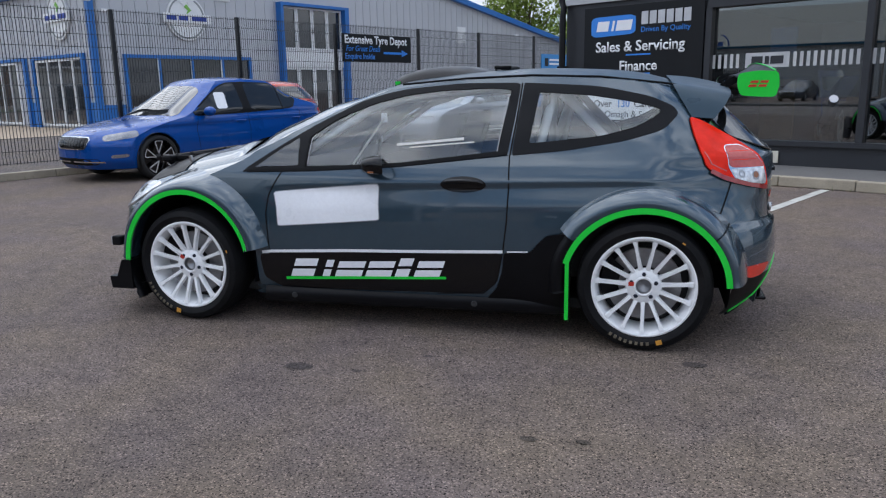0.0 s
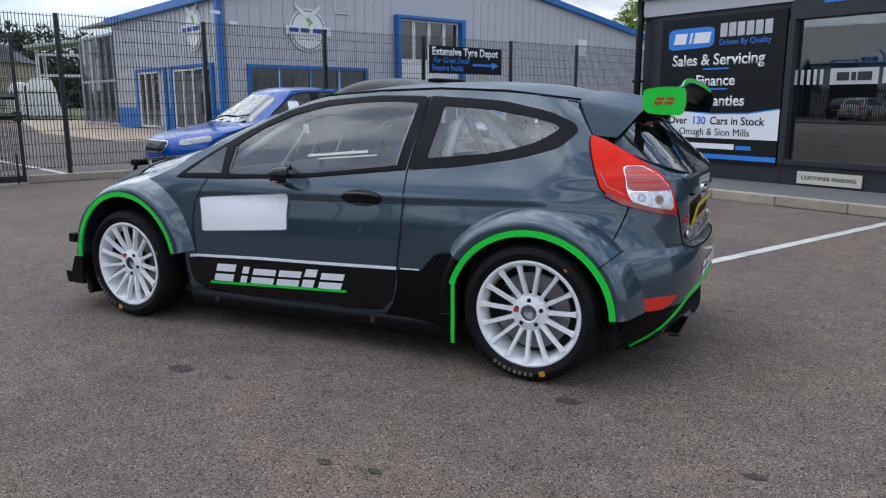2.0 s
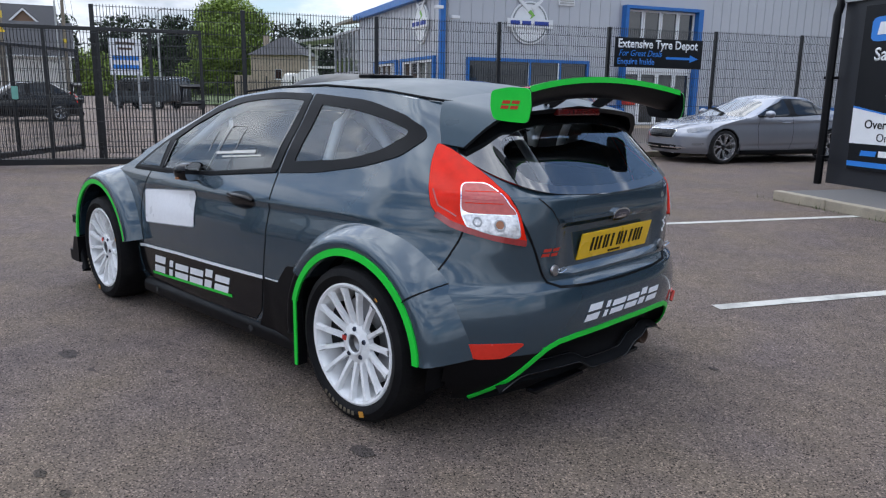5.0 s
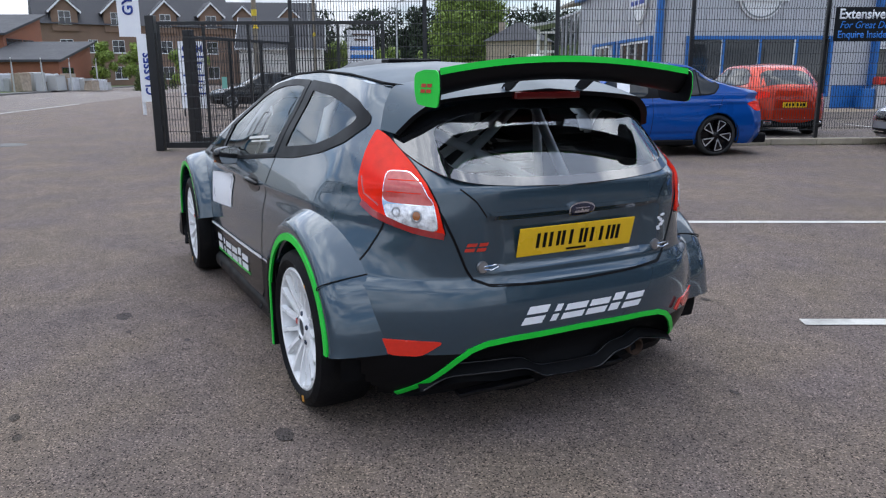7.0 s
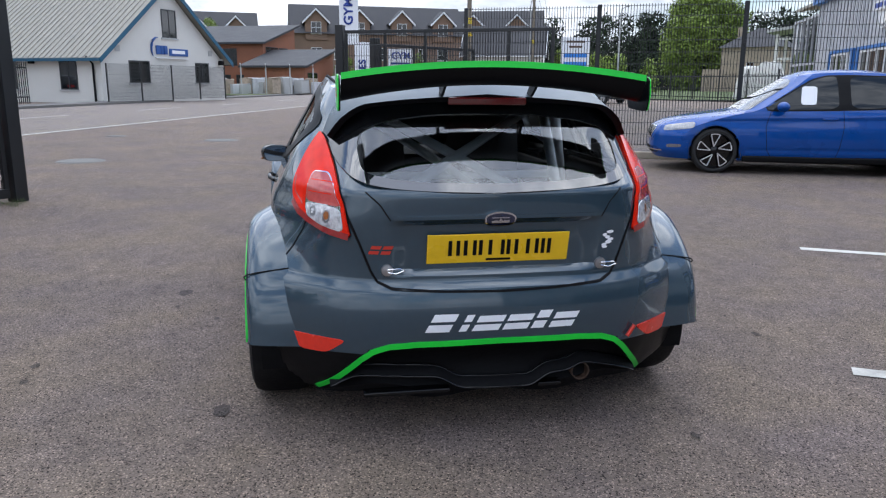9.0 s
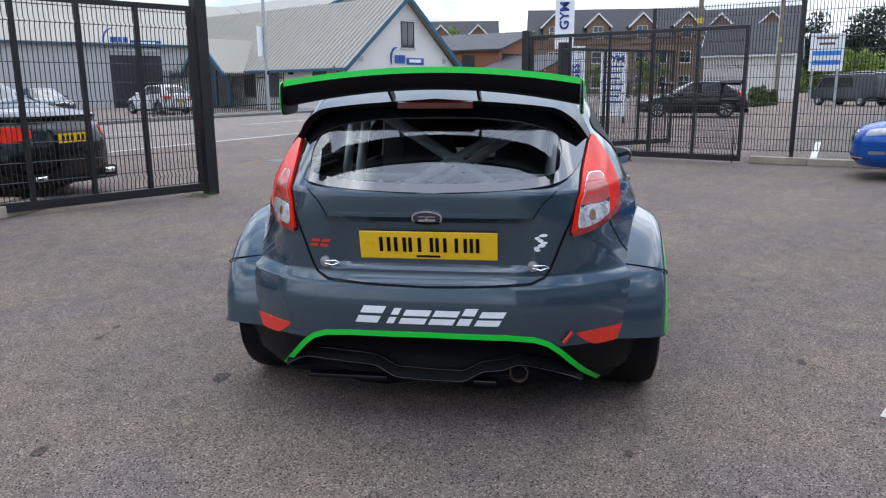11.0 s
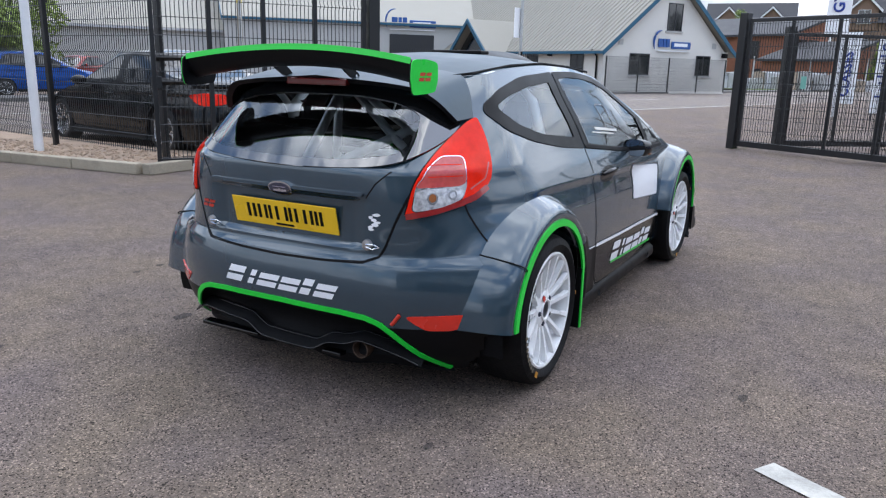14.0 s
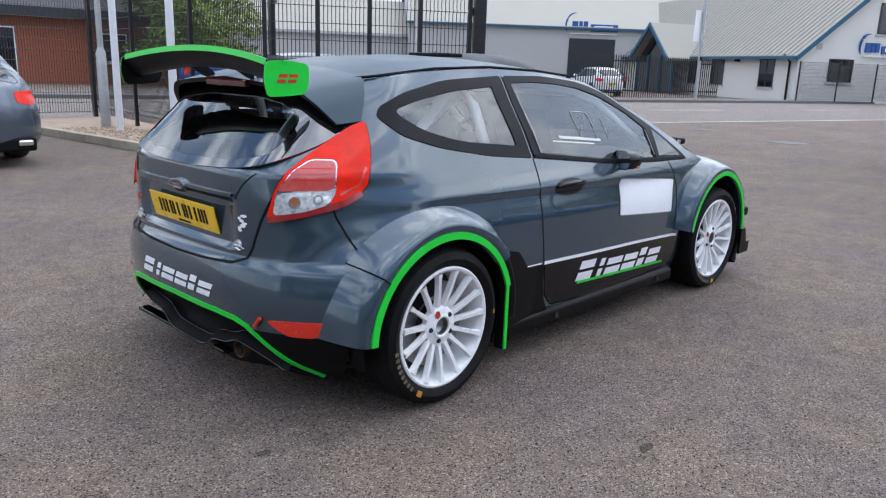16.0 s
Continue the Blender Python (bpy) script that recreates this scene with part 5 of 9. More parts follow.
# ---- front end ----
bm = prism(bmesh.new(), [(-1.58, -0.86), (-1.69, -0.925), (-1.80, -0.82), (-1.93, -0.60), (-1.99, -0.30), (-2.0, 0.0), (-1.99, 0.30), (-1.93, 0.60), (-1.80, 0.82), (-1.69, 0.925), (-1.58, 0.86)], -0.19, -0.165)
bmesh.ops.transform(bm, matrix=Matrix.Rotation(radians(-90), 4, "X"), verts=bm.verts)
part("splitter", bm, BLACK_SATIN, car, "black front splitter")
for s in (-1, 1):
    bm = prism(bmesh.new(), [(-1.74, 0.17), (-1.60, 0.17), (-1.60, 0.34), (-1.66, 0.34), (-1.70, 0.24), (-1.75, 0.24)], s * 0.85, s * 0.935)
    part("splitter_end", bm, BLACK_SATIN, car, "black splitter end plate")
    bm = box(bmesh.new(), -1.70, s * 0.885, 0.445, 0.06, 0.055, 0.055, bevel=0.008)
    spot = part("spot_lamp", bm, BLACK_MATT, car, "small black auxiliary lamp")
    part("lamp_lens", box(bmesh.new(), -1.732, s * 0.885, 0.445, 0.004, 0.046, 0.046), LENS_CLEAR, spot)
    part("lamp_stay", tube(bmesh.new(), [(-1.68, s * 0.885, 0.43), (-1.64, s * 0.86, 0.40)], 0.008, 6), BLACK_MATT, spot)
lay_top = lambda q, h: skin.onto((q[0], q[1], 2.0), (0, 0, -1), h)


def bonnet(i, j):
    """The raised bonnet: rounded down to the wings at its sides and ends."""
    u, v = i / 24, -1 + 2 * j / 32
    x = -1.76 + 0.80 * u
    y = v * (0.56 + 0.15 * u)
    e = (1 - abs(v) ** 7) * ease(0.0, 0.14, u) * (1 - 0.55 * ease(0.86, 1.0, u))
    base = skin.onto((x, y + 0.004, 2.0), (0, 0, -1))
    return (x, y, base.z - 0.004 + 0.042 * e + 0.010 * e * math.exp(-((abs(v) - 0.55) / 0.12) ** 2))


bm = bmesh.new()
grid(bm, bonnet, 24, 32)
bmesh.ops.recalc_face_normals(bm, faces=bm.faces[:])
hood = part("bonnet", bm, PAINT, car, "raised grey bonnet", 45)
bm = bmesh.new()
grid(bm, lambda i, j: Vector(bonnet(1.5 + 11.5 * i / 12 - 2.2 * abs(-1 + 2 * (32 * j / 32) / 32), 32 * j / 32)) + Vector((0, 0.004 * (-1 + j / 16), 0.004)), 12, 32)
bmesh.ops.recalc_face_normals(bm, faces=bm.faces[:])
part("bonnet_panel", bm, BLACK_SATIN, hood, "black front panel of the bonnet", 50)
for s in (-1, 1):
    part("bonnet_pin", tube(bmesh.new(), [lay_top((-1.42, s * 0.50), 0.03), lay_top((-1.42, s * 0.50), 0.062)], 0.012, 10), STEEL, hood, "", 50)
    part("bonnet_vent", strip(bmesh.new(), [(-1.22, s * 0.22), (-1.02, s * 0.30)], 0.10, lambda q, h: skin.onto((q[0], q[1], 2.0), (0, 0, -1), h + 0.040), 0.005, 10), BLACK_MATT, hood)
pod = part("lamp_pod", box(bmesh.new(), -1.66, 0.0, 0.872, 0.07, 0.86, 0.040, turn=0, bevel=0.012), BLACK_MATT, car, "black auxiliary lamp bar on the bonnet")
for y in (-0.36, -0.2, 0.2, 0.36):
    part("pod_hinge", box(bmesh.new(), -1.58, y, 0.875, 0.17, 0.03, 0.03, bevel=0.006), BLACK_MATT, pod)
    part("pod_clamp", tube(bmesh.new(), [(-1.74, y, 0.80), (-1.71, y, 0.86), (-1.62, y, 0.89)], 0.012, 8), BLACK_SATIN, pod)

# ---- cabin ----
part("cabin_floor", box(bmesh.new(), 0.25, 0, 0.36, 2.3, 1.44, 0.04), INTERIOR, car)
for s in (-1, 1):
    part("door_card", box(bmesh.new(), -0.05, s * 0.755, 0.58, 1.3, 0.03, 0.52, bevel=0.01), INTERIOR, car)
    part("rear_card", box(bmesh.new(), 1.05, s * 0.70, 0.62, 0.9, 0.03, 0.62, bevel=0.01), INTERIOR, car)
part("rear_bulkhead", box(bmesh.new(), 1.62, 0, 0.62, 0.04, 1.0, 0.5), INTERIOR, car)
bm = bmesh.new()
grid(bm, lambda i, j: (-0.95 + 0.5 * i / 10, -0.70 + 1.4 * j / 10, 0.80 + 0.09 * math.sin(math.pi * i / 12)), 10, 10)
part("dashboard", bm, INTERIOR, car, "", 60)
bm = bmesh.new()
ring = [(-0.36 + 0.06 * math.cos(q), -0.34 + 0.17 * math.sin(q), 0.86 + 0.16 * math.cos(q)) for q in [2 * math.pi * k / 28 for k in range(29)]]
part("steering_wheel", tube(bm, ring, 0.013, 8, False), BLACK_MATT, car, "black steering wheel", 70)
for s in (-1, 1):
    bm = bmesh.new()
    grid(bm, lambda i, j: (0.10 + 0.16 * (i / 12) ** 1.5 + 0.10 * (abs(j - 6) / 6) ** 2 * -1, s * 0.34 + 0.25 * (j - 6) / 6 * (1 - 0.25 * (i / 12) ** 2), 0.45 + 0.68 * i / 12), 12, 12)
    seat = part("bucket_seat", bm, INTERIOR, car, "dark bucket seat", 70)
    part("seat_base", box(bmesh.new(), -0.08, s * 0.34, 0.46, 0.46, 0.46, 0.14, bevel=0.04), INTERIOR, seat)
    for dy in (-0.07, 0.07):
        part("harness", strip(bmesh.new(), [(0.24, 1.06), (0.18, 0.9), (0.10, 0.7)], 0.05, lambda q, h: Vector((q[0] - 0.03, s * 0.34 + dy, q[1])) + Vector((0, 0, h)), 0.0, 8), BLACK_MATT, seat)
cage = part("roll_cage", tube(bmesh.new(), [(0.60, -0.66, 0.42), (0.66, -0.645, 0.8), (0.745, -0.565, 1.16), (0.77, -0.50, 1.235), (0.78, -0.38, 1.268), (0.78, 0.38, 1.268), (0.77, 0.50, 1.235), (0.745, 0.565, 1.16), (0.66, 0.645, 0.8), (0.60, 0.66, 0.42)], 0.024, 12), CAGE, car, "pale grey tubular roll cage", 70)
for s in (-1, 1):
    part("rear_stay", tube(bmesh.new(), [(0.79, s * 0.47, 1.245), (1.30, s * 0.43, 0.72)], 0.024, 12), CAGE, cage, "", 70)
    part("cage_diagonal", tube(bmesh.new(), [(0.83, s * 0.44, 1.21), (1.28, -s * 0.40, 0.76)], 0.022, 12), CAGE, cage, "", 70)
    part("hoop_diagonal", tube(bmesh.new(), [(0.755, s * 0.50, 1.22), (0.61, -s * 0.62, 0.50)], 0.022, 12), CAGE, cage, "", 70)
    part("a_pillar_bar", tube(bmesh.new(), [(-0.72, s * 0.70, 0.5), (-0.66, s * 0.685, 0.90), (-0.22, s * 0.585, 1.17), (0.0, s * 0.545, 1.235), (0.3, s * 0.53, 1.262), (0.77, s * 0.50, 1.255)], 0.022, 12), CAGE, cage, "", 70)
    part("door_bar", tube(bmesh.new(), [(-0.66, s * 0.70, 0.50), (0.62, s * 0.66, 0.72)], 0.021, 10), CAGE, cage, "", 70)
    part("door_bar", tube(bmesh.new(), [(-0.66, s * 0.70, 0.74), (0.61, s * 0.66, 0.47)], 0.021, 10), CAGE, cage, "", 70)
for s in (-1, 1):
    part("cage_clamp", tube(bmesh.new(), [(0.665, s * 0.640, 0.86), (0.672, s * 0.634, 0.885)], 0.0265, 12), BLACK_MATT, cage, "dark clamp on the hoop", 60)
    part("cage_clamp", tube(bmesh.new(), [(0.69, s * 0.615, 0.965), (0.694, s * 0.611, 0.975)], 0.0265, 12), BLACK_MATT, cage, "", 60)
part("pull_cord", tube(bmesh.new(), [(-0.318, -0.66, 0.871), (-0.15, -0.60, 1.118)], 0.006, 6), SLIDER, car, "pale plaited cord", 60)
part("cord_tag", box(bmesh.new(), -0.148, -0.60, 1.122, 0.035, 0.006, 0.05, bevel=0.002), WHITE_VINYL, car, "white tag on the cord")
part("screen_bar", tube(bmesh.new(), [(-0.10, -0.55, 1.215), (-0.10, 0.55, 1.215)], 0.02, 10), CAGE, cage, "", 70)
part("harness_bar", tube(bmesh.new(), [(0.66, -0.64, 0.84), (0.66, 0.64, 0.84)], 0.02, 10), CAGE, cage, "", 70)


# ---- wheels: outward side at local -y ----
def rally_wheel():
    w = new("wheel")
    w.parent = car
    w["label"] = "white fifteen-spoke wheel with a road-rally tyre"
    bm = lathe(bmesh.new(), [(0.246, 0.004), (0.256, -0.008), (0.280, -0.018), (0.308, -0.006), (0.319, 0.018), (0.322, 0.05), (0.3235, 0.11), (0.322, 0.17), (0.318, 0.20), (0.30, 0.215), (0.26, 0.21)], 72)
    tyre = part("tyre", bm, RUBBER, w, "black treaded tyre", 40)
    for k in range(8):
        p = radians(238 + 5.4 * k)
        bm = box(bmesh.new(), 0, 0, 0, 0.014, 0.0015, 0.017, m=Matrix.Translation((0.278 * math.cos(p), -0.0185, 0.278 * math.sin(p))) @ Euler((0, math.pi / 2 - p, 0)).to_matrix().to_4x4())
        part("sidewall_bar", bm, mat("worn_sidewall_print", (0.14, 0.115, 0.08), 0.7, vary=0.4, scale=60) if "worn_sidewall_print" not in bpy.data.materials else bpy.data.materials["worn_sidewall_print"], tyre, "worn pale bar on the sidewall")
    for p, q, wide, tall in ((radians(287), 0.278, 0.028, 0.024), (radians(52), 0.283, 0.016, 0.007)):
        bm = box(bmesh.new(), 0, 0, 0, wide, 0.0016, tall, m=Matrix.Translation((q * math.cos(p), -0.0185, q * math.sin(p))) @ Euler((0, math.pi / 2 - p, 0)).to_matrix().to_4x4())
        part("sidewall_mark", bm, mat("orange_sidewall_mark", (0.55, 0.25, 0.03), 0.6) if "orange_sidewall_mark" not in bpy.data.materials else bpy.data.materials["orange_sidewall_mark"], tyre, "orange mark")
    bm = lathe(bmesh.new(), [(0.248, 0.004), (0.2485, -0.004), (0.241, -0.007), (0.231, -0.002), (0.226, 0.012), (0.218, 0.03), (0.214, 0.20)], 72)
    part("rim", bm, WHEEL_WHITE, w, "white painted rim", 40)
    bm = bmesh.new()
    for k in range(15):
        p = 2 * math.pi * k / 15 + 0.105
        rows = []
        for t in range(6):
            r = 0.068 + (0.229 - 0.068) * t / 5
            half = 0.0108 - 0.002 * t / 5 + 0.006 * max(0, t - 4) + 0.004 * (t == 0)
            y = -0.004 + 0.030 * (1 - t / 5) ** 1.6 - 0.004 * (t == 5)
            rows.append([bm.verts.new((r * math.cos(p) - q * math.sin(p), yy, r * math.sin(p) + q * math.cos(p))) for q, yy in ((-half, y + 0.022), (-half * 0.75, y), (half * 0.75, y), (half, y + 0.022))])
        for a, b in zip(rows, rows[1:]):
            for i in range(3):
                bm.faces.new((a[i], a[i + 1], b[i + 1], b[i]))
            bm.faces.new((a[3], a[0], b[0], b[3]))
    bmesh.ops.recalc_face_normals(bm, faces=bm.faces[:])
    part("spokes", bm, WHEEL_WHITE, w, "slim white spokes", 40)
    bm = lathe(bmesh.new(), [(0.036, 0.05), (0.036, 0.016), (0.040, 0.010), (0.046, 0.010), (0.050, 0.016), (0.074, 0.020), (0.084, 0.026), (0.088, 0.045)], 48)
    hub = part("hub", bm, WHEEL_WHITE, w, "white wheel centre", 40)
    part("hub_bore", lathe(bmesh.new(), [(0.0, 0.06), (0.02, 0.055), (0.0355, 0.04), (0.0355, 0.0165), (0.039, 0.0135)], 32), BRAKE, hub, "bare metal centre bore", 40)
    part("hub_mark", box(bmesh.new(), -0.058, 0.012, 0.012, 0.026, 0.003, 0.020), RED_VINYL, hub, "small red maker mark")
    for k in range(5):
        p = 2 * math.pi * k / 5 + math.pi / 2
        bm = lathe(bmesh.new(), [(0.0, 0.006), (0.0085, 0.006), (0.0115, 0.012), (0.0118, 0.03)], 6)
        bmesh.ops.transform(bm, matrix=Matrix.Translation((0.060 * math.cos(p), 0.006, 0.060 * math.sin(p))), verts=bm.verts)
        part("wheel_nut", bm, mat("blued_nut", (0.05, 0.06, 0.09), 0.3, 0.9) if "blued_nut" not in bpy.data.materials else bpy.data.materials["blued_nut"], hub, "dark blued nut")
    part("brake_disc", lathe(bmesh.new(), [(0.09, 0.075), (0.178, 0.075), (0.178, 0.10), (0.09, 0.10)], 48), BRAKE, w, "iron brake disc", 40)
    bm = bmesh.new()
    grid(bm, lambda i, j: ((0.12 + 0.085 * (j in (1, 2))) * math.cos(radians(140 + 60 * i / 10)), 0.055 + 0.06 * (j > 1), (0.12 + 0.085 * (j in (1, 2))) * math.sin(radians(140 + 60 * i / 10))), 10, 3)
    part("brake_caliper", bm, BLACK_SATIN, w, "black brake caliper", 40)
    bm = bmesh.new()
    bm.faces.new([bm.verts.new((0.215 * math.cos(2 * math.pi * k / 40), 0.14, 0.215 * math.sin(2 * math.pi * k / 40))) for k in range(40)])
    part("wheel_back", bm, INTERIOR, w)
    return w


def copy_part(ob, m):
    """A second piece of the same part, with its own pieces, under the same thing."""
    made = {}
    for o in (ob, *ob.children_recursive):
        made[o] = o.copy()
        scene.collection.objects.link(made[o])
        made[o].parent = made.get(o.parent, o.parent)
    made[ob].matrix_local = m
    return made[ob]


wheel = rally_wheel()
wheel.matrix_local = pose(1.2445, -0.898, 0.3215)
copy_part(wheel, pose(-1.2445, -0.903, 0.3215, 0, 33, -2))
copy_part(wheel, pose(1.2445, 0.892, 0.3215, 0, 50, 180))
copy_part(wheel, pose(-1.2445, 0.897, 0.3215, 0, 15, 178))

# ---- fences and gates ----
def wire_mesh(w, h, name="mesh_panel"):
    """A welded panel of thin upright and level wires with pressed folds, x from 0 to w."""
    bm = bmesh.new()
    r = 0.0052
    folds = [0.0, 0.10, 0.14, 0.18, 0.5 * h - 0.04, 0.5 * h, 0.5 * h + 0.04, h - 0.24, h - 0.20, h - 0.16, h]
    bulge = [0, 0, 0.03, 0, 0, 0.03, 0, 0, 0.03, 0, 0]
    n = round(w / 0.05)
    for i in range(n + 1):
        x = w * i / n
        rows = [[bm.verts.new((x + r * a, b + r * c, z)) for a, c in ((-1, -0.6), (1, -0.6), (0, 1.1))] for z, b in zip(folds, bulge)]
        for p, q in zip(rows, rows[1:]):
            for k in range(3):
                bm.faces.new((p[k], p[(k + 1) % 3], q[(k + 1) % 3], q[k]))
    m = round(h / 0.2)
    for j in range(m + 1):
        z = min(h - 0.03, max(0.02, h * j / m))
        a = [bm.verts.new((0, 0.004 + r * c, z + r * d)) for c, d in ((-1, -0.6), (1, -0.6), (0, 1.1))]
        b = [bm.verts.new((w, 0.004 + r * c, z + r * d)) for c, d in ((-1, -0.6), (1, -0.6), (0, 1.1))]
        for k in range(3):
            bm.faces.new((a[k], a[(k + 1) % 3], b[(k + 1) % 3], b[k]))
    me = bpy.data.meshes.new(name)
    bm.to_mesh(me)
    bm.free()
    me.materials.append(FENCE_WIRE)
    return me


def mesh_fence(m, xs, base, tops, label):
    """Posts at the given places along x with mesh panels between; local y = 0."""
    f = thing("mesh_fence", label, "fence", m)
    pane, tall = {}, min(2.43, min(tops) - base - 0.08)
    for i, x in enumerate(xs):
        bm = box(bmesh.new(), 0, 0, (tops[i] - base) / 2, 0.065, 0.065, tops[i] - base, bevel=0.006)
        p = part("post", bm, FENCE_BLACK, f)
        p.location = (x, 0, base)
        for k in range(3):
            c = part("clamp", box(bmesh.new(), 0, -0.042, 0.35 + 0.8 * k, 0.075, 0.025, 0.03, bevel=0.004), FENCE_BLACK, p)
        if i + 1 < len(xs):
            w = round(xs[i + 1] - x - 0.07, 2)
            if w not in pane:
                pane[w] = wire_mesh(w, tall)
            o = new("mesh_panel", pane[w])
            o.parent = f
            o.location = (x + 0.035, -0.045, 0.5 * (tops[i] + tops[i + 1]) - tall - 0.01)
    return f


xs = [-1.86, 0.54, 2.96, 5.48, 8.03, 10.81, 13.32, 16.12, 18.65, 21.2]
mesh_fence(FR @ pose(0, 9.6, 0), xs, 0.03, [2.63 + 0.022 * k for k in range(10)], "black welded mesh fence along the yard")


def gate_leaf(m, length, height, bays, label, group="yard gates"):
    """A framed leaf hinged at x = 0 on its own stout post, reaching to x = length."""
    g = thing("yard_gate", label, "gate", m, group)
    part("hinge_post", box(bmesh.new(), -0.10, 0, 0.5 * height + 0.05, 0.15, 0.15, height + 0.10, bevel=0.008), FENCE_BLACK, g, "stout black gate post")
    part("top_rail", box(bmesh.new(), length / 2, 0, height - 0.03, length, 0.05, 0.06, bevel=0.004), FENCE_BLACK, g)
    part("bottom_rail", box(bmesh.new(), length / 2, 0, 0.10, length, 0.05, 0.10, bevel=0.004), FENCE_BLACK, g)
    for k in range(bays + 1):
        part("stile", box(bmesh.new(), 0.025 + (length - 0.05) * k / bays, 0, 0.15 + (height - 0.21) / 2, 0.05, 0.046, height - 0.21, bevel=0.004), FENCE_BLACK, g)
    o = new("mesh_panel", wire_mesh(length - 0.1, height - 0.2))
    o.parent = g
    o.location = (0.05, -0.028, 0.14)
    for z in (0.35, height - 0.3):
        part("hinge", tube(bmesh.new(), [(-0.03, -0.06, z), (-0.03, -0.06, z + 0.1)], 0.022, 10), FENCE_BLACK, g, "", 60)
    part("lock_box", box(bmesh.new(), length - 0.05, -0.035, 1.05, 0.12, 0.07, 0.15, bevel=0.01), FENCE_BLACK, g, "black lock box")
    pull = [(length - 0.06, -0.05, 1.06), (length - 0.36, -0.05, 1.06), (length - 0.36, -0.05, 1.34), (length - 0.06, -0.05, 1.34)]
    part("gate_pull", tube(bmesh.new(), pull, 0.045, 4), FENCE_BLACK, g, "square black pull loop")
    part("drop_bolt", tube(bmesh.new(), [(length - 0.12, -0.05, 0.02), (length - 0.12, -0.05, 0.5)], 0.012, 8), FENCE_BLACK, g, "", 60)
    return g


gate_leaf(pose(-10.28, 0.06, 0, 0, 0, 62.9), 3.98, 2.25, 5, "black mesh gate leaf standing open beside the fence")
gate_leaf(pose(-4.27, -3.88, 0, 0, 0, -35.3), 2.66, 2.28, 4, "black mesh gate leaf swung open beside the gravel bed")
gate_leaf(pose(-10.9, 0.75, 0, 0, 0, 128), 3.0, 2.05, 3, "second black mesh gate leaf beyond the entrance")
bm = box(bmesh.new(), 0, 0, 0, 0.20, 0.012, 0.09)
sg = solo("gate_notice", bm, mat("notice_green", (0.16, 0.40, 0.33), 0.5), "small green notice fixed to the gate mesh", "sign")
sg.matrix_world = pose(-9.72, 1.05, 1.2, 0, 90, 62.9)

xs2 = [0.0, 2.53, 5.06, 7.4]
mesh_fence(pose(-2.30, -5.50, 0, 0, 0, -95.5), xs2, 0.10, [2.62] * 4, "black welded mesh fence behind the gravel bed")
mesh_fence(pose(-3.02, -12.95, 0, 0, 0, 0), [0.0, 2.53, 5.06, 7.59, 10.1], 0.10, [2.62] * 5, "black welded mesh fence beside the road")

# sign fixed to the yard fence
TYRE_BLACK = mat("sign_black", (0.007, 0.008, 0.010), 0.45, vary=0.1, spec=0.25)
SIGN_WHITE = mat("sign_white", (0.82, 0.83, 0.85), 0.45, vary=0.04)
SIGN_BLUE = mat("sign_blue", (0.03, 0.22, 0.68), 0.4, vary=0.06)


def lettering(text, size, parent, material, x, y, front, align="LEFT", shear=0.0, bold=0.0, spacing=1.0, name="lettering"):
    """Writing on a board whose face looks along local -y; x to the right, y up."""
    bm = raise_flat(words(text, size, spacing, shear, bold, align), 0.004)
    bmesh.ops.transform(bm, matrix=Matrix.Translation((x, front, y)) @ pose(0, 0, 0, 90, 0, 0), verts=bm.verts)
    return part(name, bm, material, parent)


def flat_shape(pts, parent, material, front, name, label="", depth=0.004):
    bm = bmesh.new()
    prism(bm, [(q[0], q[1]) for q in pts], front, front - depth)
    return part(name, bm, material, parent, label)


sign = thing("fence_sign", "black sign board with white and blue writing on the fence", "sign", FR @ pose(8.08, 9.44, 1.92) @ Matrix.Diagonal((0.915, 1, 1, 1)))
part("board", box(bmesh.new(), 1.23, 0, 0.29, 2.46, 0.02, 0.60, bevel=0.004), TYRE_BLACK, sign)
lettering("Extensive Tyre Depot", 0.245, sign, SIGN_WHITE, 0.07, 0.46, -0.011, bold=0.006, spacing=1.02)
lettering("For Great Deals", 0.18, sign, SIGN_BLUE, 0.10, 0.27, -0.011, shear=0.3)
lettering("Enquire Inside", 0.18, sign, SIGN_BLUE, 0.07, 0.10, -0.011, bold=0.002)
flat_shape([(1.42, 0.17), (2.10, 0.17), (2.10, 0.115), (2.34, 0.195), (2.10, 0.275), (2.10, 0.22), (1.42, 0.22)], sign, SIGN_BLUE, -0.011, "arrow", "blue arrow")
sign = thing("blue_fence_sign", "blue notice with white bars on the fence", "sign", FR @ pose(16.4, 9.50, 1.55))
part("board", box(bmesh.new(), 0.75, 0, 0.36, 1.5, 0.02, 0.72), mat("bright_blue_board", (0.02, 0.25, 0.60), 0.4), sign)
for z, w in ((0.52, 0.6), (0.40, 0.75), (0.22, 0.5), (0.12, 1.2)):
    flat_shape([(0.45 if z > 0.3 else 0.1, z), ((0.45 if z > 0.3 else 0.1) + w, z), ((0.45 if z > 0.3 else 0.1) + w, z + 0.06), (0.45 if z > 0.3 else 0.1, z + 0.06)], sign, SIGN_WHITE, -0.011, "white_bar")
flat_shape([(0.18, 0.36), (0.38, 0.36), (0.38, 0.60), (0.18, 0.60)], sign, TYRE_BLACK, -0.011, "dark_square")

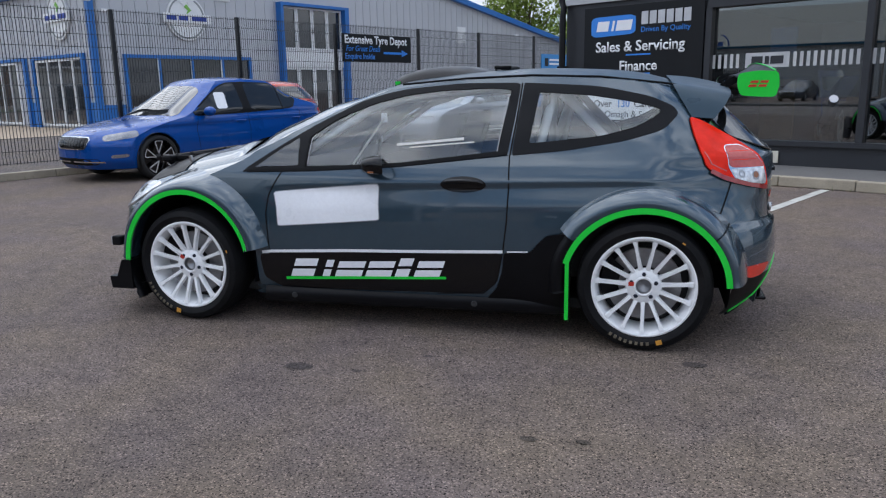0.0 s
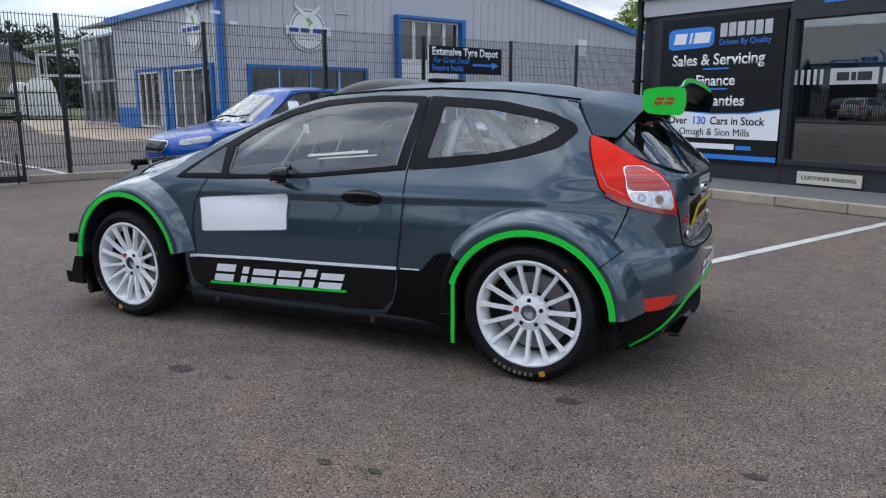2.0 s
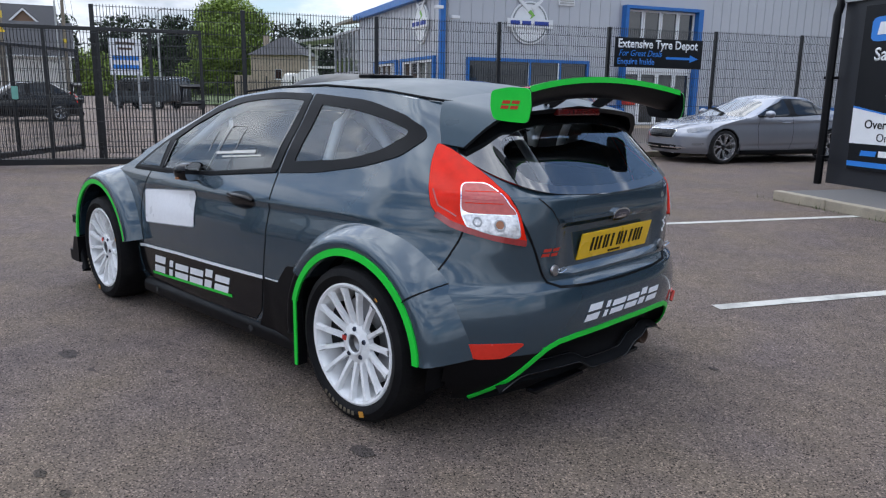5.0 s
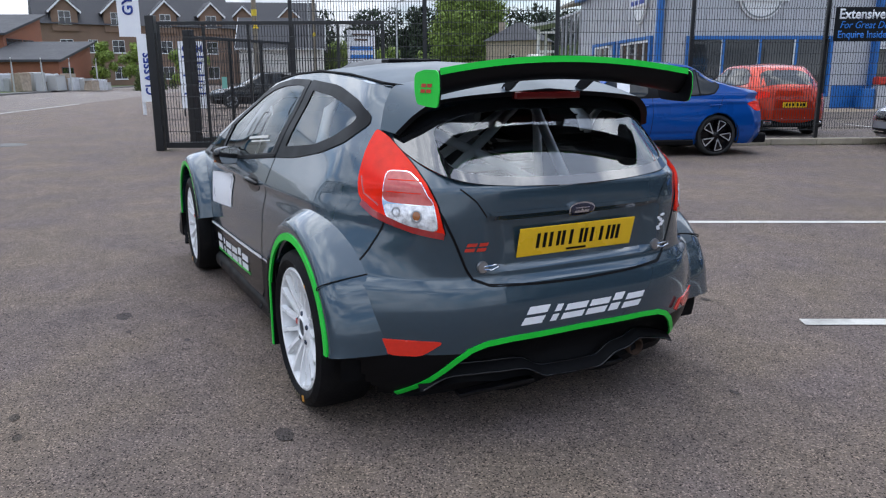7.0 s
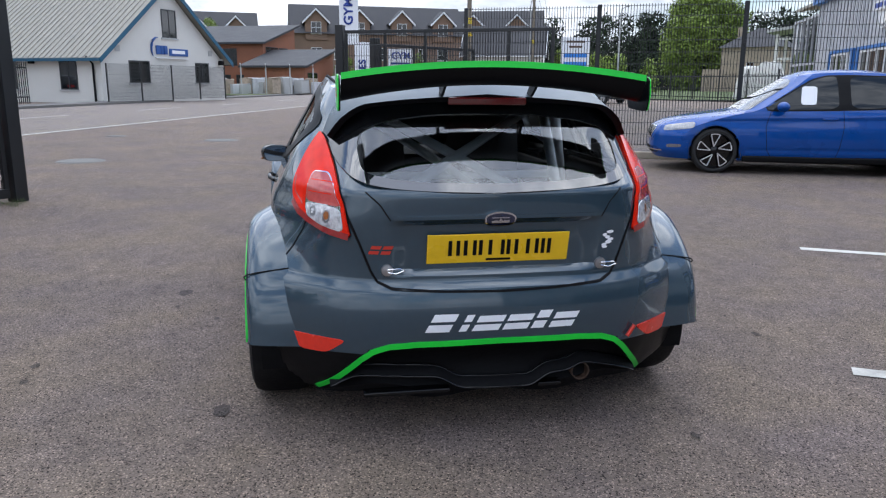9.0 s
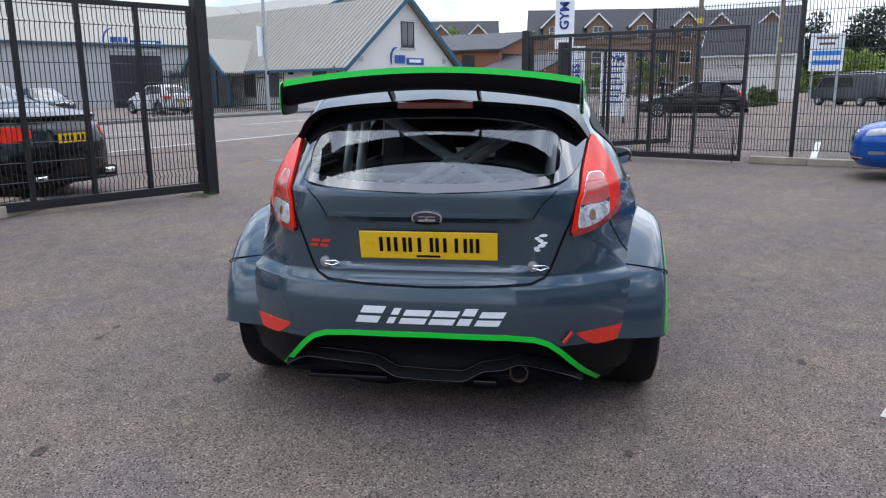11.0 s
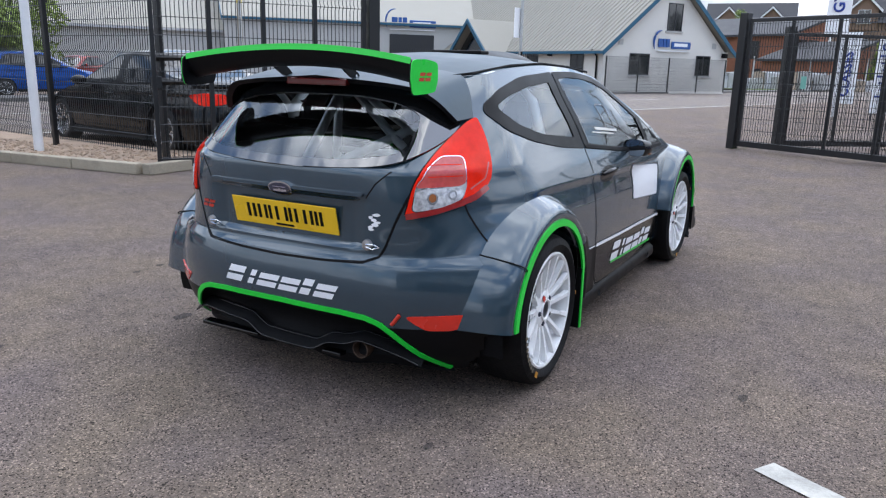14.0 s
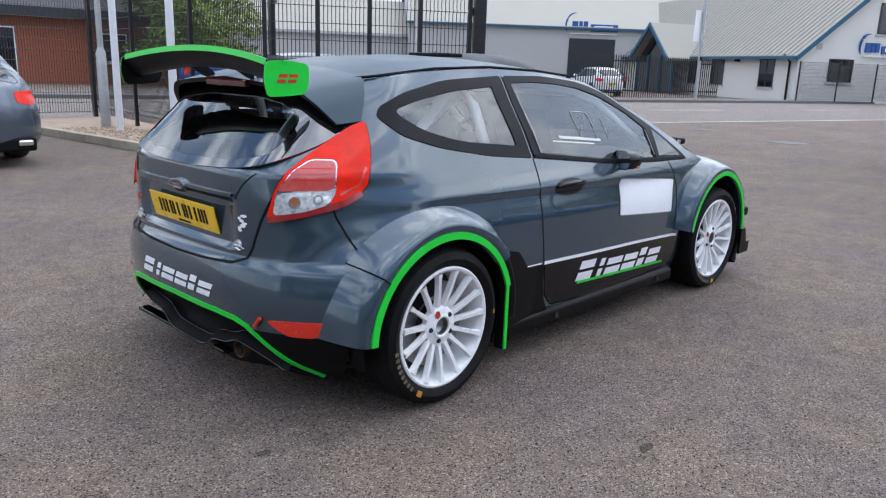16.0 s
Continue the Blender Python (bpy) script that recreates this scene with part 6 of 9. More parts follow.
# poles
POLE_WHITE = mat("white_pole_paint", (0.72, 0.73, 0.75), 0.4, vary=0.06)
GALV = mat("galvanised_steel", (0.42, 0.43, 0.43), 0.45, 0.6, vary=0.2, scale=5)
WOOD_POLE = mat("weathered_pole_timber", (0.20, 0.17, 0.13), 0.85, vary=0.25, bump=0.4)
for x, y in ((-2.14, -9.78), (-1.98, -7.55)):
    solo("flag_pole", tube(bmesh.new(), [(x, y, 0.10), (x, y, 3.0), (x, y, 7.0)], [0.06, 0.055, 0.045], 14), POLE_WHITE, "white painted flag pole in the gravel bed", "pole", smooth=60, group="flag poles")
lamp = thing("street_lamp", "galvanised steel street lamp column in the gravel bed", "street lamp", pose(-2.25, -10.6, 0.1))
part("base", tube(bmesh.new(), [(0, 0, 0), (0, 0, 1.25), (0, 0, 1.35)], [0.085, 0.085, 0.05], 14), GALV, lamp, "", 60)
part("column", tube(bmesh.new(), [(0, 0, 1.3), (0, 0, 7.5), (0.3, 0, 7.9), (1.0, 0, 8.0)], [0.05, 0.04, 0.035, 0.03], 12), GALV, lamp, "", 60)
part("lantern", box(bmesh.new(), 1.2, 0, 8.0, 0.5, 0.18, 0.1, bevel=0.03), GALV, lamp)
for x, y, h in ((-58.0, 17.8, 8.0), (-62.0, 27.5, 8.0), (-24.5, -25.5, 9.0)):
    lm = thing("street_lamp", "tall grey street lamp beside the road", "street lamp", pose(x, y, 0), "road lamps")
    part("column", tube(bmesh.new(), [(0, 0, 0), (0, 0, h - 0.5), (0.2, 0, h - 0.1), (1.1, 0, h)], [0.09, 0.06, 0.05, 0.04], 10), GALV, lm, "", 60)
    part("lantern", box(bmesh.new(), 1.4, 0, h, 0.6, 0.2, 0.1, bevel=0.03), GALV, lm)
for x, y in ((-52.0, 16.3), (-25.0, -26.0), (-34.0, 7.5)):
    tp = thing("telegraph_pole", "weathered timber telegraph pole", "pole", pose(x, y, 0), "telegraph poles")
    part("shaft", tube(bmesh.new(), [(0, 0, 0), (0, 0, 9.0)], [0.14, 0.10], 10), WOOD_POLE, tp, "", 60)
    part("cross_arm", box(bmesh.new(), 0, 0, 8.6, 0.08, 1.2, 0.1), WOOD_POLE, tp)
    part("band", tube(bmesh.new(), [(0, 0, 4.2), (0, 0, 4.5)], 0.135, 10), mat("yellow_band", (0.6, 0.45, 0.03), 0.5) if "yellow_band" not in bpy.data.materials else bpy.data.materials["yellow_band"], tp)

wires = thing("overhead_wires", "thin black overhead wires between telegraph poles", "wires", pose(0, 0, 0))
for dy in (-0.5, 0.0, 0.5):
    for (x0, y0), (x1, y1) in (((-52.0, 16.3), (-34.0, 7.5)), ((-34.0, 7.5), (-25.0, -26.0)), ((-52.0, 16.3), (-90.0, 30.0))):
        line_ = [(x0 + (x1 - x0) * k / 10, y0 + dy + (y1 - y0) * k / 10, 8.66 - 3.2 * (k / 10) * (1 - k / 10)) for k in range(11)]
        part("wire", tube(bmesh.new(), line_, 0.014, 4), FENCE_BLACK, wires)
warn = thing("warning_plate", "small yellow warning triangle on a timber pole", "sign", pose(-33.86, 7.5, 3.6, 0, 0, 80))
part("triangle", prism(bmesh.new(), [(-0.16, 0.0), (0.16, 0.0), (0.0, 0.28)], -0.012, 0.0), mat("warning_yellow", (0.80, 0.55, 0.02), 0.5), warn)

# ---- buildings ----
CLAD = mat("grey_cladding", (0.46, 0.47, 0.50), 0.42, 0.25, vary=0.06, scale=1.2, rough_vary=0.1)
CLAD_BLUE = mat("blue_trim", (0.012, 0.13, 0.42), 0.4, vary=0.08)
RENDER_WHITE = mat("cream_render", (0.66, 0.64, 0.60), 0.85, vary=0.06, scale=0.7, bump=0.2, dirt=(0.42, 0.40, 0.36), dirt_amount=0.3)
RENDER_GREY = mat("grey_render", (0.43, 0.43, 0.42), 0.85, vary=0.06, scale=0.5, bump=0.15)
ROOF_TIN = mat("pale_tin_roof", (0.27, 0.255, 0.215), 0.6, 0.0, vary=0.08, scale=0.6)
ROOF_SLATE = mat("dark_roof_tiles", (0.045, 0.045, 0.05), 0.75, vary=0.25, scale=1.0, fine=12, bump=0.4)
BRICK_ORANGE = mat("orange_brick", (0.27, 0.105, 0.06), 0.85, vary=0.15, scale=0.8, fine=8, bump=0.3)
BRICK_RED = mat("red_brick", (0.28, 0.085, 0.045), 0.85, vary=0.18, scale=0.8, fine=8, bump=0.3)
BRICK_BUFF = mat("buff_brown_brick", (0.20, 0.13, 0.092), 0.85, vary=0.2, scale=0.8, fine=8, bump=0.3)
STONE = mat("rubble_stone", (0.36, 0.29, 0.22), 0.9, vary=0.3, scale=1.5, fine=6, bump=0.6, bump_scale=6)
WIN_DARK = mat("far_window_glass", (0.012, 0.014, 0.017), 0.06, vary=0.1, coat=1.0, rough_vary=0.02)
WIN_FRAME_W = mat("white_window_frame", (0.72, 0.73, 0.74), 0.5, vary=0.05)
WIN_FRAME_D = mat("dark_window_frame", (0.03, 0.03, 0.035), 0.5, vary=0.05)
DARK_STEEL = mat("dark_grey_frame", (0.020, 0.022, 0.027), 0.45, vary=0.08)
TEAL = mat("teal_bargeboard", (0.012, 0.09, 0.16), 0.5, vary=0.08)
DOOR_DARK = mat("dark_roller_door", (0.018, 0.02, 0.024), 0.5, vary=0.1)


def wall_panel(bm, pts, thick):
    """A wall in the x, z plane with its face at y = 0, thick behind."""
    return prism(bm, pts, 0.0, thick)


def window(parent, x, z, w, h, m=None, bars=(1, 1), frame=WIN_FRAME_W, pane=WIN_DARK, sill=True, depth=0.04, fw=0.06):
    """A framed window standing a little proud of a face at local y = 0, looking along -y."""
    win = new("window")
    win.parent = parent
    win.matrix_local = (m or Matrix.Identity(4)) @ pose(x, 0, z)
    bm = bmesh.new()
    for a, b, c, d in ((0, 0, w, fw), (0, h - fw, w, h), (0, fw, fw, h - fw), (w - fw, fw, w, h - fw)):
        box(bm, (a + c) / 2, -depth / 2, (b + d) / 2, c - a, depth, d - b)
    for k in range(1, bars[0]):
        box(bm, w * k / bars[0], -depth / 2 + 0.004, h / 2, fw * 0.8, depth * 0.8, h - 2 * fw)
    for k in range(1, bars[1]):
        box(bm, w / 2, -depth / 2 + 0.006, h * k / bars[1], w - 2 * fw, depth * 0.7, fw * 0.8)
    part("frame", bm, frame, win)
    part("pane", box(bmesh.new(), w / 2, -0.008, h / 2, w - 2 * fw + 0.01, 0.012, h - 2 * fw + 0.01), pane, win, "dark reflecting pane")
    if sill:
        part("sill", box(bmesh.new(), w / 2, -depth * 0.9, -0.05, w + 0.2, depth * 2, 0.1), WIN_FRAME_W if frame is WIN_FRAME_W else RENDER_GREY, win)
    return win


def gable_house(name, label, m, length, width, eave, ridge, wall, roof, barge, over=0.35, ribs=0.0, base=0.0, category="building"):
    """A house with its ridge along local x (0 to length) and depth along y; its front wall looks along -y."""
    b = thing(name, label, category, m)
    part("front_wall", wall_panel(bmesh.new(), [(0, base), (length, base), (length, eave), (0, eave)], 0.3), wall, b)
    part("back_wall", prism(bmesh.new(), [(0, base), (length, base), (length, eave), (0, eave)], width - 0.3, width), wall, b)
    for x in (0.004, length - 0.304):
        bm = bmesh.new()
        pts = [(0.3, base), (width - 0.3, base), (width - 0.3, eave), (width / 2, ridge - 0.05), (0.3, eave)]
        prism(bm, pts, 0, 0.3, Matrix.Translation((x + 0.3, 0, 0)) @ pose(0, 0, 0, 0, 0, 90))
        part("gable_wall", bm, wall, b)
    s = (ridge - eave) / (width / 2)
    for side in (0, 1):
        bm = bmesh.new()
        y0, z0 = -over, eave - s * over
        pts = [(y0, z0), (width / 2, ridge), (width / 2, ridge + 0.14), (y0, z0 + 0.14)]
        if side:
            pts = [(width - y, z) for y, z in pts]
        prism(bm, pts, 0, length + 2 * over, Matrix.Translation((length + over, 0, 0)) @ pose(0, 0, 0, 0, 0, 90))
        if ribs:
            n = round((length + 2 * over) / ribs)
            first = None
            for k in range(n + 1):
                x = -over + (length + 2 * over) * k / n
                q = [(y0, z0 + 0.14), (width / 2, ridge + 0.14), (width / 2, ridge + 0.19), (y0, z0 + 0.19)]
                if side:
                    q = [(width - y, z) for y, z in q]
                if first is None:
                    first = part("roof_rib", prism(bmesh.new(), q, 0, 0.05, pose(0, 0, 0, 0, 0, 90)), roof, b)
                    rib = first
                else:
                    rib = new("roof_rib", first.data)
                    rib.parent = b
                rib.location = (x + 0.025, 0, 0)
        part("roof", bm, roof, b)
        for x in (-over - 0.03, length + over):
            bm = bmesh.new()
            q = [(y0 - 0.02, z0 - 0.16), (width / 2, ridge - 0.16), (width / 2, ridge + 0.16), (y0 - 0.02, z0 + 0.16)]
            if side:
                q = [(width - y, z) for y, z in q]
            prism(bm, q, 0, 0.05, Matrix.Translation((x + 0.04, 0, 0)) @ pose(0, 0, 0, 0, 0, 90))
            part("bargeboard", bm, barge, b)
    part("gutter", box(bmesh.new(), length / 2, -over - 0.05, eave - s * over + 0.02, length + 2 * over, 0.12, 0.16), barge, b)
    return b


# the gym unit behind the fence: corner at local (9.9, 24.4)
gym = thing("gym_unit", "grey clad industrial unit with blue trim and shopfront windows", "building", FR @ pose(9.9, 24.4, 0))
E_, R_, WID = 5.2, 7.4, 33.0
part("front_wall", wall_panel(bmesh.new(), [(0, 0.0), (WID, 0.0), (WID, 4.2), (13.5, R_), (0, E_)], 0.3), CLAD, gym, "grey ribbed cladding")
for k in range(66):
    x = 0.25 + 0.5 * k
    top = E_ + (R_ - E_) * x / 13.5 if x < 13.5 else R_ + (4.2 - R_) * (x - 13.5) / (WID - 13.5)
    if x < WID and not (1.0 < x < 6.9 or 8.3 < x < 12.8):
        part("cladding_rib", box(bmesh.new(), x, -0.012, 0.9 + (top - 1.0) / 2, 0.03, 0.024, top - 1.0), CLAD, gym)
    elif x < 7.5:
        part("cladding_rib", box(bmesh.new(), x, -0.012, 2.85 + (top - 2.95) / 2, 0.03, 0.024, top - 2.95), CLAD, gym)
for a, b in (((0, E_), (13.5, R_)), ((13.5, R_), (WID, 4.2))):
    bm = bmesh.new()
    prism(bm, [(a[0] - 0.3, a[1] - 0.04), (b[0] + 0.2, b[1] - 0.04), (b[0] + 0.2, b[1] + 0.26), (a[0] - 0.3, a[1] + 0.26)], -0.25, 0.1)
    part("roof_edge", bm, CLAD_BLUE, gym, "blue verge trim")
    bm = bmesh.new()
    prism(bm, [(a[0], a[1] + 0.1), (b[0], b[1] + 0.1), (b[0], b[1] + 0.24), (a[0], a[1] + 0.24)], 0.1, 19.0)
    part("roof", bm, ROOF_TIN, gym)
side = pose(0, 0, 0, 0, 0, -90)  # local x of the side wall runs away from the corner
bm = bmesh.new()
prism(bm, [(-12.9, 0.0), (-0.0, 0.0), (0.0, E_), (-12.9, E_)], 0.002, 0.3, side)
part("side_wall", bm, CLAD, gym, "grey cladding")
part("side_eave", box(bmesh.new(), -0.12, 6.5, E_ + 0.10, 0.35, 13.6, 0.3), CLAD_BLUE, gym, "blue eave gutter")
part("corner_trim", box(bmesh.new(), -0.03, -0.03, E_ / 2, 0.22, 0.22, E_), CLAD_BLUE, gym, "blue corner trim")
for k in range(26):
    part("cladding_rib", box(bmesh.new(), -0.012, 0.4 + 0.5 * k, 3.0 + (E_ - 3.0) / 2, 0.024, 0.03, E_ - 3.05), CLAD, gym)
for x0, x1 in ((0.12, 1.0), (6.95, 8.3), (12.9, WID)):
    part("plinth_panel", box(bmesh.new(), (x0 + x1) / 2, -0.02, 0.45, x1 - x0, 0.04, 0.9), CLAD_BLUE, gym, "blue plinth panel")
SHOP_PANE = mat("reflecting_shop_pane", (0.02, 0.024, 0.028), 0.05, vary=0.4, scale=0.7, coat=1.0, rough_vary=0.02)
window(gym, 1.05, 0.45, 5.75, 2.30, None, (4, 1), CLAD_BLUE, SHOP_PANE, False, 0.10, 0.13)
for x in (2.45, 3.9, 5.3):
    part("mullion", box(bmesh.new(), x, -0.06, 1.6, 0.07, 0.05, 2.1), WIN_FRAME_W, gym)
window(gym, 0.9, 0.1, 4.2, 2.55, side @ pose(-5.8, 0, 0), (4, 1), WIN_FRAME_W, SHOP_PANE, False, 0.08, 0.08)
window(gym, -3.6, 0.1, 2.7, 2.55, side @ pose(-5.8, 0, 0), (3, 1), WIN_FRAME_W, SHOP_PANE, False, 0.08, 0.08)
for x in (-0.8, -5.1, -5.9, -9.6):
    part("window_jamb", box(bmesh.new(), -0.06, -x, 1.4, 0.12, 0.22, 2.8), CLAD_BLUE, gym, "blue jamb")
for a, b in ((-0.9, -5.0), (-6.0, -9.5)):
    part("window_head", box(bmesh.new(), -0.06, -(a + b) / 2, 2.74, 0.12, a - b, 0.12), CLAD_BLUE, gym)
for a, b in ((-0.1, -0.7), (-5.2, -5.8), (-9.7, -12.8)):
    part("plinth_panel", box(bmesh.new(), -0.02, -(a + b) / 2, 0.5, 0.04, a - b, 1.0), CLAD_BLUE, gym)
# entrance bay: doors below, balcony panel, windows above
part("bay_frame", prism(bmesh.new(), [(8.35, 0.0), (8.5, 0.0), (8.5, 5.02), (12.2, 5.02), (12.2, 0.0), (12.45, 0.0), (12.45, 5.15), (8.35, 5.15)], -0.35, 0.0), CLAD_BLUE, gym, "blue entrance surround")
part("balcony_panel", box(bmesh.new(), 10.35, -0.05, 2.75, 3.7, 0.08, 0.75), WIN_FRAME_W, gym, "white spandrel panel")
for k in range(4):
    window(gym, 8.52 + 0.92 * k, 3.15, 0.90, 1.85, None, (1, 1), WIN_FRAME_W, SHOP_PANE, False, 0.07, 0.08)
    window(gym, 8.52 + 0.92 * k, 0.05, 0.90, 2.3, None, (1, 1), WIN_FRAME_W, SHOP_PANE, False, 0.07, 0.09)
for x, z in ((10.32, 1.05), (10.42, 1.05), (10.32, 4.0), (10.42, 4.0)):
    part("door_pull", tube(bmesh.new(), [(x, -0.10, z - 0.15), (x, -0.10, z + 0.15)], 0.015, 6), BLACK_SATIN, gym)
badge = new("round_badge")
badge.parent = gym
badge["label"] = "round white badge with a banner and a winged shape"
badge.location = (3.83, -0.06, 4.2)
bm = lathe(bmesh.new(), [(0.0, -0.03), (0.86, -0.03), (0.86, 0.05)], 48)
part("disc", bm, WIN_FRAME_W, badge)
part("disc_ring", lathe(bmesh.new(), [(0.74, -0.032), (0.74, -0.045), (0.80, -0.045), (0.80, -0.032)], 48), mat("badge_grey_ring", (0.25, 0.27, 0.28), 0.5), badge)
BADGE_BLUE = mat("badge_blue_print", (0.02, 0.05, 0.30), 0.5)
bm = box(bmesh.new(), 0, -0.07, -0.02, 2.1, 0.05, 0.34)
part("banner", bm, WIN_FRAME_W, badge)
for k, (x, w) in enumerate(((-0.70, 0.42), (-0.18, 0.40), (0.52, 0.66))):
    part("banner_bar", box(bmesh.new(), x, -0.10, -0.02, w, 0.015, 0.17), BADGE_BLUE, badge)
for s in (-1, 1):
    bm = prism(bmesh.new(), [(s * 0.05, 0.62), (s * 0.30, 0.82), (s * 0.62, 1.02), (s * 0.55, 0.86), (s * 0.35, 0.66), (s * 0.12, 0.48)], -0.06, -0.02)
    part("wing_shape", bm, WIN_FRAME_W, badge)
part("leaf_shape", prism(bmesh.new(), [(-0.02, 0.12), (0.22, 0.30), (0.02, 0.52), (-0.10, 0.42), (0.08, 0.30)], -0.055, -0.03), mat("badge_green", (0.20, 0.45, 0.08), 0.5), badge)
copy_part(badge, side @ pose(-2.4, -0.06, 4.2))
vent = part("wall_vent", box(bmesh.new(), 5.55, -0.04, 5.35, 0.75, 0.08, 0.75), WIN_FRAME_W, gym, "white louvred vent")
for k in range(7):
    part("vent_slat", box(bmesh.new(), 5.55, -0.09, 5.07 + 0.095 * k, 0.66, 0.03, 0.05), RENDER_GREY, vent)
part("wall_vent", box(bmesh.new(), 21.6, -0.04, 4.3, 0.75, 0.08, 0.9), WIN_FRAME_W, gym, "white louvred vent")
for x, z in ((0.45, 4.25), (-0.25, 4.6), (27.0, 4.5)):
    part("security_camera", box(bmesh.new(), x, -0.25, z, 0.35, 0.14, 0.12, bevel=0.02), WIN_FRAME_W, gym, "white security camera")
# glazed end of the unit
glz = new("glazed_end")
glz.parent = gym
glz.matrix_local = side @ pose(-20.2, 0.3, 0)
part("glass_wall", box(bmesh.new(), 3.65, 0, 2.4, 7.2, 0.05, 4.8), SHOP_PANE, glz)
for k in range(7):
    part("glazing_post", box(bmesh.new(), 0.05 + 1.2 * k, -0.05, 2.45, 0.09, 0.08, 4.9), CLAD, glz)
for z in (0.1, 2.4, 4.8):
    part("glazing_rail", box(bmesh.new(), 3.65, -0.06, z, 7.3, 0.06, 0.12), CLAD, glz)
bin_ = thing("litter_bin", "blue bin with a red lid before the gym doors", "bin", FR @ pose(18.0, 23.8, 0.012))
part("body", box(bmesh.new(), -0.12, 0, 0.38, 0.50, 0.45, 0.76, bevel=0.03), CLAD_BLUE, bin_)
part("lid", box(bmesh.new(), 0.45, 0, 1.05, 0.48, 0.42, 0.30, bevel=0.06), RED_VINYL, bin_, "red hood")
part("cabinet", box(bmesh.new(), 0.45, 0, 0.45, 0.46, 0.40, 0.9, bevel=0.02), CLAD, bin_)

# ---- the car showroom ----
shop = thing("car_showroom", "dark grey car showroom with large windows and a sign wall", "building", CR)
D0 = 7.75
HEAD, WTOP, WBOT = 3.3, 2.38, 0.40
FASCIA = mat("pale_fascia", (0.42, 0.43, 0.45), 0.5, vary=0.05)
part("sign_wall", box(bmesh.new(), -3.10, D0 + 0.2, 1.5, 2.56, 0.36, 2.76), DARK_STEEL, shop, "dark grey wall behind the sign board")
part("plinth", box(bmesh.new(), 3.6, D0 + 0.2, 0.256, 10.9, 0.36, 0.288), DARK_STEEL, shop, "dark plinth under the windows")
part("fascia", box(bmesh.new(), 2.3, D0 + 0.15, 3.3, 13.4, 0.5, 0.82, bevel=0.01), FASCIA, shop, "pale grey fascia")
part("window_header", box(bmesh.new(), 3.6, D0 + 0.12, 2.63, 10.9, 0.3, 0.5), DARK_STEEL, shop, "dark window header")
part("header_strip", box(bmesh.new(), -3.10, D0 - 0.01, 2.75, 2.56, 0.04, 0.26), FASCIA, shop)
for x in (-1.83, 0.34, 2.6, 4.9, 7.2, 9.0):
    part("window_post", box(bmesh.new(), x, D0 + 0.08, (WTOP + WBOT) / 2, 0.09, 0.2, WTOP - WBOT), DARK_STEEL, shop)
part("window_rail", box(bmesh.new(), 3.6, D0 + 0.02, WBOT + 0.03, 10.9, 0.12, 0.07), DARK_STEEL, shop)
for a, b in ((-1.79, 0.30), (0.38, 2.56), (2.64, 4.86), (4.94, 7.16), (7.24, 8.96)):
    p = part("shop_pane", box(bmesh.new(), (a + b) / 2, D0 + 0.10, (WTOP + WBOT) / 2, b - a, 0.012, WTOP - WBOT), GLASS_SHOP, shop, "large clear shop window")
    p.visible_shadow = False
    bm = bmesh.new()
    n = int((b - a) / 0.045)
    for k in range(n):
        if k % 2 == 0 and not (a < -1 and 9 < k < 26):
            box(bm, a + 0.045 * (k + 0.5), D0 + 0.09, 1.60, 0.045, 0.003, 0.2)
    ob = part("frosted_band", bm, mat("frosted_film", (0.6, 0.61, 0.62), 0.6, alpha=0.75) if "frosted_film" not in bpy.data.materials else bpy.data.materials["frosted_film"], shop, "row of frosted strips")
    tagged(ob, kind="stuff")
FROST = bpy.data.materials["frosted_film"]
part("frosted_sign", box(bmesh.new(), -0.98, D0 + 0.088, 1.60, 0.62, 0.003, 0.21), FROST, shop)
for s_, w in ((-1.12, 0.16), (-0.98, 0.06), (-0.84, 0.18)):
    part("frosted_mark", box(bmesh.new(), s_, D0 + 0.084, 1.60, w, 0.003, 0.11), DARK_STEEL, shop)
part("blue_poster", box(bmesh.new(), -0.78, D0 + 0.13, 1.86, 0.36, 0.004, 0.36), mat("blue_poster_print", (0.02, 0.16, 0.42), 0.5, vary=0.2, scale=6), shop, "blue poster inside the window")
part("floor", box(bmesh.new(), 2.3, D0 + 6.4, 0.28, 13.2, 11.9, 0.1), mat("showroom_tile", (0.07, 0.07, 0.072), 0.2, vary=0.06), shop)
part("ceiling", box(bmesh.new(), 2.3, D0 + 6.4, 2.95, 13.2, 11.9, 0.1), RENDER_GREY, shop)
part("back_wall", box(bmesh.new(), 2.3, D0 + 12.4, 1.6, 13.2, 0.2, 3.0), mat("showroom_wall", (0.045, 0.047, 0.052), 0.7, vary=0.1), shop)
for x in (-4.2, 8.9):
    part("end_wall", box(bmesh.new(), x, D0 + 6.4, 1.7, 0.3, 11.9, 3.2), DARK_STEEL, shop, "dark grey end wall")
part("roof", box(bmesh.new(), 2.3, D0 + 6.3, 3.66, 13.8, 12.6, 0.16), FASCIA, shop)
EMIT = bpy.data.materials.new("ceiling_panel_glow")
EMIT.use_nodes = True
EMIT.node_tree.nodes["Principled BSDF"].inputs["Emission Color"].default_value = (1, 0.97, 0.9, 1)
EMIT.node_tree.nodes["Principled BSDF"].inputs["Emission Strength"].default_value = 1.4
for i in range(3):
    for j in range(3):
        part("ceiling_light", box(bmesh.new(), -0.4 + 3.2 * i, D0 + 2.0 + 3.4 * j, 2.885, 1.1, 0.5, 0.02), EMIT, shop, "lit ceiling panel")
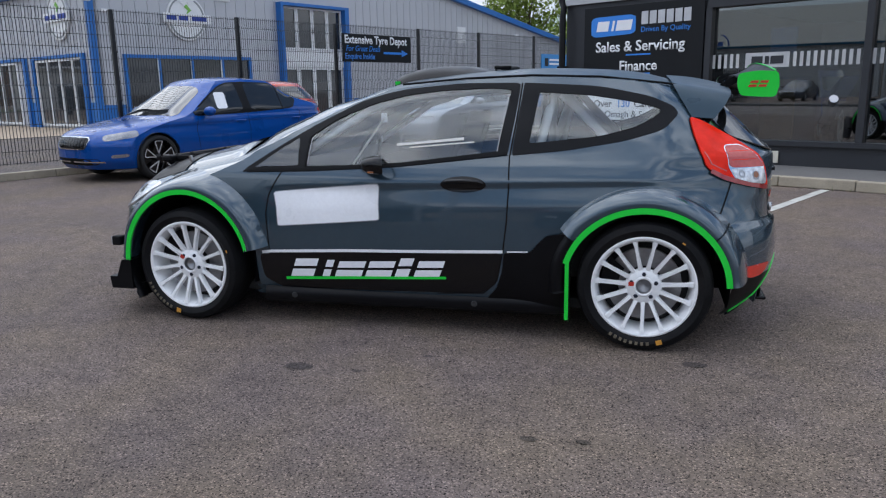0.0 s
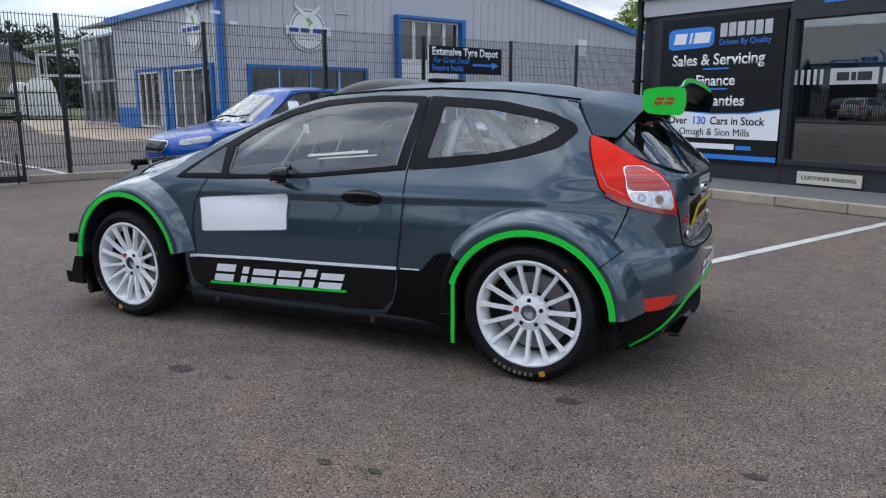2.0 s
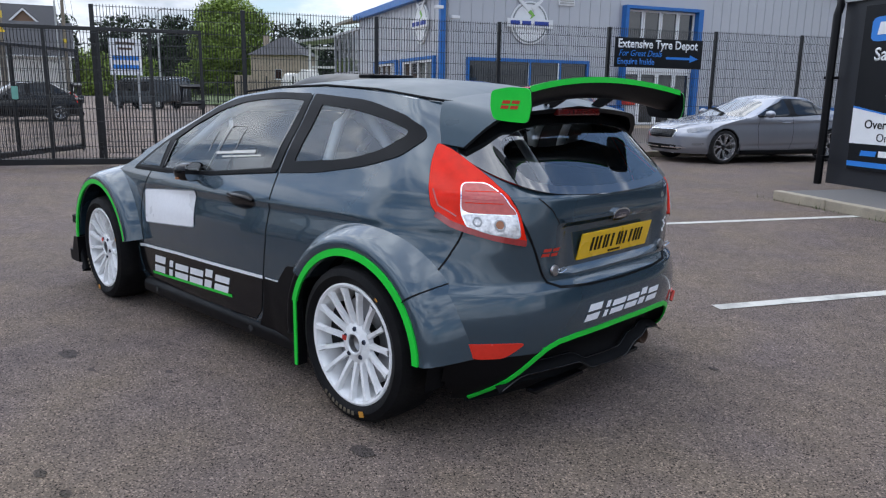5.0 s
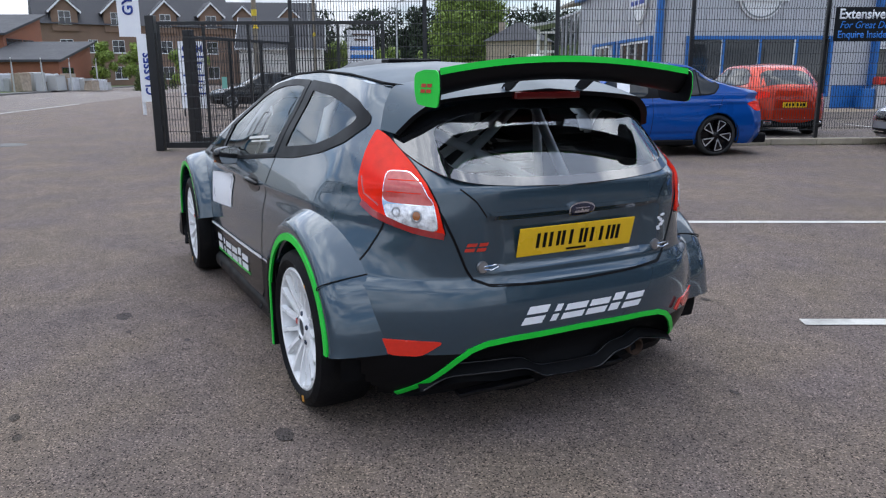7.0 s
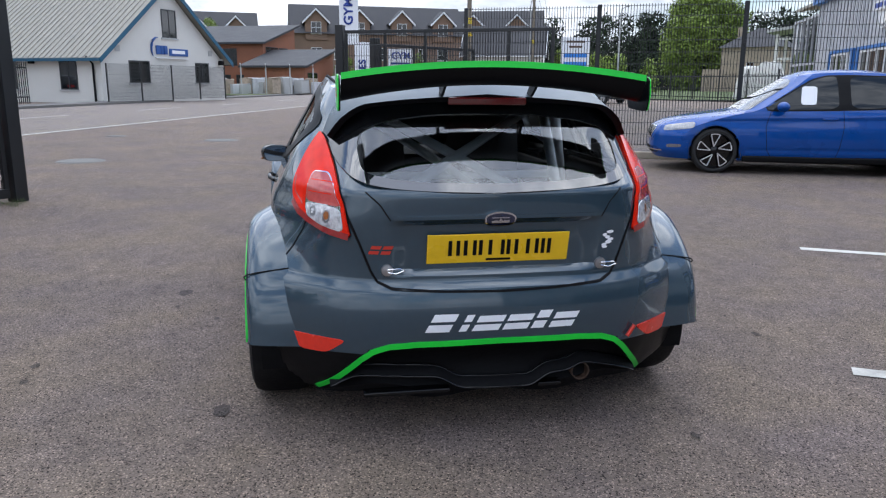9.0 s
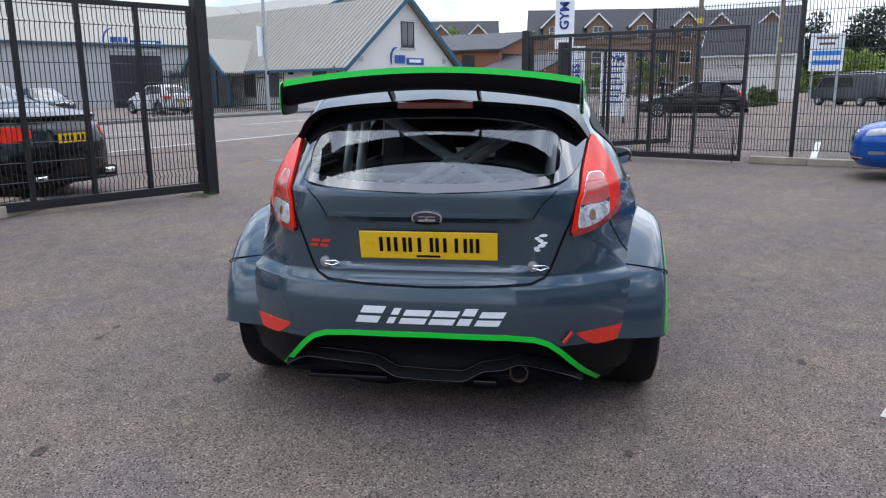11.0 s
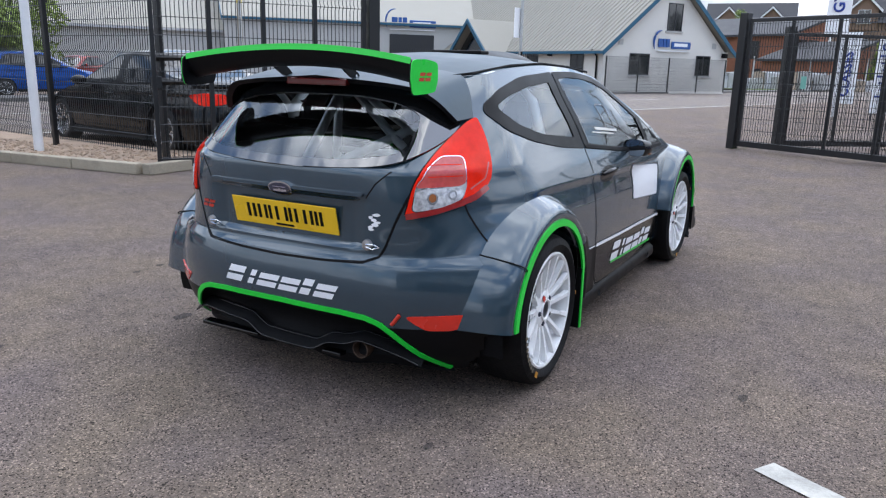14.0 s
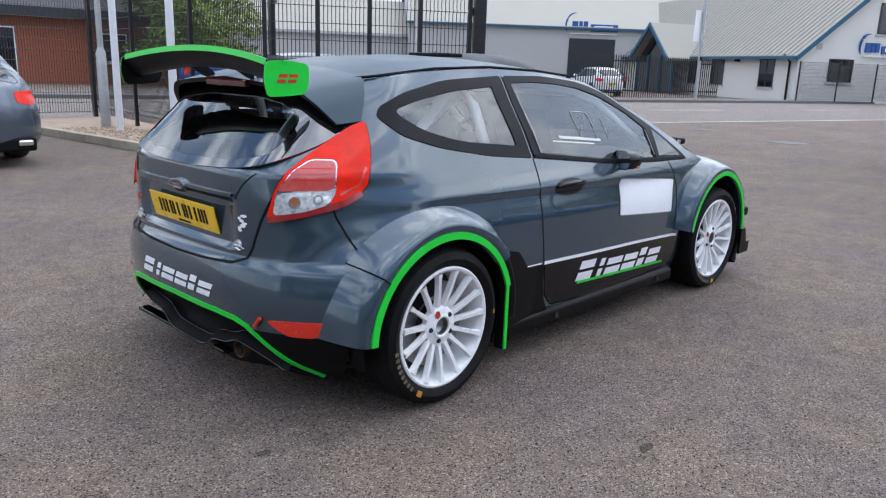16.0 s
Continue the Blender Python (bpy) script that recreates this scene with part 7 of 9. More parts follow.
part("downpipe", tube(bmesh.new(), [(-4.36, D0 - 0.14, 0.112), (-4.36, D0 - 0.14, 2.45), (-4.36, D0 - 0.10, 2.58), (-4.46, D0 - 0.02, 2.68), (-4.46, D0 - 0.02, 3.0)], 0.055, 12), BLACK_SATIN, shop, "black downpipe", 60)
for z in (0.5, 1.6):
    part("pipe_bracket", box(bmesh.new(), -4.36, D0 - 0.12, z, 0.15, 0.12, 0.04), BLACK_SATIN, shop)
# the sign board on its wall
bd = thing("sign_board", "black showroom sign board with white and blue writing", "sign", CR @ pose(-4.0, D0 - 0.005, 0.36))
bw = 2.1
part("board", box(bmesh.new(), bw / 2, 0.0, 1.09, bw, 0.03, 2.18, bevel=0.004), TYRE_BLACK, bd)
o = smooth_loop([(0.14, 1.70), (0.96, 1.73), (0.96, 2.03), (0.14, 2.02)], 40, 0.75)
flat_shape(o, bd, SIGN_BLUE, -0.016, "logo_tile", "blue logo tile")
for a, b in ((0.24, 0.46), (0.52, 0.56), (0.60, 0.88)):
    flat_shape([(a, 1.79), (b, 1.79), (b + 0.03, 1.95), (a + 0.03, 1.95)], bd, SIGN_WHITE, -0.021, "logo_shape")
for k in range(6):
    x = 1.06 + 0.143 * k
    flat_shape([(x, 1.86), (x + 0.115, 1.864), (x + 0.115, 2.06), (x, 2.056)], bd, mat("sign_silver", (0.5, 0.51, 0.53), 0.4) if "sign_silver" not in bpy.data.materials else bpy.data.materials["sign_silver"], -0.016, "name_block")
lettering("Driven By Quality", 0.115, bd, SIGN_BLUE, 1.05, 1.78, -0.016)
lettering("Sales & Servicing", 0.235, bd, SIGN_WHITE, 1.02, 1.53, -0.016, "CENTER", bold=0.004)
lettering("Finance", 0.225, bd, SIGN_WHITE, 1.02, 1.22, -0.016, "CENTER", bold=0.004)
lettering("Warranties", 0.225, bd, SIGN_WHITE, 1.02, 0.92, -0.016, "CENTER", bold=0.004)
for z in (1.39, 1.09):
    flat_shape([(0.80, z), (1.24, z), (1.24, z + 0.022), (0.80, z + 0.022)], bd, SIGN_BLUE, -0.016, "blue_dash")
flat_shape([(0.0, 0.36), (bw, 0.36), (bw, 0.80), (1.6, 0.73), (1.0, 0.72), (0.5, 0.76), (0.0, 0.84)], bd, SIGN_WHITE, -0.0165, "white_panel", "white panel")
flat_shape([(0.0, 0.84), (0.5, 0.76), (1.0, 0.72), (1.6, 0.73), (bw, 0.80), (bw, 0.815), (1.6, 0.75), (1.0, 0.74), (0.5, 0.78), (0.0, 0.865)], bd, SIGN_BLUE, -0.0185, "blue_edge")
lettering("Over", 0.165, bd, TYRE_BLACK, 0.22, 0.62, -0.021, bold=0.002)
lettering("130", 0.165, bd, SIGN_BLUE, 0.66, 0.62, -0.021, bold=0.004)
lettering("Cars in Stock", 0.165, bd, TYRE_BLACK, 0.98, 0.62, -0.021, bold=0.002)
lettering("Omagh & Sion Mills", 0.155, bd, TYRE_BLACK, 1.05, 0.45, -0.021, "CENTER")
flat_shape([(0.20, 0.20), (0.45, 0.20), (0.47, 0.27), (0.22, 0.27)], bd, SIGN_BLUE, -0.016, "web_bar")
flat_shape([(0.50, 0.20), (1.42, 0.20), (1.42, 0.28), (0.50, 0.28)], bd, SIGN_WHITE, -0.016, "web_bar")
flat_shape([(1.45, 0.20), (1.70, 0.20), (1.70, 0.26), (1.45, 0.26)], bd, SIGN_BLUE, -0.016, "web_bar")
flat_shape([(0.0, 0.05), (bw, 0.05), (bw, 0.12), (0.0, 0.12)], bd, SIGN_BLUE, -0.016, "blue_stripe")
hd = thing("window_header_sign", "web address bars over the showroom window", "sign", CR @ pose(-1.5, D0 - 0.032, 2.5))
for a, b, mt in ((0.1, 0.5, SIGN_BLUE), (0.56, 1.9, SIGN_WHITE), (1.95, 2.3, SIGN_BLUE)):
    part("address_bar", box(bmesh.new(), (a + b) / 2, 0, 0.12, b - a, 0.006, 0.13), mt, hd)
cp = thing("parking_sign", "cream customer parking sign on the showroom plinth", "sign", CR @ pose(-1.57, D0 - 0.0, 0.145))
part("board", box(bmesh.new(), 0.44, 0, 0.085, 0.88, 0.03, 0.17, bevel=0.004), mat("cream_board", (0.62, 0.58, 0.48), 0.5, vary=0.04), cp)
lettering("CUSTOMER PARKING", 0.078, cp, TYRE_BLACK, 0.44, 0.085, -0.016, "CENTER")
# things inside
desk = thing("reception_desk", "light timber reception desk in the showroom", "desk", CR @ pose(-1.15, D0 + 1.1, 0.33))
part("front", box(bmesh.new(), 0, 0, 0.5, 0.5, 0.06, 1.0), mat("pale_timber", (0.42, 0.25, 0.11), 0.5, vary=0.15, scale=3), desk)
part("top", box(bmesh.new(), 0.1, 0.3, 1.02, 0.8, 0.7, 0.04), DARK_STEEL, desk)


def motorbike(m):
    b = thing("motorbike", "blue and white sports motorbike inside the showroom", "motorbike", m)
    BIKE = mat("bike_blue", (0.01, 0.10, 0.42), 0.2, vary=0.1, coat=1.0)
    for x in (-0.70, 0.70):
        ring = [(x + 0.29 * math.cos(q), 0, 0.32 + 0.29 * math.sin(q)) for q in [2 * math.pi * k / 32 for k in range(33)]]
        w = part("wheel", tube(bmesh.new(), ring, 0.055, 10, False), RUBBER, b, "", 60)
        part("rim", tube(bmesh.new(), [(x + 0.22 * math.cos(q), 0, 0.32 + 0.22 * math.sin(q)) for q in [2 * math.pi * k / 32 for k in range(33)]], 0.025, 8, False), WHEEL_WHITE, w, "", 60)
        for k in range(5):
            q = 2 * math.pi * k / 5
            part("spoke", tube(bmesh.new(), [(x, 0, 0.32), (x + 0.22 * math.cos(q), 0, 0.32 + 0.22 * math.sin(q))], 0.016, 6), WHEEL_WHITE, w)
    part("fairing", prism(bmesh.new(), [(-0.85, 0.80), (-0.60, 1.10), (-0.45, 1.12), (-0.15, 0.90), (0.1, 0.45), (-0.3, 0.32), (-0.55, 0.45), (-0.62, 0.72)], -0.17, 0.17), BIKE, b, "blue fairing")
    part("tank", prism(bmesh.new(), [(-0.30, 0.86), (-0.2, 1.02), (0.05, 1.02), (0.22, 0.82)], -0.14, 0.14), WHEEL_WHITE, b, "white tank")
    part("seat_unit", prism(bmesh.new(), [(0.20, 0.82), (0.75, 1.0), (0.95, 1.02), (0.62, 0.84), (0.25, 0.70)], -0.1, 0.1), BIKE, b)
    part("engine", box(bmesh.new(), 0.0, 0, 0.5, 0.5, 0.3, 0.34, bevel=0.04), STEEL, b)
    part("fork", tube(bmesh.new(), [(-0.70, 0.1, 0.32), (-0.50, 0.1, 1.0)], 0.025, 8), STEEL, b)
    part("screen", prism(bmesh.new(), [(-0.60, 1.10), (-0.42, 1.30), (-0.38, 1.28), (-0.45, 1.12)], -0.12, 0.12), GLASS_DARK, b)
    part("exhaust", tube(bmesh.new(), [(0.1, -0.16, 0.3), (0.5, -0.2, 0.45), (0.95, -0.2, 0.72)], [0.03, 0.05, 0.06], 10), STEEL, b, "", 60)
    return b


motorbike(CR @ pose(-0.30, D0 + 0.98, 0.33, 0, 0, -62))

# ---- the motor factor's house across the road ----
ml = gable_house("motor_factor_shop", "cream rendered shop with a pale tin roof and teal trim", pose(-41.2, -12.1, 0, 0, 0, 59) @ pose(-26, 0, 0), 26, 11.0, 2.75, 7.1, RENDER_WHITE, ROOF_TIN, TEAL, over=0.45, ribs=0.42)
for x in (22.9, 18.2, 15.6):
    window(ml, x, 0.75, 1.3, 1.75, None, (2, 1), WIN_FRAME_D, WIN_DARK)
gm = pose(26.0, 0, 0, 0, 0, 90)
for x, z, w, h in ((2.1, 1.15, 1.7, 1.3), (8.0, 1.15, 1.35, 1.3), (5.1, 3.9, 1.3, 1.7)):
    window(ml, x, z, w, h, gm, (2, 1), WIN_FRAME_D, WIN_DARK)
FACTOR_BLUE = mat("factor_blue", (0.015, 0.08, 0.30), 0.4)


def factor_sign(parent, m, k=1.0):
    s = new("shop_name_sign")
    s.parent = parent
    s.matrix_local = m
    bm = box(bmesh.new(), 2.55 * k, -0.05, 0.28 * k, 1.9 * k, 0.06, 0.48 * k, bevel=0.03)
    part("sign_panel", bm, FACTOR_BLUE, s, "blue panel")
    part("panel_bar", box(bmesh.new(), 2.5 * k, -0.09, 0.30 * k, 1.3 * k, 0.01, 0.22 * k), SIGN_WHITE, s)
    for a, b in ((0.35, 0.75), (0.82, 1.05), (1.12, 1.42)):
        part("letter_block", box(bmesh.new(), (a + b) / 2 * k, -0.05, 0.40 * k, (b - a) * k, 0.06, 0.56 * k), FACTOR_BLUE, s)
    arc = [((0.55 - 0.62 * math.cos(q)) * k, -0.05, (0.42 + 0.78 * math.sin(q)) * k) for q in [radians(-35 + 11 * j) for j in range(13)]]
    part("swoosh", tube(bmesh.new(), arc, [0.02 + 0.06 * math.sin(math.pi * j / 12) for j in range(13)], 6), FACTOR_BLUE, s, "blue swoosh", 60)
    part("light_strip", box(bmesh.new(), 1.8 * k, -0.12, -0.12 * k, 3.2 * k, 0.1, 0.06), WIN_FRAME_W, s)


factor_sign(ml, gm @ pose(4.1, 0, 2.78), 0.92)
porch = new("porch_gable")
porch.parent = ml
porch.location = (11.2, 0, 0)
for s in (0, 1):
    bm = bmesh.new()
    q = [(0, 2.2), (2.6, 4.6), (2.6, 4.75), (-0.1, 2.35)]
    q = [(5.2 - x, z) for x, z in q] if s else q
    prism(bm, q, -2.2, 4.5)
    part("porch_roof", bm, ROOF_TIN, porch)
    bm = bmesh.new()
    q = [(0, 2.05), (2.6, 4.45), (2.6, 4.78), (-0.2, 2.2)]
    q = [(5.2 - x, z) for x, z in q] if s else q
    prism(bm, q, -2.3, -2.2)
    part("porch_bargeboard", bm, TEAL, porch)
part("porch_front", prism(bmesh.new(), [(0.3, 0.0), (4.9, 0.0), (4.9, 2.3), (2.6, 4.4), (0.3, 2.3)], -1.6, -1.5), WIN_DARK, porch)
for x in (0.3, 1.8, 3.4, 4.9):
    part("porch_post", box(bmesh.new(), x, -1.65, 1.3, 0.14, 0.1, 2.6), TEAL, porch)
part("wall_lamp", box(bmesh.new(), 20.9, -0.15, 2.35, 0.3, 0.25, 0.3, bevel=0.04), BLACK_SATIN, ml)
part("downpipe", tube(bmesh.new(), [(25.4, -0.45, 2.6), (25.5, -0.1, 2.2), (25.5, -0.1, 0.0)], 0.06, 8), BLACK_SATIN, ml, "", 60)
for x, z in ((1.3, 3.1), (9.6, 3.1)):
    part("wall_vent", box(bmesh.new(), 26.02, x, z, 0.04, 0.35, 0.35), RENDER_GREY, ml)
part("flood_lamp", box(bmesh.new(), 26.2, 10.5, 2.5, 0.3, 0.3, 0.3, bevel=0.04), BLACK_SATIN, ml)
# a sign post on the far footway
post = thing("sign_post", "grey steel post carrying the back of a white sign", "sign post", RR @ pose(27.8, 23.3, 0.12))
part("column", tube(bmesh.new(), [(0, 0, 0), (0, 0, 6.5)], 0.085, 12), GALV, post, "", 60)
part("sign_panel", box(bmesh.new(), -0.12, 0.1, 3.55, 0.72, 0.03, 1.5, bevel=0.01), SIGN_WHITE, post, "white panel")
part("label_band", box(bmesh.new(), 0, -0.088, 2.0, 0.14, 0.01, 0.2), BLACK_SATIN, post)
# palisade railings before it
rail = thing("railings", "black upright railings before the shop", "railings", RR @ pose(20.5, ROAD_Y + 12.55, 0.12))
for z in (0.35, 1.75):
    part("rail", box(bmesh.new(), 4.8, 0, z, 9.6, 0.04, 0.06), FENCE_BLACK, rail)
pal = bmesh.new()
prism(pal, [(-0.03, 0.02), (0.03, 0.02), (0.03, 1.95), (0, 2.05), (-0.03, 1.95)], -0.035, -0.02)
first = part("pale", pal, FENCE_BLACK, rail)
for k in range(1, 65):
    o = new("pale", first.data)
    o.parent = rail
    o.location = (0.15 * k, 0, 0)
mesh_fence(pose(-40.2, -11.6, 0.12, 0, 0, 59 + 90), [0.0, 2.6, 5.2, 7.8, 10.4], 0.0, [2.1] * 5, "low black mesh fence before the gable wall")
# the large store behind
store = gable_house("parts_store", "large grey rendered store with a pale tin roof", pose(-60.5, -25.0, 0, 0, 0, 59) @ pose(-34, 0, 0), 34, 24.0, 6.0, 10.6, RENDER_GREY, ROOF_TIN, TEAL, over=0.3)
low = gable_house("workshop_wing", "grey rendered workshop with a pale tin roof and roller door", pose(-38.0, -40.0, 0, 0, 0, 138), 27, 20.0, 4.6, 8.6, RENDER_GREY, ROOF_TIN, TEAL, over=0.2)
for x, w in ((12.6, 3.7),):
    part("roller_door", box(bmesh.new(), x + w / 2, -0.03, 1.9, w, 0.08, 3.8), DOOR_DARK, low, "dark roller door")
factor_sign(low, pose(12.35, 0, 4.3), 1.17)
shed = gable_house("long_shed", "long low grey shed with a pale roof", pose(-6.0, -60.0, 0, 0, 0, 150), 40, 16.0, 3.6, 6.6, RENDER_GREY, ROOF_TIN, CLAD, over=0.2)

# ---- brick buildings across the road ----
bb = thing("brown_brick_offices", "orange-brown brick offices with sloping dark tiled roofs", "building", pose(-89.4, -18.2, 0, 0, 0, 65))


def lean_block(x0, x1, y0, y1, low, high, over):
    """A block under one roof plane that rises away from its front."""
    along = Matrix.Translation((x1, 0, 0)) @ pose(0, 0, 0, 0, 0, 90)
    part("wall", prism(bmesh.new(), [(y0, 0), (y0, low), (y1, high), (y1, 0)], 0, x1 - x0, along), BRICK_ORANGE, bb)
    k = (high - low) / (y1 - y0)
    part("roof", prism(bmesh.new(), [(y0 - over, low - over * k + 0.03), (y0 - over, low - over * k + 0.25), (y1 + over, high + over * k + 0.25), (y1 + over, high + over * k + 0.03)], -over, x1 - x0 + over, along), ROOF_SLATE, bb)


lean_block(-4.0, 14.0, 0.0, 8.0, 5.45, 7.6, 0.5)
lean_block(14.4, 21.5, -5.2, 2.0, 2.75, 4.5, 0.4)
for x, z, w, h in ((9.0, 3.0, 1.7, 1.9), (4.5, 3.0, 1.7, 1.9), (10.5, 0.6, 1.6, 1.4), (8.2, 0.6, 1.6, 1.4), (5.0, 0.6, 1.6, 1.4)):
    window(bb, x, z, w, h, None, (2, 1), WIN_FRAME_D, WIN_DARK, False)
window(bb, 0.6, 3.2, 3.0, 1.9, pose(14.0, 0, 0, 0, 0, 90), (3, 2), WIN_FRAME_D, WIN_DARK, False)
window(bb, 3.8, 4.4, 2.2, 0.7, pose(14.0, 0, 0, 0, 0, 90), (2, 1), WIN_FRAME_D, WIN_DARK, False)
window(bb, 0.5, 0.9, 2.4, 1.3, pose(21.5, -5.2, 0, 0, 0, 90), (2, 1), WIN_FRAME_D, WIN_DARK, False)


def flats(m, length, label):
    b = thing("apartment_block", label, "building", m, "apartment blocks")
    part("wall", box(bmesh.new(), length / 2, 5, 4.2, length, 10, 8.4), BRICK_BUFF, b)
    bm = bmesh.new()
    prism(bm, [(-0.5, 8.3), (10.5, 8.3), (5, 12.9)], 0, length + 1.0, Matrix.Translation((length + 0.5, 0, 0)) @ pose(0, 0, 0, 0, 0, 90))
    part("roof", bm, ROOF_SLATE, b, "dark tiled roof")
    n = int(length // 6.5)
    for k in range(n):
        x = (k + 0.5) * length / n
        d = new("dormer")
        d.parent = b
        d.location = (x, 0, 0)
        part("dormer_front", prism(bmesh.new(), [(-1.6, 7.4), (1.6, 7.4), (1.6, 10.0), (0, 11.6), (-1.6, 10.0)], -0.25, 3.0), BRICK_BUFF, d)
        for s in (-1, 1):
            part("dormer_roof", prism(bmesh.new(), [(s * 2.0, 9.75), (0, 11.75), (0, 12.05), (s * 2.1, 9.95)], -0.55, 3.2), ROOF_SLATE, d)
            part("dormer_barge", prism(bmesh.new(), [(s * 2.0, 9.65), (0, 11.65), (0, 11.95), (s * 2.1, 9.9)], -0.65, -0.55), WIN_FRAME_W, d)
        window(d, -0.75, 8.3, 1.5, 1.7, pose(0, -0.26, 0), (2, 2))
        for z in (1.0, 4.6):
            window(b, x - 0.8, z, 1.6, 1.7, None, (2, 2))
            if k + 1 < n:
                window(b, x + length / n / 2 - 0.6, z, 1.2, 1.7, None, (2, 2))
    return b


flats(pose(-112.0, -2.5, 0, 0, 0, 94), 26, "brown brick apartment block with dark roof and white dormers")
flats(pose(-118.0, 22.5, 0, 0, 0, 70), 14, "smaller brown brick apartment block with white dormers")
flats(pose(-128.0, -22.0, 0, 0, 0, 96), 13, "distant brown apartment block with dormers")
gable_house("white_gable_house", "white gabled house with a slate roof", pose(-72.0, 15.0, 0, 0, 0, 70), 8, 7, 4.2, 7.0, RENDER_WHITE, ROOF_SLATE, WIN_FRAME_W)
sh = thing("stone_house", "pale stone house with a hipped slate roof beyond the field", "building", pose(-114.8, 68.3, 0, 0, 0, 36))
part("wall", box(bmesh.new(), 4.6, 4.5, 3.7, 9.2, 9.0, 7.4), STONE, sh)
bm = bmesh.new()
v = [bm.verts.new(c) for c in ((-0.5, -0.5, 7.3), (9.7, -0.5, 7.3), (9.7, 9.5, 7.3), (-0.5, 9.5, 7.3), (4.0, 4.5, 10.6), (5.2, 4.5, 10.6))]
for f in ((0, 1, 5, 4), (1, 2, 5), (2, 3, 4, 5), (3, 0, 4), (0, 3, 2, 1)):
    bm.faces.new([v[i] for i in f])
part("roof", bm, ROOF_SLATE, sh)
part("chimney", box(bmesh.new(), 1.2, 4.5, 9.6, 0.9, 0.7, 2.4), STONE, sh)
window(sh, 4.4, 3.2, 1.2, 1.7, None, (2, 1), WIN_FRAME_W, WIN_DARK)
part("side_wall", box(bmesh.new(), -1.6, 2.5, 1.9, 3.2, 5.0, 3.8), STONE, sh)
fr = thing("steel_frame_shelter", "pale steel shelter frame beside the unit", "shelter", pose(-59.5, 41.4, 0, 0, 0, 45))
for x in (0.3, 4.3):
    for y in (0, 4):
        part("leg", box(bmesh.new(), x, y, 2.9, 0.26, 0.26, 5.8), RENDER_WHITE, fr)
for z in (3.6, 5.4):
    part("rail", box(bmesh.new(), 2.3, 0, z, 4.2, 0.18, 0.22), RENDER_WHITE, fr)
part("canopy", prism(bmesh.new(), [(-0.6, 5.9), (6.4, 6.9), (6.4, 7.15), (-0.6, 6.15)], -0.6, 4.8), RENDER_GREY, fr)
st = thing("covered_stack", "stack of goods under a pale sheet", "stack", pose(-53.7, 36.7, 0.0, 0, 0, 35) @ Matrix.Diagonal((1.7, 1.5, 1.35, 1)))
bm = bmesh.new()
rs = random.Random(77)
lump = [[rs.uniform(-0.12, 0.12) for _ in range(13)] for _ in range(13)]
grid(bm, lambda i, j: (-1.1 + 2.2 * i / 12, -0.8 + 1.6 * j / 12, max(0.0, (2.0 if 0 < i < 12 and 0 < j < 12 else 0.15) + (0.25 if i > 6 else 0.0) * (0 < i < 12) * (0 < j < 12) - 0.5 * (i in (1, 11)) - 0.4 * (j in (1, 11)) + lump[i][j])), 12, 12)
part("sheet", bm, RENDER_WHITE, st, "creased white sheet", 30)
# red brick buildings left of the road
rb = thing("red_brick_bungalow", "red brick bungalow with a hipped slate roof", "building", pose(-4.2, -33.8, 0, 0, 0, 172))
part("wall", box(bmesh.new(), 6.0, 4, 1.65, 12, 8, 3.3), BRICK_RED, rb)
bm = bmesh.new()
v = [bm.verts.new(c) for c in ((-0.6, -0.6, 3.2), (12.6, -0.6, 3.2), (12.6, 8.6, 3.2), (-0.6, 8.6, 3.2), (4.0, 4, 5.4), (8.0, 4, 5.4))]
for f in ((0, 1, 5, 4), (1, 2, 5), (2, 3, 4, 5), (3, 0, 4), (0, 3, 2, 1)):
    bm.faces.new([v[i] for i in f])
part("roof", bm, ROOF_SLATE, rb)
part("fascia", box(bmesh.new(), 6.0, -0.62, 3.05, 13.2, 0.06, 0.4), DARK_STEEL, rb)
window(rb, 7.2, 1.0, 1.3, 1.3, None, (2, 1), WIN_FRAME_W, WIN_DARK)
window(rb, 2.2, 0.1, 1.7, 2.3, None, (2, 1), WIN_FRAME_W, WIN_DARK, False)
part("front_wing", box(bmesh.new(), -2.4, 3.0, 1.5, 4.8, 6.0, 3.0), BRICK_RED, rb)
tb = thing("red_brick_terrace", "tall red brick building behind trees", "building", pose(3.0, -48.0, 0, 0, 0, 176))
part("wall", box(bmesh.new(), 8, 4, 4.5, 16, 8, 9), BRICK_RED, tb)
for x in (1.5, 5.0, 8.5, 12.0):
    window(tb, x, 5.2, 1.2, 1.7, None, (2, 2))
solo("brick_wall", box(bmesh.new(), 3.0, 0, 0.55, 12.0, 0.3, 1.1, m=pose(6.0, -26.5, 0, 0, 0, 170)), BRICK_RED, "low red brick boundary wall beside the road", "wall")
gates = thing("dark_yard_doors", "tall dark timber doors beside the bungalow", "gate", pose(1.6, -28.0, 0, 0, 0, 168))
for k in range(2):
    part("door_leaf", box(bmesh.new(), -0.75 + 1.5 * k, 0, 1.5, 1.45, 0.08, 2.9), DARK_STEEL, gates)

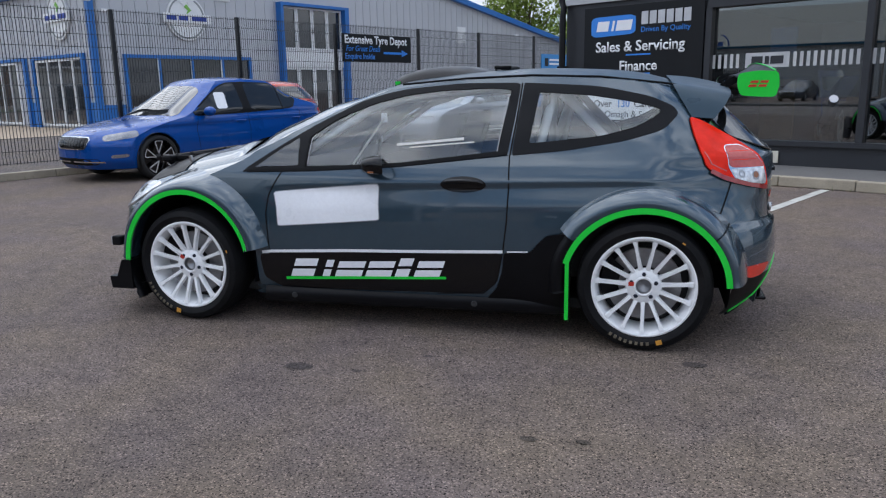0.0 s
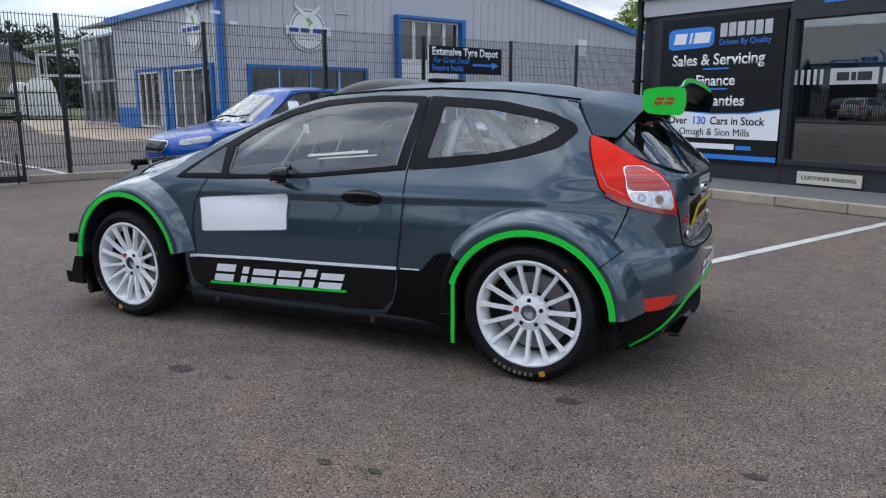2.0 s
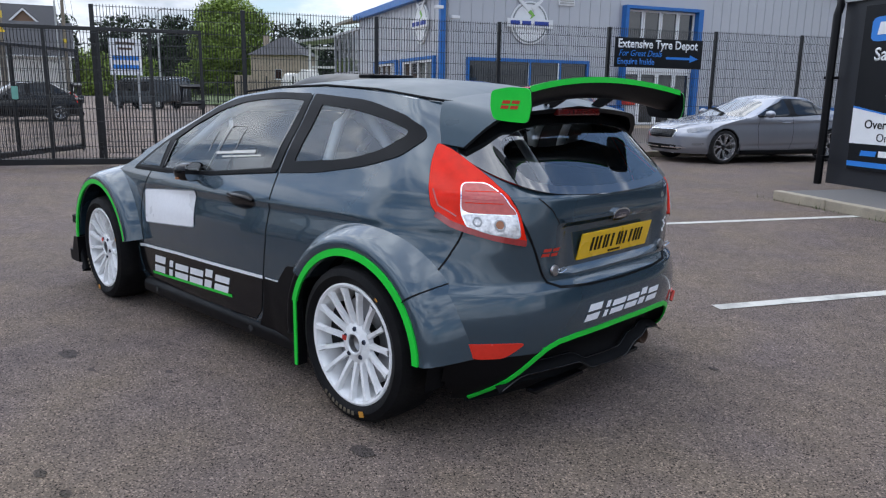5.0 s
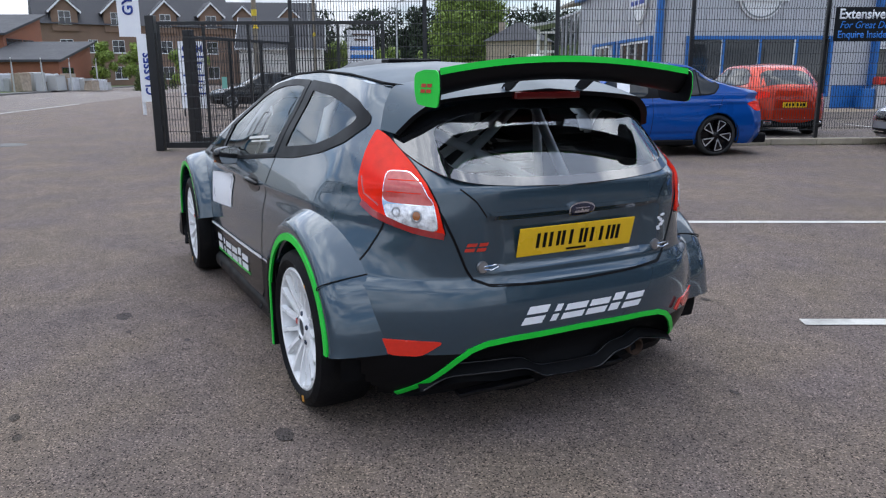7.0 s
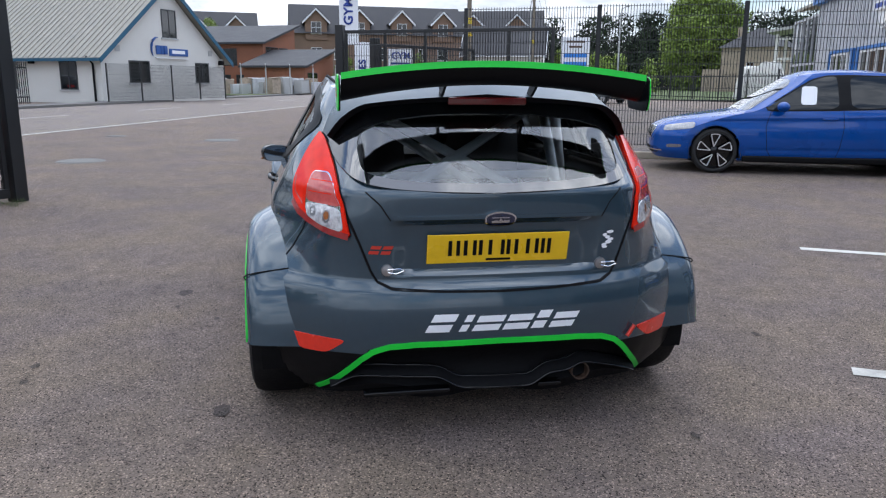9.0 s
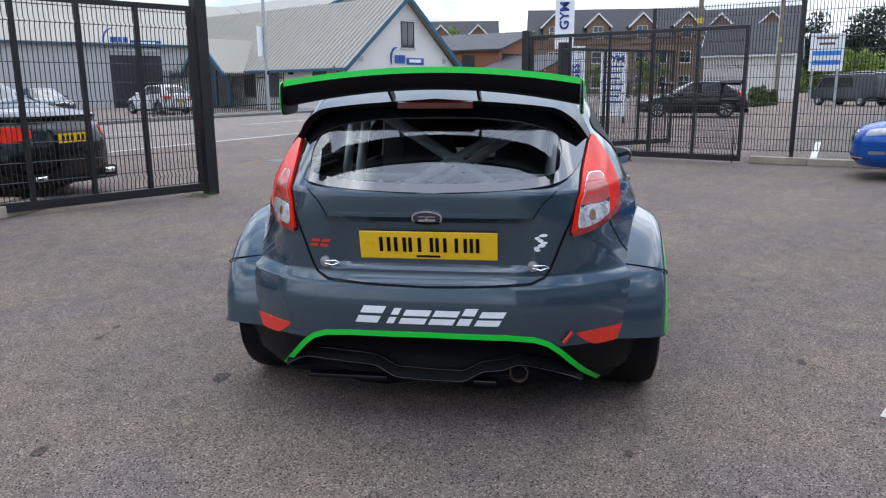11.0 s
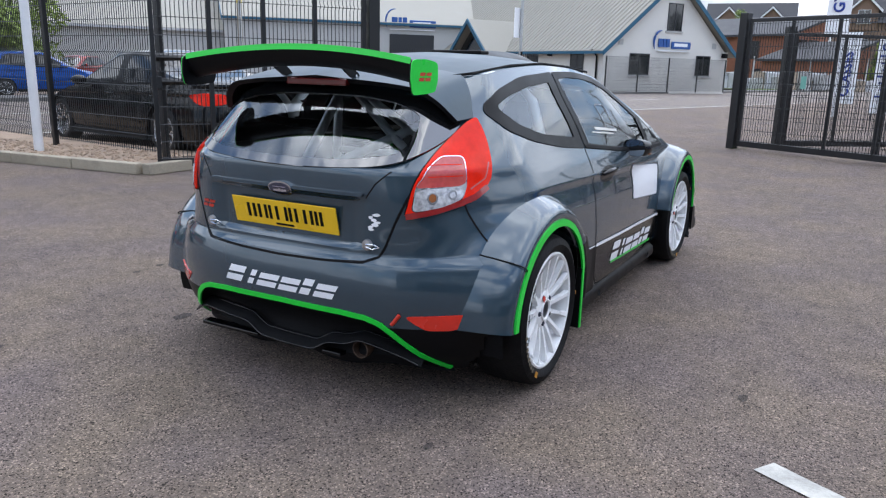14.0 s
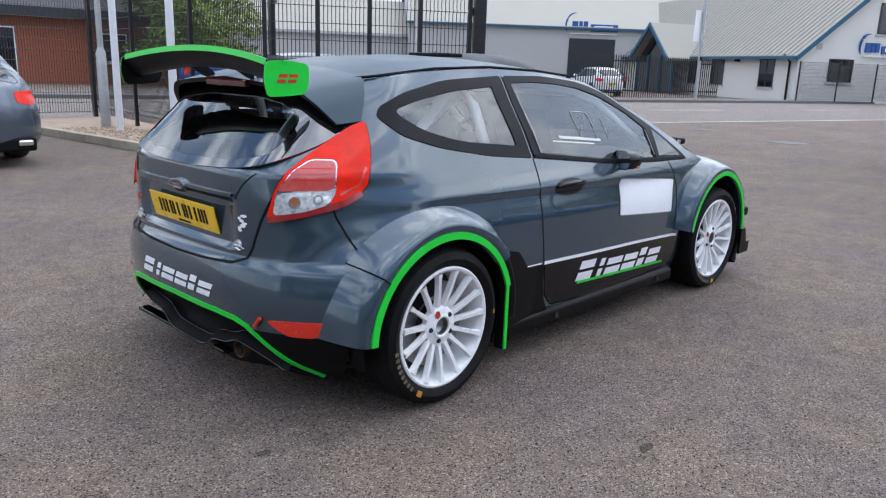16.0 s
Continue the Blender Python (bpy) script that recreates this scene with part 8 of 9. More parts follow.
# ---- gym signs, dealer totem, builder's stacks ----
gs = thing("gym_sign_totem", "white gym sign boards with blue letters on poles", "sign", pose(-24.4, 1.2, 0, 0, 0, 87))
part("pole", tube(bmesh.new(), [(-0.06, 0.06, 0), (-0.06, 0.06, 6.5)], 0.06, 10), POLE_WHITE, gs, "", 60)
part("upper_board", box(bmesh.new(), -0.30, 0, 4.4, 0.70, 0.08, 3.5), SIGN_WHITE, gs)
part("lower_board", box(bmesh.new(), 0.18, -0.02, 1.6, 0.60, 0.08, 2.3), SIGN_WHITE, gs)
SIGN_NAVY = mat("sign_navy", (0.01, 0.04, 0.26), 0.4)
for txt, x, z, size in (("GYM", -0.30, 3.85, 0.46), ("CLASSES", 0.18, 1.4, 0.37)):
    bm = raise_flat(words(txt, size, 1.05, 0, 0.012, "CENTER"), 0.01)
    bmesh.ops.transform(bm, matrix=Matrix.Translation((x, -0.05 if z > 3 else -0.065, z)) @ pose(0, 0, 0, 90, -90, 0), verts=bm.verts)
    part("lettering", bm, SIGN_NAVY, gs)
g2 = thing("gym_notice_board", "white gym notice board with blue writing by the gate", "sign", pose(-22.5, 2.6, 0, 0, 0, 80))
part("board", box(bmesh.new(), 0, 0, 1.35, 0.9, 0.08, 2.2), SIGN_WHITE, g2)
for x in (-0.38, 0.38):
    part("leg", box(bmesh.new(), x, 0.06, 0.7, 0.06, 0.05, 1.4), DARK_STEEL, g2)
lettering("GYM", 0.32, g2, SIGN_NAVY, 0, 2.2, -0.041, "CENTER", bold=0.01)
for k in range(7):
    part("text_bar", box(bmesh.new(), 0, -0.043, 1.95 - 0.2 * k, 0.7 - 0.12 * (k % 3), 0.006, 0.06), SIGN_NAVY, g2)
RUSTY_BAR = mat("sign_brown_print", (0.12, 0.07, 0.05), 0.5)
dt = thing("sports_shop_sign", "white roadside sign with blue bars", "sign", pose(-39.8, 15.3, 0, 0, 0, 80))
for x in (-0.8, 0.8):
    part("leg", box(bmesh.new(), x * 0.8, 0, 1.05, 0.12, 0.12, 2.1), GALV, dt)
part("board", box(bmesh.new(), 0, 0, 3.0, 1.7, 0.1, 2.0), SIGN_WHITE, dt)
for z, w, h, mt in ((3.75, 1.1, 0.12, RUSTY_BAR), (3.45, 0.8, 0.12, RUSTY_BAR), (2.95, 1.4, 0.24, SIGN_BLUE), (2.45, 1.4, 0.24, SIGN_BLUE)):
    part("sign_bar", box(bmesh.new(), 0, -0.06, z, w, 0.01, h), mt, dt)
rs = random.Random(21)
WRAP = mat("pale_shrink_wrap", (0.55, 0.56, 0.58), 0.3, vary=0.12, scale=3, bump=0.2, bump_scale=9)
for k in range(24):
    t = k / 23
    x, y = -66.5 - 6.0 * t + rs.uniform(-1.3, 1.3), -11.5 + 14.0 * t + rs.uniform(-0.3, 0.3)
    h = 0.6 + 1.0 * rs.random()
    bm = box(bmesh.new(), 0, 0, h / 2, 0.9 + 0.5 * rs.random(), 0.9, h, bevel=0.06)
    for v in bm.verts:
        v.co += Vector((rs.uniform(-0.08, 0.08), rs.uniform(-0.08, 0.08), rs.uniform(-0.08, 0.08) if v.co.z > 0.2 else 0))
    o = solo("stone_pallet", bm, (STONE, WRAP, RENDER_GREY)[k % 3], "wrapped pallet of building stone on the verge", "pallet", group="builder's pallets")
    o.matrix_world = pose(x, y, 0.12, 0, 0, 120 + 40 * rs.random())
for k in range(7):
    x, y = -65.2 - 5.6 * k / 6, -11.0 + 13.0 * k / 6
    solo("concrete_post", tube(bmesh.new(), [(x, y, 0.12), (x, y, 2.5), (x + 0.35, y, 2.85)], 0.06, 6), RENDER_GREY, "concrete fence post with a cranked top", "post", group="concrete posts")

# dark railing between the far yard and the field
ff_ = thing("field_fence", "dark thin-barred fence before the grass field", "fence", pose(-59.0, 29.2, 0, 0, 0, 11))
for z in (0.3, 1.9):
    part("rail", box(bmesh.new(), 6.0, 0, z, 30.0, 0.04, 0.06), FENCE_BLACK, ff_)
bar = part("bar", box(bmesh.new(), -9.0, 0, 1.05, 0.03, 0.03, 2.1), FENCE_BLACK, ff_)
for k in range(1, 101):
    o = new("bar", bar.data)
    o.parent = ff_
    o.location = (0.3 * k, 0, 0)
for k in range(11):
    part("post", box(bmesh.new(), -9.0 + 3.0 * k, 0, 1.2, 0.08, 0.08, 2.4), FENCE_BLACK, ff_)

# ---- parked cars ----
PANE_DARK = mat("parked_car_glass", (0.010, 0.012, 0.014), 0.04, vary=0.15, spec=0.5, rough_vary=0.02)
PANE_SCREEN = mat("parked_car_screen", (0.012, 0.014, 0.016), 0.05, vary=0.15, spec=0.6, coat=1.0, rough_vary=0.02)
LENS_HEAD = mat("headlamp_lens", (0.20, 0.21, 0.23), 0.06, 0.3, vary=0.4, scale=30, coat=1.0)
RIM_SILVER = mat("machined_alloy", (0.62, 0.63, 0.65), 0.25, 0.7, vary=0.06)
RIM_BLACK = mat("black_alloy", (0.012, 0.012, 0.014), 0.3, vary=0.1, coat=0.4)
SIDEWALL = mat("plain_tyre", (0.016, 0.016, 0.017), 0.75, vary=0.2)


def paint(name, c, metal=0.35, rough=0.25):
    return mat(name, c, rough, metal, vary=0.04, scale=2, coat=0.7, spec=0.1, rough_vary=0.02)


def alloy(parent, r, rim_r, spokes, face, back, twist=0.0, split=True, petals=False):
    """A wheel with its outer face at local y = 0 looking along -y."""
    w = new("wheel")
    w.parent = parent
    part("tyre", lathe(bmesh.new(), [(rim_r, 0.004), (rim_r + 0.02, -0.008), (r - 0.03, -0.006), (r - 0.006, 0.015), (r, 0.05), (r, 0.16), (r - 0.01, 0.2), (rim_r, 0.21)], 48), SIDEWALL, w, "black tyre", 40)
    part("rim", lathe(bmesh.new(), [(rim_r + 0.002, 0.0), (rim_r - 0.012, -0.002), (rim_r - 0.02, 0.02), (rim_r - 0.03, 0.18)], 48), back if petals else face, w, "", 40)
    part("barrel", lathe(bmesh.new(), [(0.0, 0.10), (rim_r - 0.03, 0.10)], 32), back, w)
    bm = bmesh.new()
    if petals:
        # black petal spokes with a machined silver outline
        for k in range(spokes):
            p = 2 * math.pi * k / spokes + 0.3
            arc = [(rim_r - 0.024, p + radians(q)) for q in (-15, -8, 0, 8, 15)]
            o = [Vector((q * math.cos(a), q * math.sin(a))) for q, a in [(0.06, p + twist)] + arc]
            vs = [bm.verts.new((q.x, 0.010, q.y)) for q in o]
            bm.faces.new(vs)
            edge = bmesh.new()
            strip(edge, o + [o[0]], 0.017, lambda q, h: Vector((q[0], 0.008 - h, q[1])), 0.003, 40, 0.004)
            part("spoke_outline", edge, face, w, "machined silver spoke outline")
        part("petals", bm, back, w, "black petal spokes")
        bm = bmesh.new()
    for k in range(0 if petals else spokes):
        p = 2 * math.pi * k / spokes + 0.3
        for side in ((-1, 1) if split else (0,)):
            rows = []
            for t in range(4):
                q = 0.05 + (rim_r - 0.065) * t / 3
                a = p + side * (0.20 * t / 3) * (2 * math.pi / spokes) + twist * t / 3
                half = (0.020 if not split else 0.013) * (1 - 0.2 * t / 3)
                y = 0.012 + 0.018 * (1 - t / 3)
                rows.append([bm.verts.new((q * math.cos(a) - e * math.sin(a), yy, q * math.sin(a) + e * math.cos(a))) for e, yy in ((-half, y + 0.03), (-half, y), (half, y), (half, y + 0.03))])
            for a_, b_ in zip(rows, rows[1:]):
                for i in range(3):
                    bm.faces.new((a_[i], a_[i + 1], b_[i + 1], b_[i]))
    if petals:
        bm.free()
    else:
        bmesh.ops.recalc_face_normals(bm, faces=bm.faces[:])
        part("spokes", bm, face, w, "", 30)
    part("cap", lathe(bmesh.new(), [(0.0, 0.006), (0.028, 0.008), (0.06, 0.03)], 20), back, w, "", 40)
    return w


def parked_car(name, label, m, col, L=4.67, W=0.905, H=1.46, wb=2.68, fo=0.90, cowl=-1.05, roof_f=-0.15, roof_r=1.05, c_base=1.75, style="saloon", rim=0.24, r=0.325, spokes=5, rim_face=None, rim_back=None, split=True, twist=0.0, plate=None, tall=1.0, trim=None, tail=None, petals=False):
    """A parked car: front towards local -x, its middle between the axles at x = 0."""
    xf, xr = -wb / 2 - fo, -wb / 2 - fo + L
    zb = 0.93 * tall
    deck = style == "saloon"
    rows = [
        (0.18, W * 0.93, xf + 0.10, 0.45, xr - 0.10, 0.35), (0.34, W * 0.985, xf, 0.45, xr, 0.35), (0.52, W, xf, 0.45, xr + 0.01, 0.36),
        (0.66 * tall, W * 0.995, xf + 0.06, 0.5, xr, 0.38), (0.76 * tall, W * 0.985, xf + 0.24, 0.55, xr - 0.02, 0.40), (0.86 * tall, W * 0.965, xf + 0.24 + 0.55 * (cowl - xf - 0.24), 0.35, xr - 0.05, 0.42), (zb, W * 0.94, cowl, 0.22, xr - (0.10 if deck else 0.08), 0.42),
    ]
    span = H - 0.06 - zb
    gh = lambda t, w, f, df, rr, dr: (zb + span * t, W * w, f, df, rr, dr)
    mid_f = lambda t: cowl + (roof_f - cowl) * t
    if deck:
        rows += [gh(0.16, 0.915, mid_f(0.15), 0.26, xr - 0.06, 0.40), gh(0.27, 0.885, mid_f(0.25), 0.26, xr - 0.15, 0.38), gh(0.36, 0.86, mid_f(0.34), 0.25, c_base + 0.10, 0.30), gh(0.62, 0.79, mid_f(0.6), 0.24, 0.45 * c_base + 0.55 * roof_r + 0.10, 0.26), gh(0.88, 0.71, mid_f(0.87), 0.22, roof_r + 0.22, 0.2), gh(1.0, 0.66, roof_f, 0.22, roof_r + 0.06, 0.18)]
    else:
        rear = lambda t: (xr - 0.08) + (roof_r - xr + 0.12) * t
        rows += [gh(0.2, 0.90, mid_f(0.18), 0.26, rear(0.14), 0.36), gh(0.6, 0.80, mid_f(0.58), 0.24, rear(0.5), 0.26), gh(0.88, 0.73, mid_f(0.87), 0.22, rear(0.84), 0.2), gh(1.0, 0.68, roof_f, 0.22, rear(1.0), 0.18)]
    zt = rows[-1][0]
    rail = [(roof_f - 0.05, H - 0.11), (roof_f + 0.3, H - 0.06), (0.5 * (roof_f + roof_r) + 0.1, H - 0.045), (roof_r - 0.1, H - 0.07), (roof_r + 0.25, H - 0.12)]
    lev = [0.18 + (zb - 0.18) * k / 48 for k in range(48)] + [zb + (zt - zb) * k / 16 for k in range(17)]
    fold = lambda p: crease(crease(p, zb - 0.10, 0.02, xf + 0.5, xr, 0.014, 0.03, 0.22), 0.40 * tall, 0.012, -0.5 * wb + 0.25, 0.5 * wb - 0.2, -0.010, 0.03, 0.10)
    sk = Shell(rows, rail, 0.05, levels=lev, belt=zb, n_side=70, n_rear=16, n_front=16, mid=0.1, dent=fold)
    car_ = thing(name, label, "car", m)
    arches = [(-wb / 2, r, r + 0.045, r + 0.045), (wb / 2, r, r + 0.045, r + 0.045)]
    part("body", sk.mesh(lambda c: not (abs(c.y) > 0.5 and any(in_arch(c, a, -0.01) for a in arches)) and c.z > 0.19), col, car_, "", 32)
    for s in (-1, 1):
        lay = sider(sk, s)
        lo, hi = zb + 0.02, H - 0.13
        b0, b1 = 0.075 * wb, 0.135 * wb
        if deck:
            tail_w = [(roof_r - 0.12, hi + 0.012), (roof_r + 0.14, hi - 0.085), (roof_r + 0.40, lo + 0.20), (roof_r + 0.28, lo + 0.06)]
            split_x = roof_r + 0.04
        else:
            tail_w = [(roof_r - 0.30, hi + 0.015), (roof_r - 0.02, hi - 0.06), (c_base - 0.10, lo + 0.45 * (hi - lo)), (c_base - 0.22, lo + 0.08)]
            split_x = c_base - 0.52
        nose_w = [(cowl + 0.30, lo - 0.012), (mid_f(0.52) + 0.27, lo + 0.50 * (hi - lo)), (roof_f + 0.20, hi - 0.035), (0.5 * (roof_f + b0) + 0.12, hi + 0.018)]
        door = smooth_loop(nose_w + [(b0, hi + 0.026), (b0 + 0.03, lo + 0.012)], 70, 0.72)
        rear_w = smooth_loop([(b1, hi + 0.027), *tail_w, (b1 + 0.02, lo + 0.016)], 70, 0.72)
        big = inset_loop(smooth_loop(nose_w + [(b1, hi + 0.028), *tail_w, (b1, lo + 0.014)], 110, 0.72), -0.022)
        for w_, nm in ((door, "front_side_window"), (rear_w, "rear_side_window")):
            part(nm, patch(bmesh.new(), w_, lay, 0.003, 6, 0.003), PANE_DARK, car_, "dark side window", 50)
        part("quarter_bar", strip(bmesh.new(), [(split_x, lo + 0.02), (split_x - 0.03, hi - 0.02)], 0.022, lay, 0.0055, 6), BLACK_SATIN, car_)
        part("window_trim", patch(bmesh.new(), big, lay, 0.001, 6, 0.001), trim or BLACK_SATIN, car_, "", 50)
        xg = 0.5 * (b0 + b1)
        for line in ([(xg, lo), (xg + 0.02, 0.7), (xg - 0.02, 0.36), (xg - 0.06, 0.26)], [(cowl + 0.42, lo - 0.03), (cowl + 0.36, 0.7), (cowl + 0.40, 0.36), (cowl + 0.46, 0.26)], [(c_base - 0.42, lo), (c_base - 0.50, 0.75), (c_base - 0.72, 0.55), (c_base - 0.82, 0.30)], [(cowl + 0.44, 0.255), (c_base - 0.84, 0.275)]):
            part("panel_gap", strip(bmesh.new(), line, 0.008, lay, 0.0015, 24), BLACK_MATT, car_)
        for xh in (xg - 0.17, c_base - 0.55):
            p = [lay((x, z), h) for x, z, h in ((xh - 0.1, lo - 0.13, 0.004), (xh - 0.07, lo - 0.127, 0.03), (xh + 0.07, lo - 0.125, 0.03), (xh + 0.1, lo - 0.125, 0.004))]
            part("door_handle", tube(bmesh.new(), p, 0.013, 8), col, car_, "", 60)
        bm = bmesh.new()
        bmesh.ops.create_uvsphere(bm, u_segments=14, v_segments=10, radius=1.0, matrix=pose(cowl + 0.55, s * (W + 0.08), lo + 0.04) @ Matrix.Diagonal((0.085, 0.115, 0.075, 1)))
        part("door_mirror", bm, col, car_, "", 60)
        head = smooth_loop([(xf + 0.16, 0.60 * tall), (xf + 0.20, 0.69 * tall), (xf + 0.62, 0.755 * tall), (xf + 0.58, 0.66 * tall)], 40, 0.6)
        part("headlamp", patch(bmesh.new(), head, lay, 0.004, 4, 0.004), LENS_HEAD, car_, "clear headlamp", 50)
        lowl = smooth_loop([(xf + 0.22, 0.36), (xf + 0.22, 0.41), (xf + 0.42, 0.42), (xf + 0.42, 0.375)], 24, 0.6)
        part("fog_lamp", patch(bmesh.new(), lowl, lay, 0.004, 3, 0.004), LENS_HEAD, car_, "", 50)
        way = Vector((-0.8, -s * 0.6, 0))
        lt = facer(sk, way, (0.6, -s * 0.8, 0), (0, 0, 1), (xr - 0.18, s * (W - 0.15), 0.80 * tall))
        if tail == "tall":
            tl = smooth_loop([(-0.10, 0.30), (0.05, 0.30), (0.12, 0.05), (0.10, -0.12), (-0.08, -0.10), (-0.15, 0.05)], 44, 0.5)
        else:
            tl = smooth_loop([(-0.26, 0.06), (-0.05, 0.09), (0.24, 0.075), (0.24, -0.05), (0.0, -0.085), (-0.14, -0.06)], 44, 0.6)
        part("tail_lamp", patch(bmesh.new(), tl, lt, 0.006, 5, 0.008), LENS_RED, car_, "red tail lamp", 50)
        part("sill", box(bmesh.new(), 0, s * (W - 0.075), 0.225, wb - 2 * r - 0.12, 0.12, 0.09, bevel=0.02), BLACK_SATIN, car_)
        for a in arches:
            ring = [(a[0] + (a[2] + 0.008) * math.cos(radians(q)), a[1] + (a[3] + 0.008) * math.sin(radians(q))) for q in range(-14, 195, 8)]
            part("arch_lip", strip(bmesh.new(), ring, 0.05, lay, 0.005, 48, 0.012), col, car_, "", 60)
            bm = bmesh.new()
            grid(bm, lambda i, j: (a[0] + (a[2] - 0.004) * math.cos(radians(-20 + 220 * i / 20)), s * (W - 0.015 - 0.35 * j), a[1] + (a[3] - 0.004) * math.sin(radians(-20 + 220 * i / 20))), 20, 1)
            bm.faces.new([bm.verts.new((a[0] + a[2] * math.cos(radians(-20 + 220 * i / 20)), s * (W - 0.36), a[1] + a[3] * math.sin(radians(-20 + 220 * i / 20)))) for i in range(21)])
            part("wheel_well", bm, INTERIOR, car_)
    # windscreen, rear screen, grille, plates
    up = Vector((roof_f - cowl, 0, H - 0.1 - zb)).normalized()
    ls = facer(sk, Vector((up.z, 0, -up.x)), (0, 1, 0), up, (cowl, 0, zb))
    hgt = math.hypot(roof_f - cowl, H - 0.1 - zb)
    scr = smooth_loop([(-W * 0.80, 0.06), (-W * 0.60, hgt * 0.93), (W * 0.60, hgt * 0.93), (W * 0.80, 0.06), (0, 0.0)], 60, 0.7)
    part("windscreen", patch(bmesh.new(), scr, ls, 0.003, 6, 0.003), PANE_SCREEN, car_, "windscreen", 50)
    rx0, rz0 = (c_base + 0.06, zb + 0.37 * span) if deck else (xr - 0.16, zb + 0.04)
    up = Vector((roof_r + 0.06 - rx0, 0, H - 0.12 - rz0)).normalized()
    lr = facer(sk, Vector((-up.z, 0, up.x)), (0, 1, 0), up, (rx0, 0, rz0))
    hgt = math.hypot(roof_r + 0.06 - rx0, H - 0.12 - rz0)
    scr = smooth_loop([(-W * 0.74, 0.05), (-W * 0.56, hgt * 0.9), (W * 0.56, hgt * 0.9), (W * 0.74, 0.05)], 50, 0.7)
    part("rear_screen", patch(bmesh.new(), scr, lr, 0.003, 5, 0.003), PANE_DARK, car_, "rear window", 50)
    le = ender(sk, -1)
    gr = smooth_loop([(-0.42, 0.66 * tall), (0.42, 0.66 * tall), (0.36, 0.50), (-0.36, 0.50)], 40, 0.7)
    grille = part("grille", patch(bmesh.new(), gr, le, 0.004, 4, 0.004), BLACK_GLOSS, car_, "black grille", 50)
    part("grille_surround", band(bmesh.new(), inset_loop(gr, -0.014), gr, le, 0.008, 0.006), CHROME, grille, "", 50)
    for k in range(9):
        y = -0.32 + 0.08 * k
        part("grille_bar", strip(bmesh.new(), [(y, 0.515), (y, 0.64 * tall)], 0.012, le, 0.010, 4), BLACK_SATIN, grille)
    lip_ = smooth_loop([(-0.60, 0.36), (0.60, 0.36), (0.52, 0.26), (-0.52, 0.26)], 40, 0.6)
    part("lower_intake", patch(bmesh.new(), lip_, le, 0.003, 4, 0.003), BLACK_MATT, car_, "", 50)
    part("intake_trim", strip(bmesh.new(), [(-0.62, 0.31), (0.62, 0.31)], 0.018, le, 0.008, 24, 0.005), CHROME, car_, "", 50)
    pz = 0.74 if deck else 0.62
    for s, mt, z in ((-1, SIGN_WHITE, 0.44), (1, plate or PLATE_YELLOW, pz * tall)):
        pl = ender(sk, s)
        c = pl((0, z), 0.012)
        bm = box(bmesh.new(), c.x, 0, c.z, 0.008, 0.52, 0.111)
        p_ = part("number_plate", bm, mt, car_, "number plate")
        for y in (-0.18, -0.11, -0.04, 0.06, 0.13, 0.2):
            part("plate_bar", box(bmesh.new(), c.x + s * 0.005, y, c.z, 0.003, 0.045, 0.065), BLACK_SATIN, p_)
    part("rear_diffuser", box(bmesh.new(), xr - 0.14, 0, 0.27, 0.24, W * 1.5, 0.16, bevel=0.03), BLACK_MATT, car_)
    for y in (-0.55, 0.55):
        bm = box(bmesh.new(), xr - 0.02, y, 0.29, 0.05, 0.17, 0.07, bevel=0.02)
        part("exhaust_tip", bm, CHROME, car_, "chrome exhaust tip")
    part("underside", box(bmesh.new(), 0, 0, 0.24, wb + 0.6, W * 1.3, 0.1), INTERIOR, car_)
    w0 = alloy(car_, r, rim, spokes, rim_face or RIM_SILVER, rim_back or RIM_BLACK, twist, split, petals)
    w0.matrix_local = pose(-wb / 2, -W + 0.035, r)
    copy_part(w0, pose(wb / 2, -W + 0.035, r, 0, 23, 0))
    copy_part(w0, pose(-wb / 2, W - 0.035, r, 0, 41, 180))
    copy_part(w0, pose(wb / 2, W - 0.035, r, 0, 9, 180))
    return car_, sk


def at_heading(x, y, deg, z=0.0):
    """A pose whose local -x, a car's nose, points along deg."""
    return pose(x, y, z, 0, 0, deg - 180)


BLUE_PAINT, SILVER_PAINT, RED_PAINT = mat("vivid_blue_paint", (0.0005, 0.060, 0.29), 0.3, 0.15, vary=0.04, scale=2, coat=0.75, spec=0.05), paint("pale_silver_paint", (0.33, 0.345, 0.385), 0.5), paint("orange_red_paint", (0.50, 0.035, 0.012))
BLACK_PAINT, DARKGREY_PAINT, WHITE_PAINT = paint("black_blue_paint", (0.003, 0.0035, 0.005), 0.0), paint("dark_grey_paint", (0.06, 0.065, 0.075)), paint("white_paint", (0.68, 0.69, 0.70), 0.0)
blue, bs = parked_car("blue_saloon", "bright blue saloon with black and silver wheels beside the fence", FR @ pose(3.80, 8.48, 0, 0, 0, 3.5), BLUE_PAINT, L=4.76, W=0.907, H=1.53, wb=2.86, fo=0.90, cowl=-1.10, roof_f=-0.32, roof_r=1.08, c_base=1.94, rim=0.268, r=0.335, spokes=5, twist=0.25, rim_face=RIM_SILVER, rim_back=BLACK_GLOSS, petals=True)
lay = sider(bs, -1)
part("window_sticker", patch(bmesh.new(), smooth_loop([(-0.28, 1.02), (-0.26, 1.28), (-0.05, 1.28), (-0.07, 1.02)], 24, 0.8), lay, 0.0065, 3), SIGN_WHITE, blue, "white price sheet in the window")
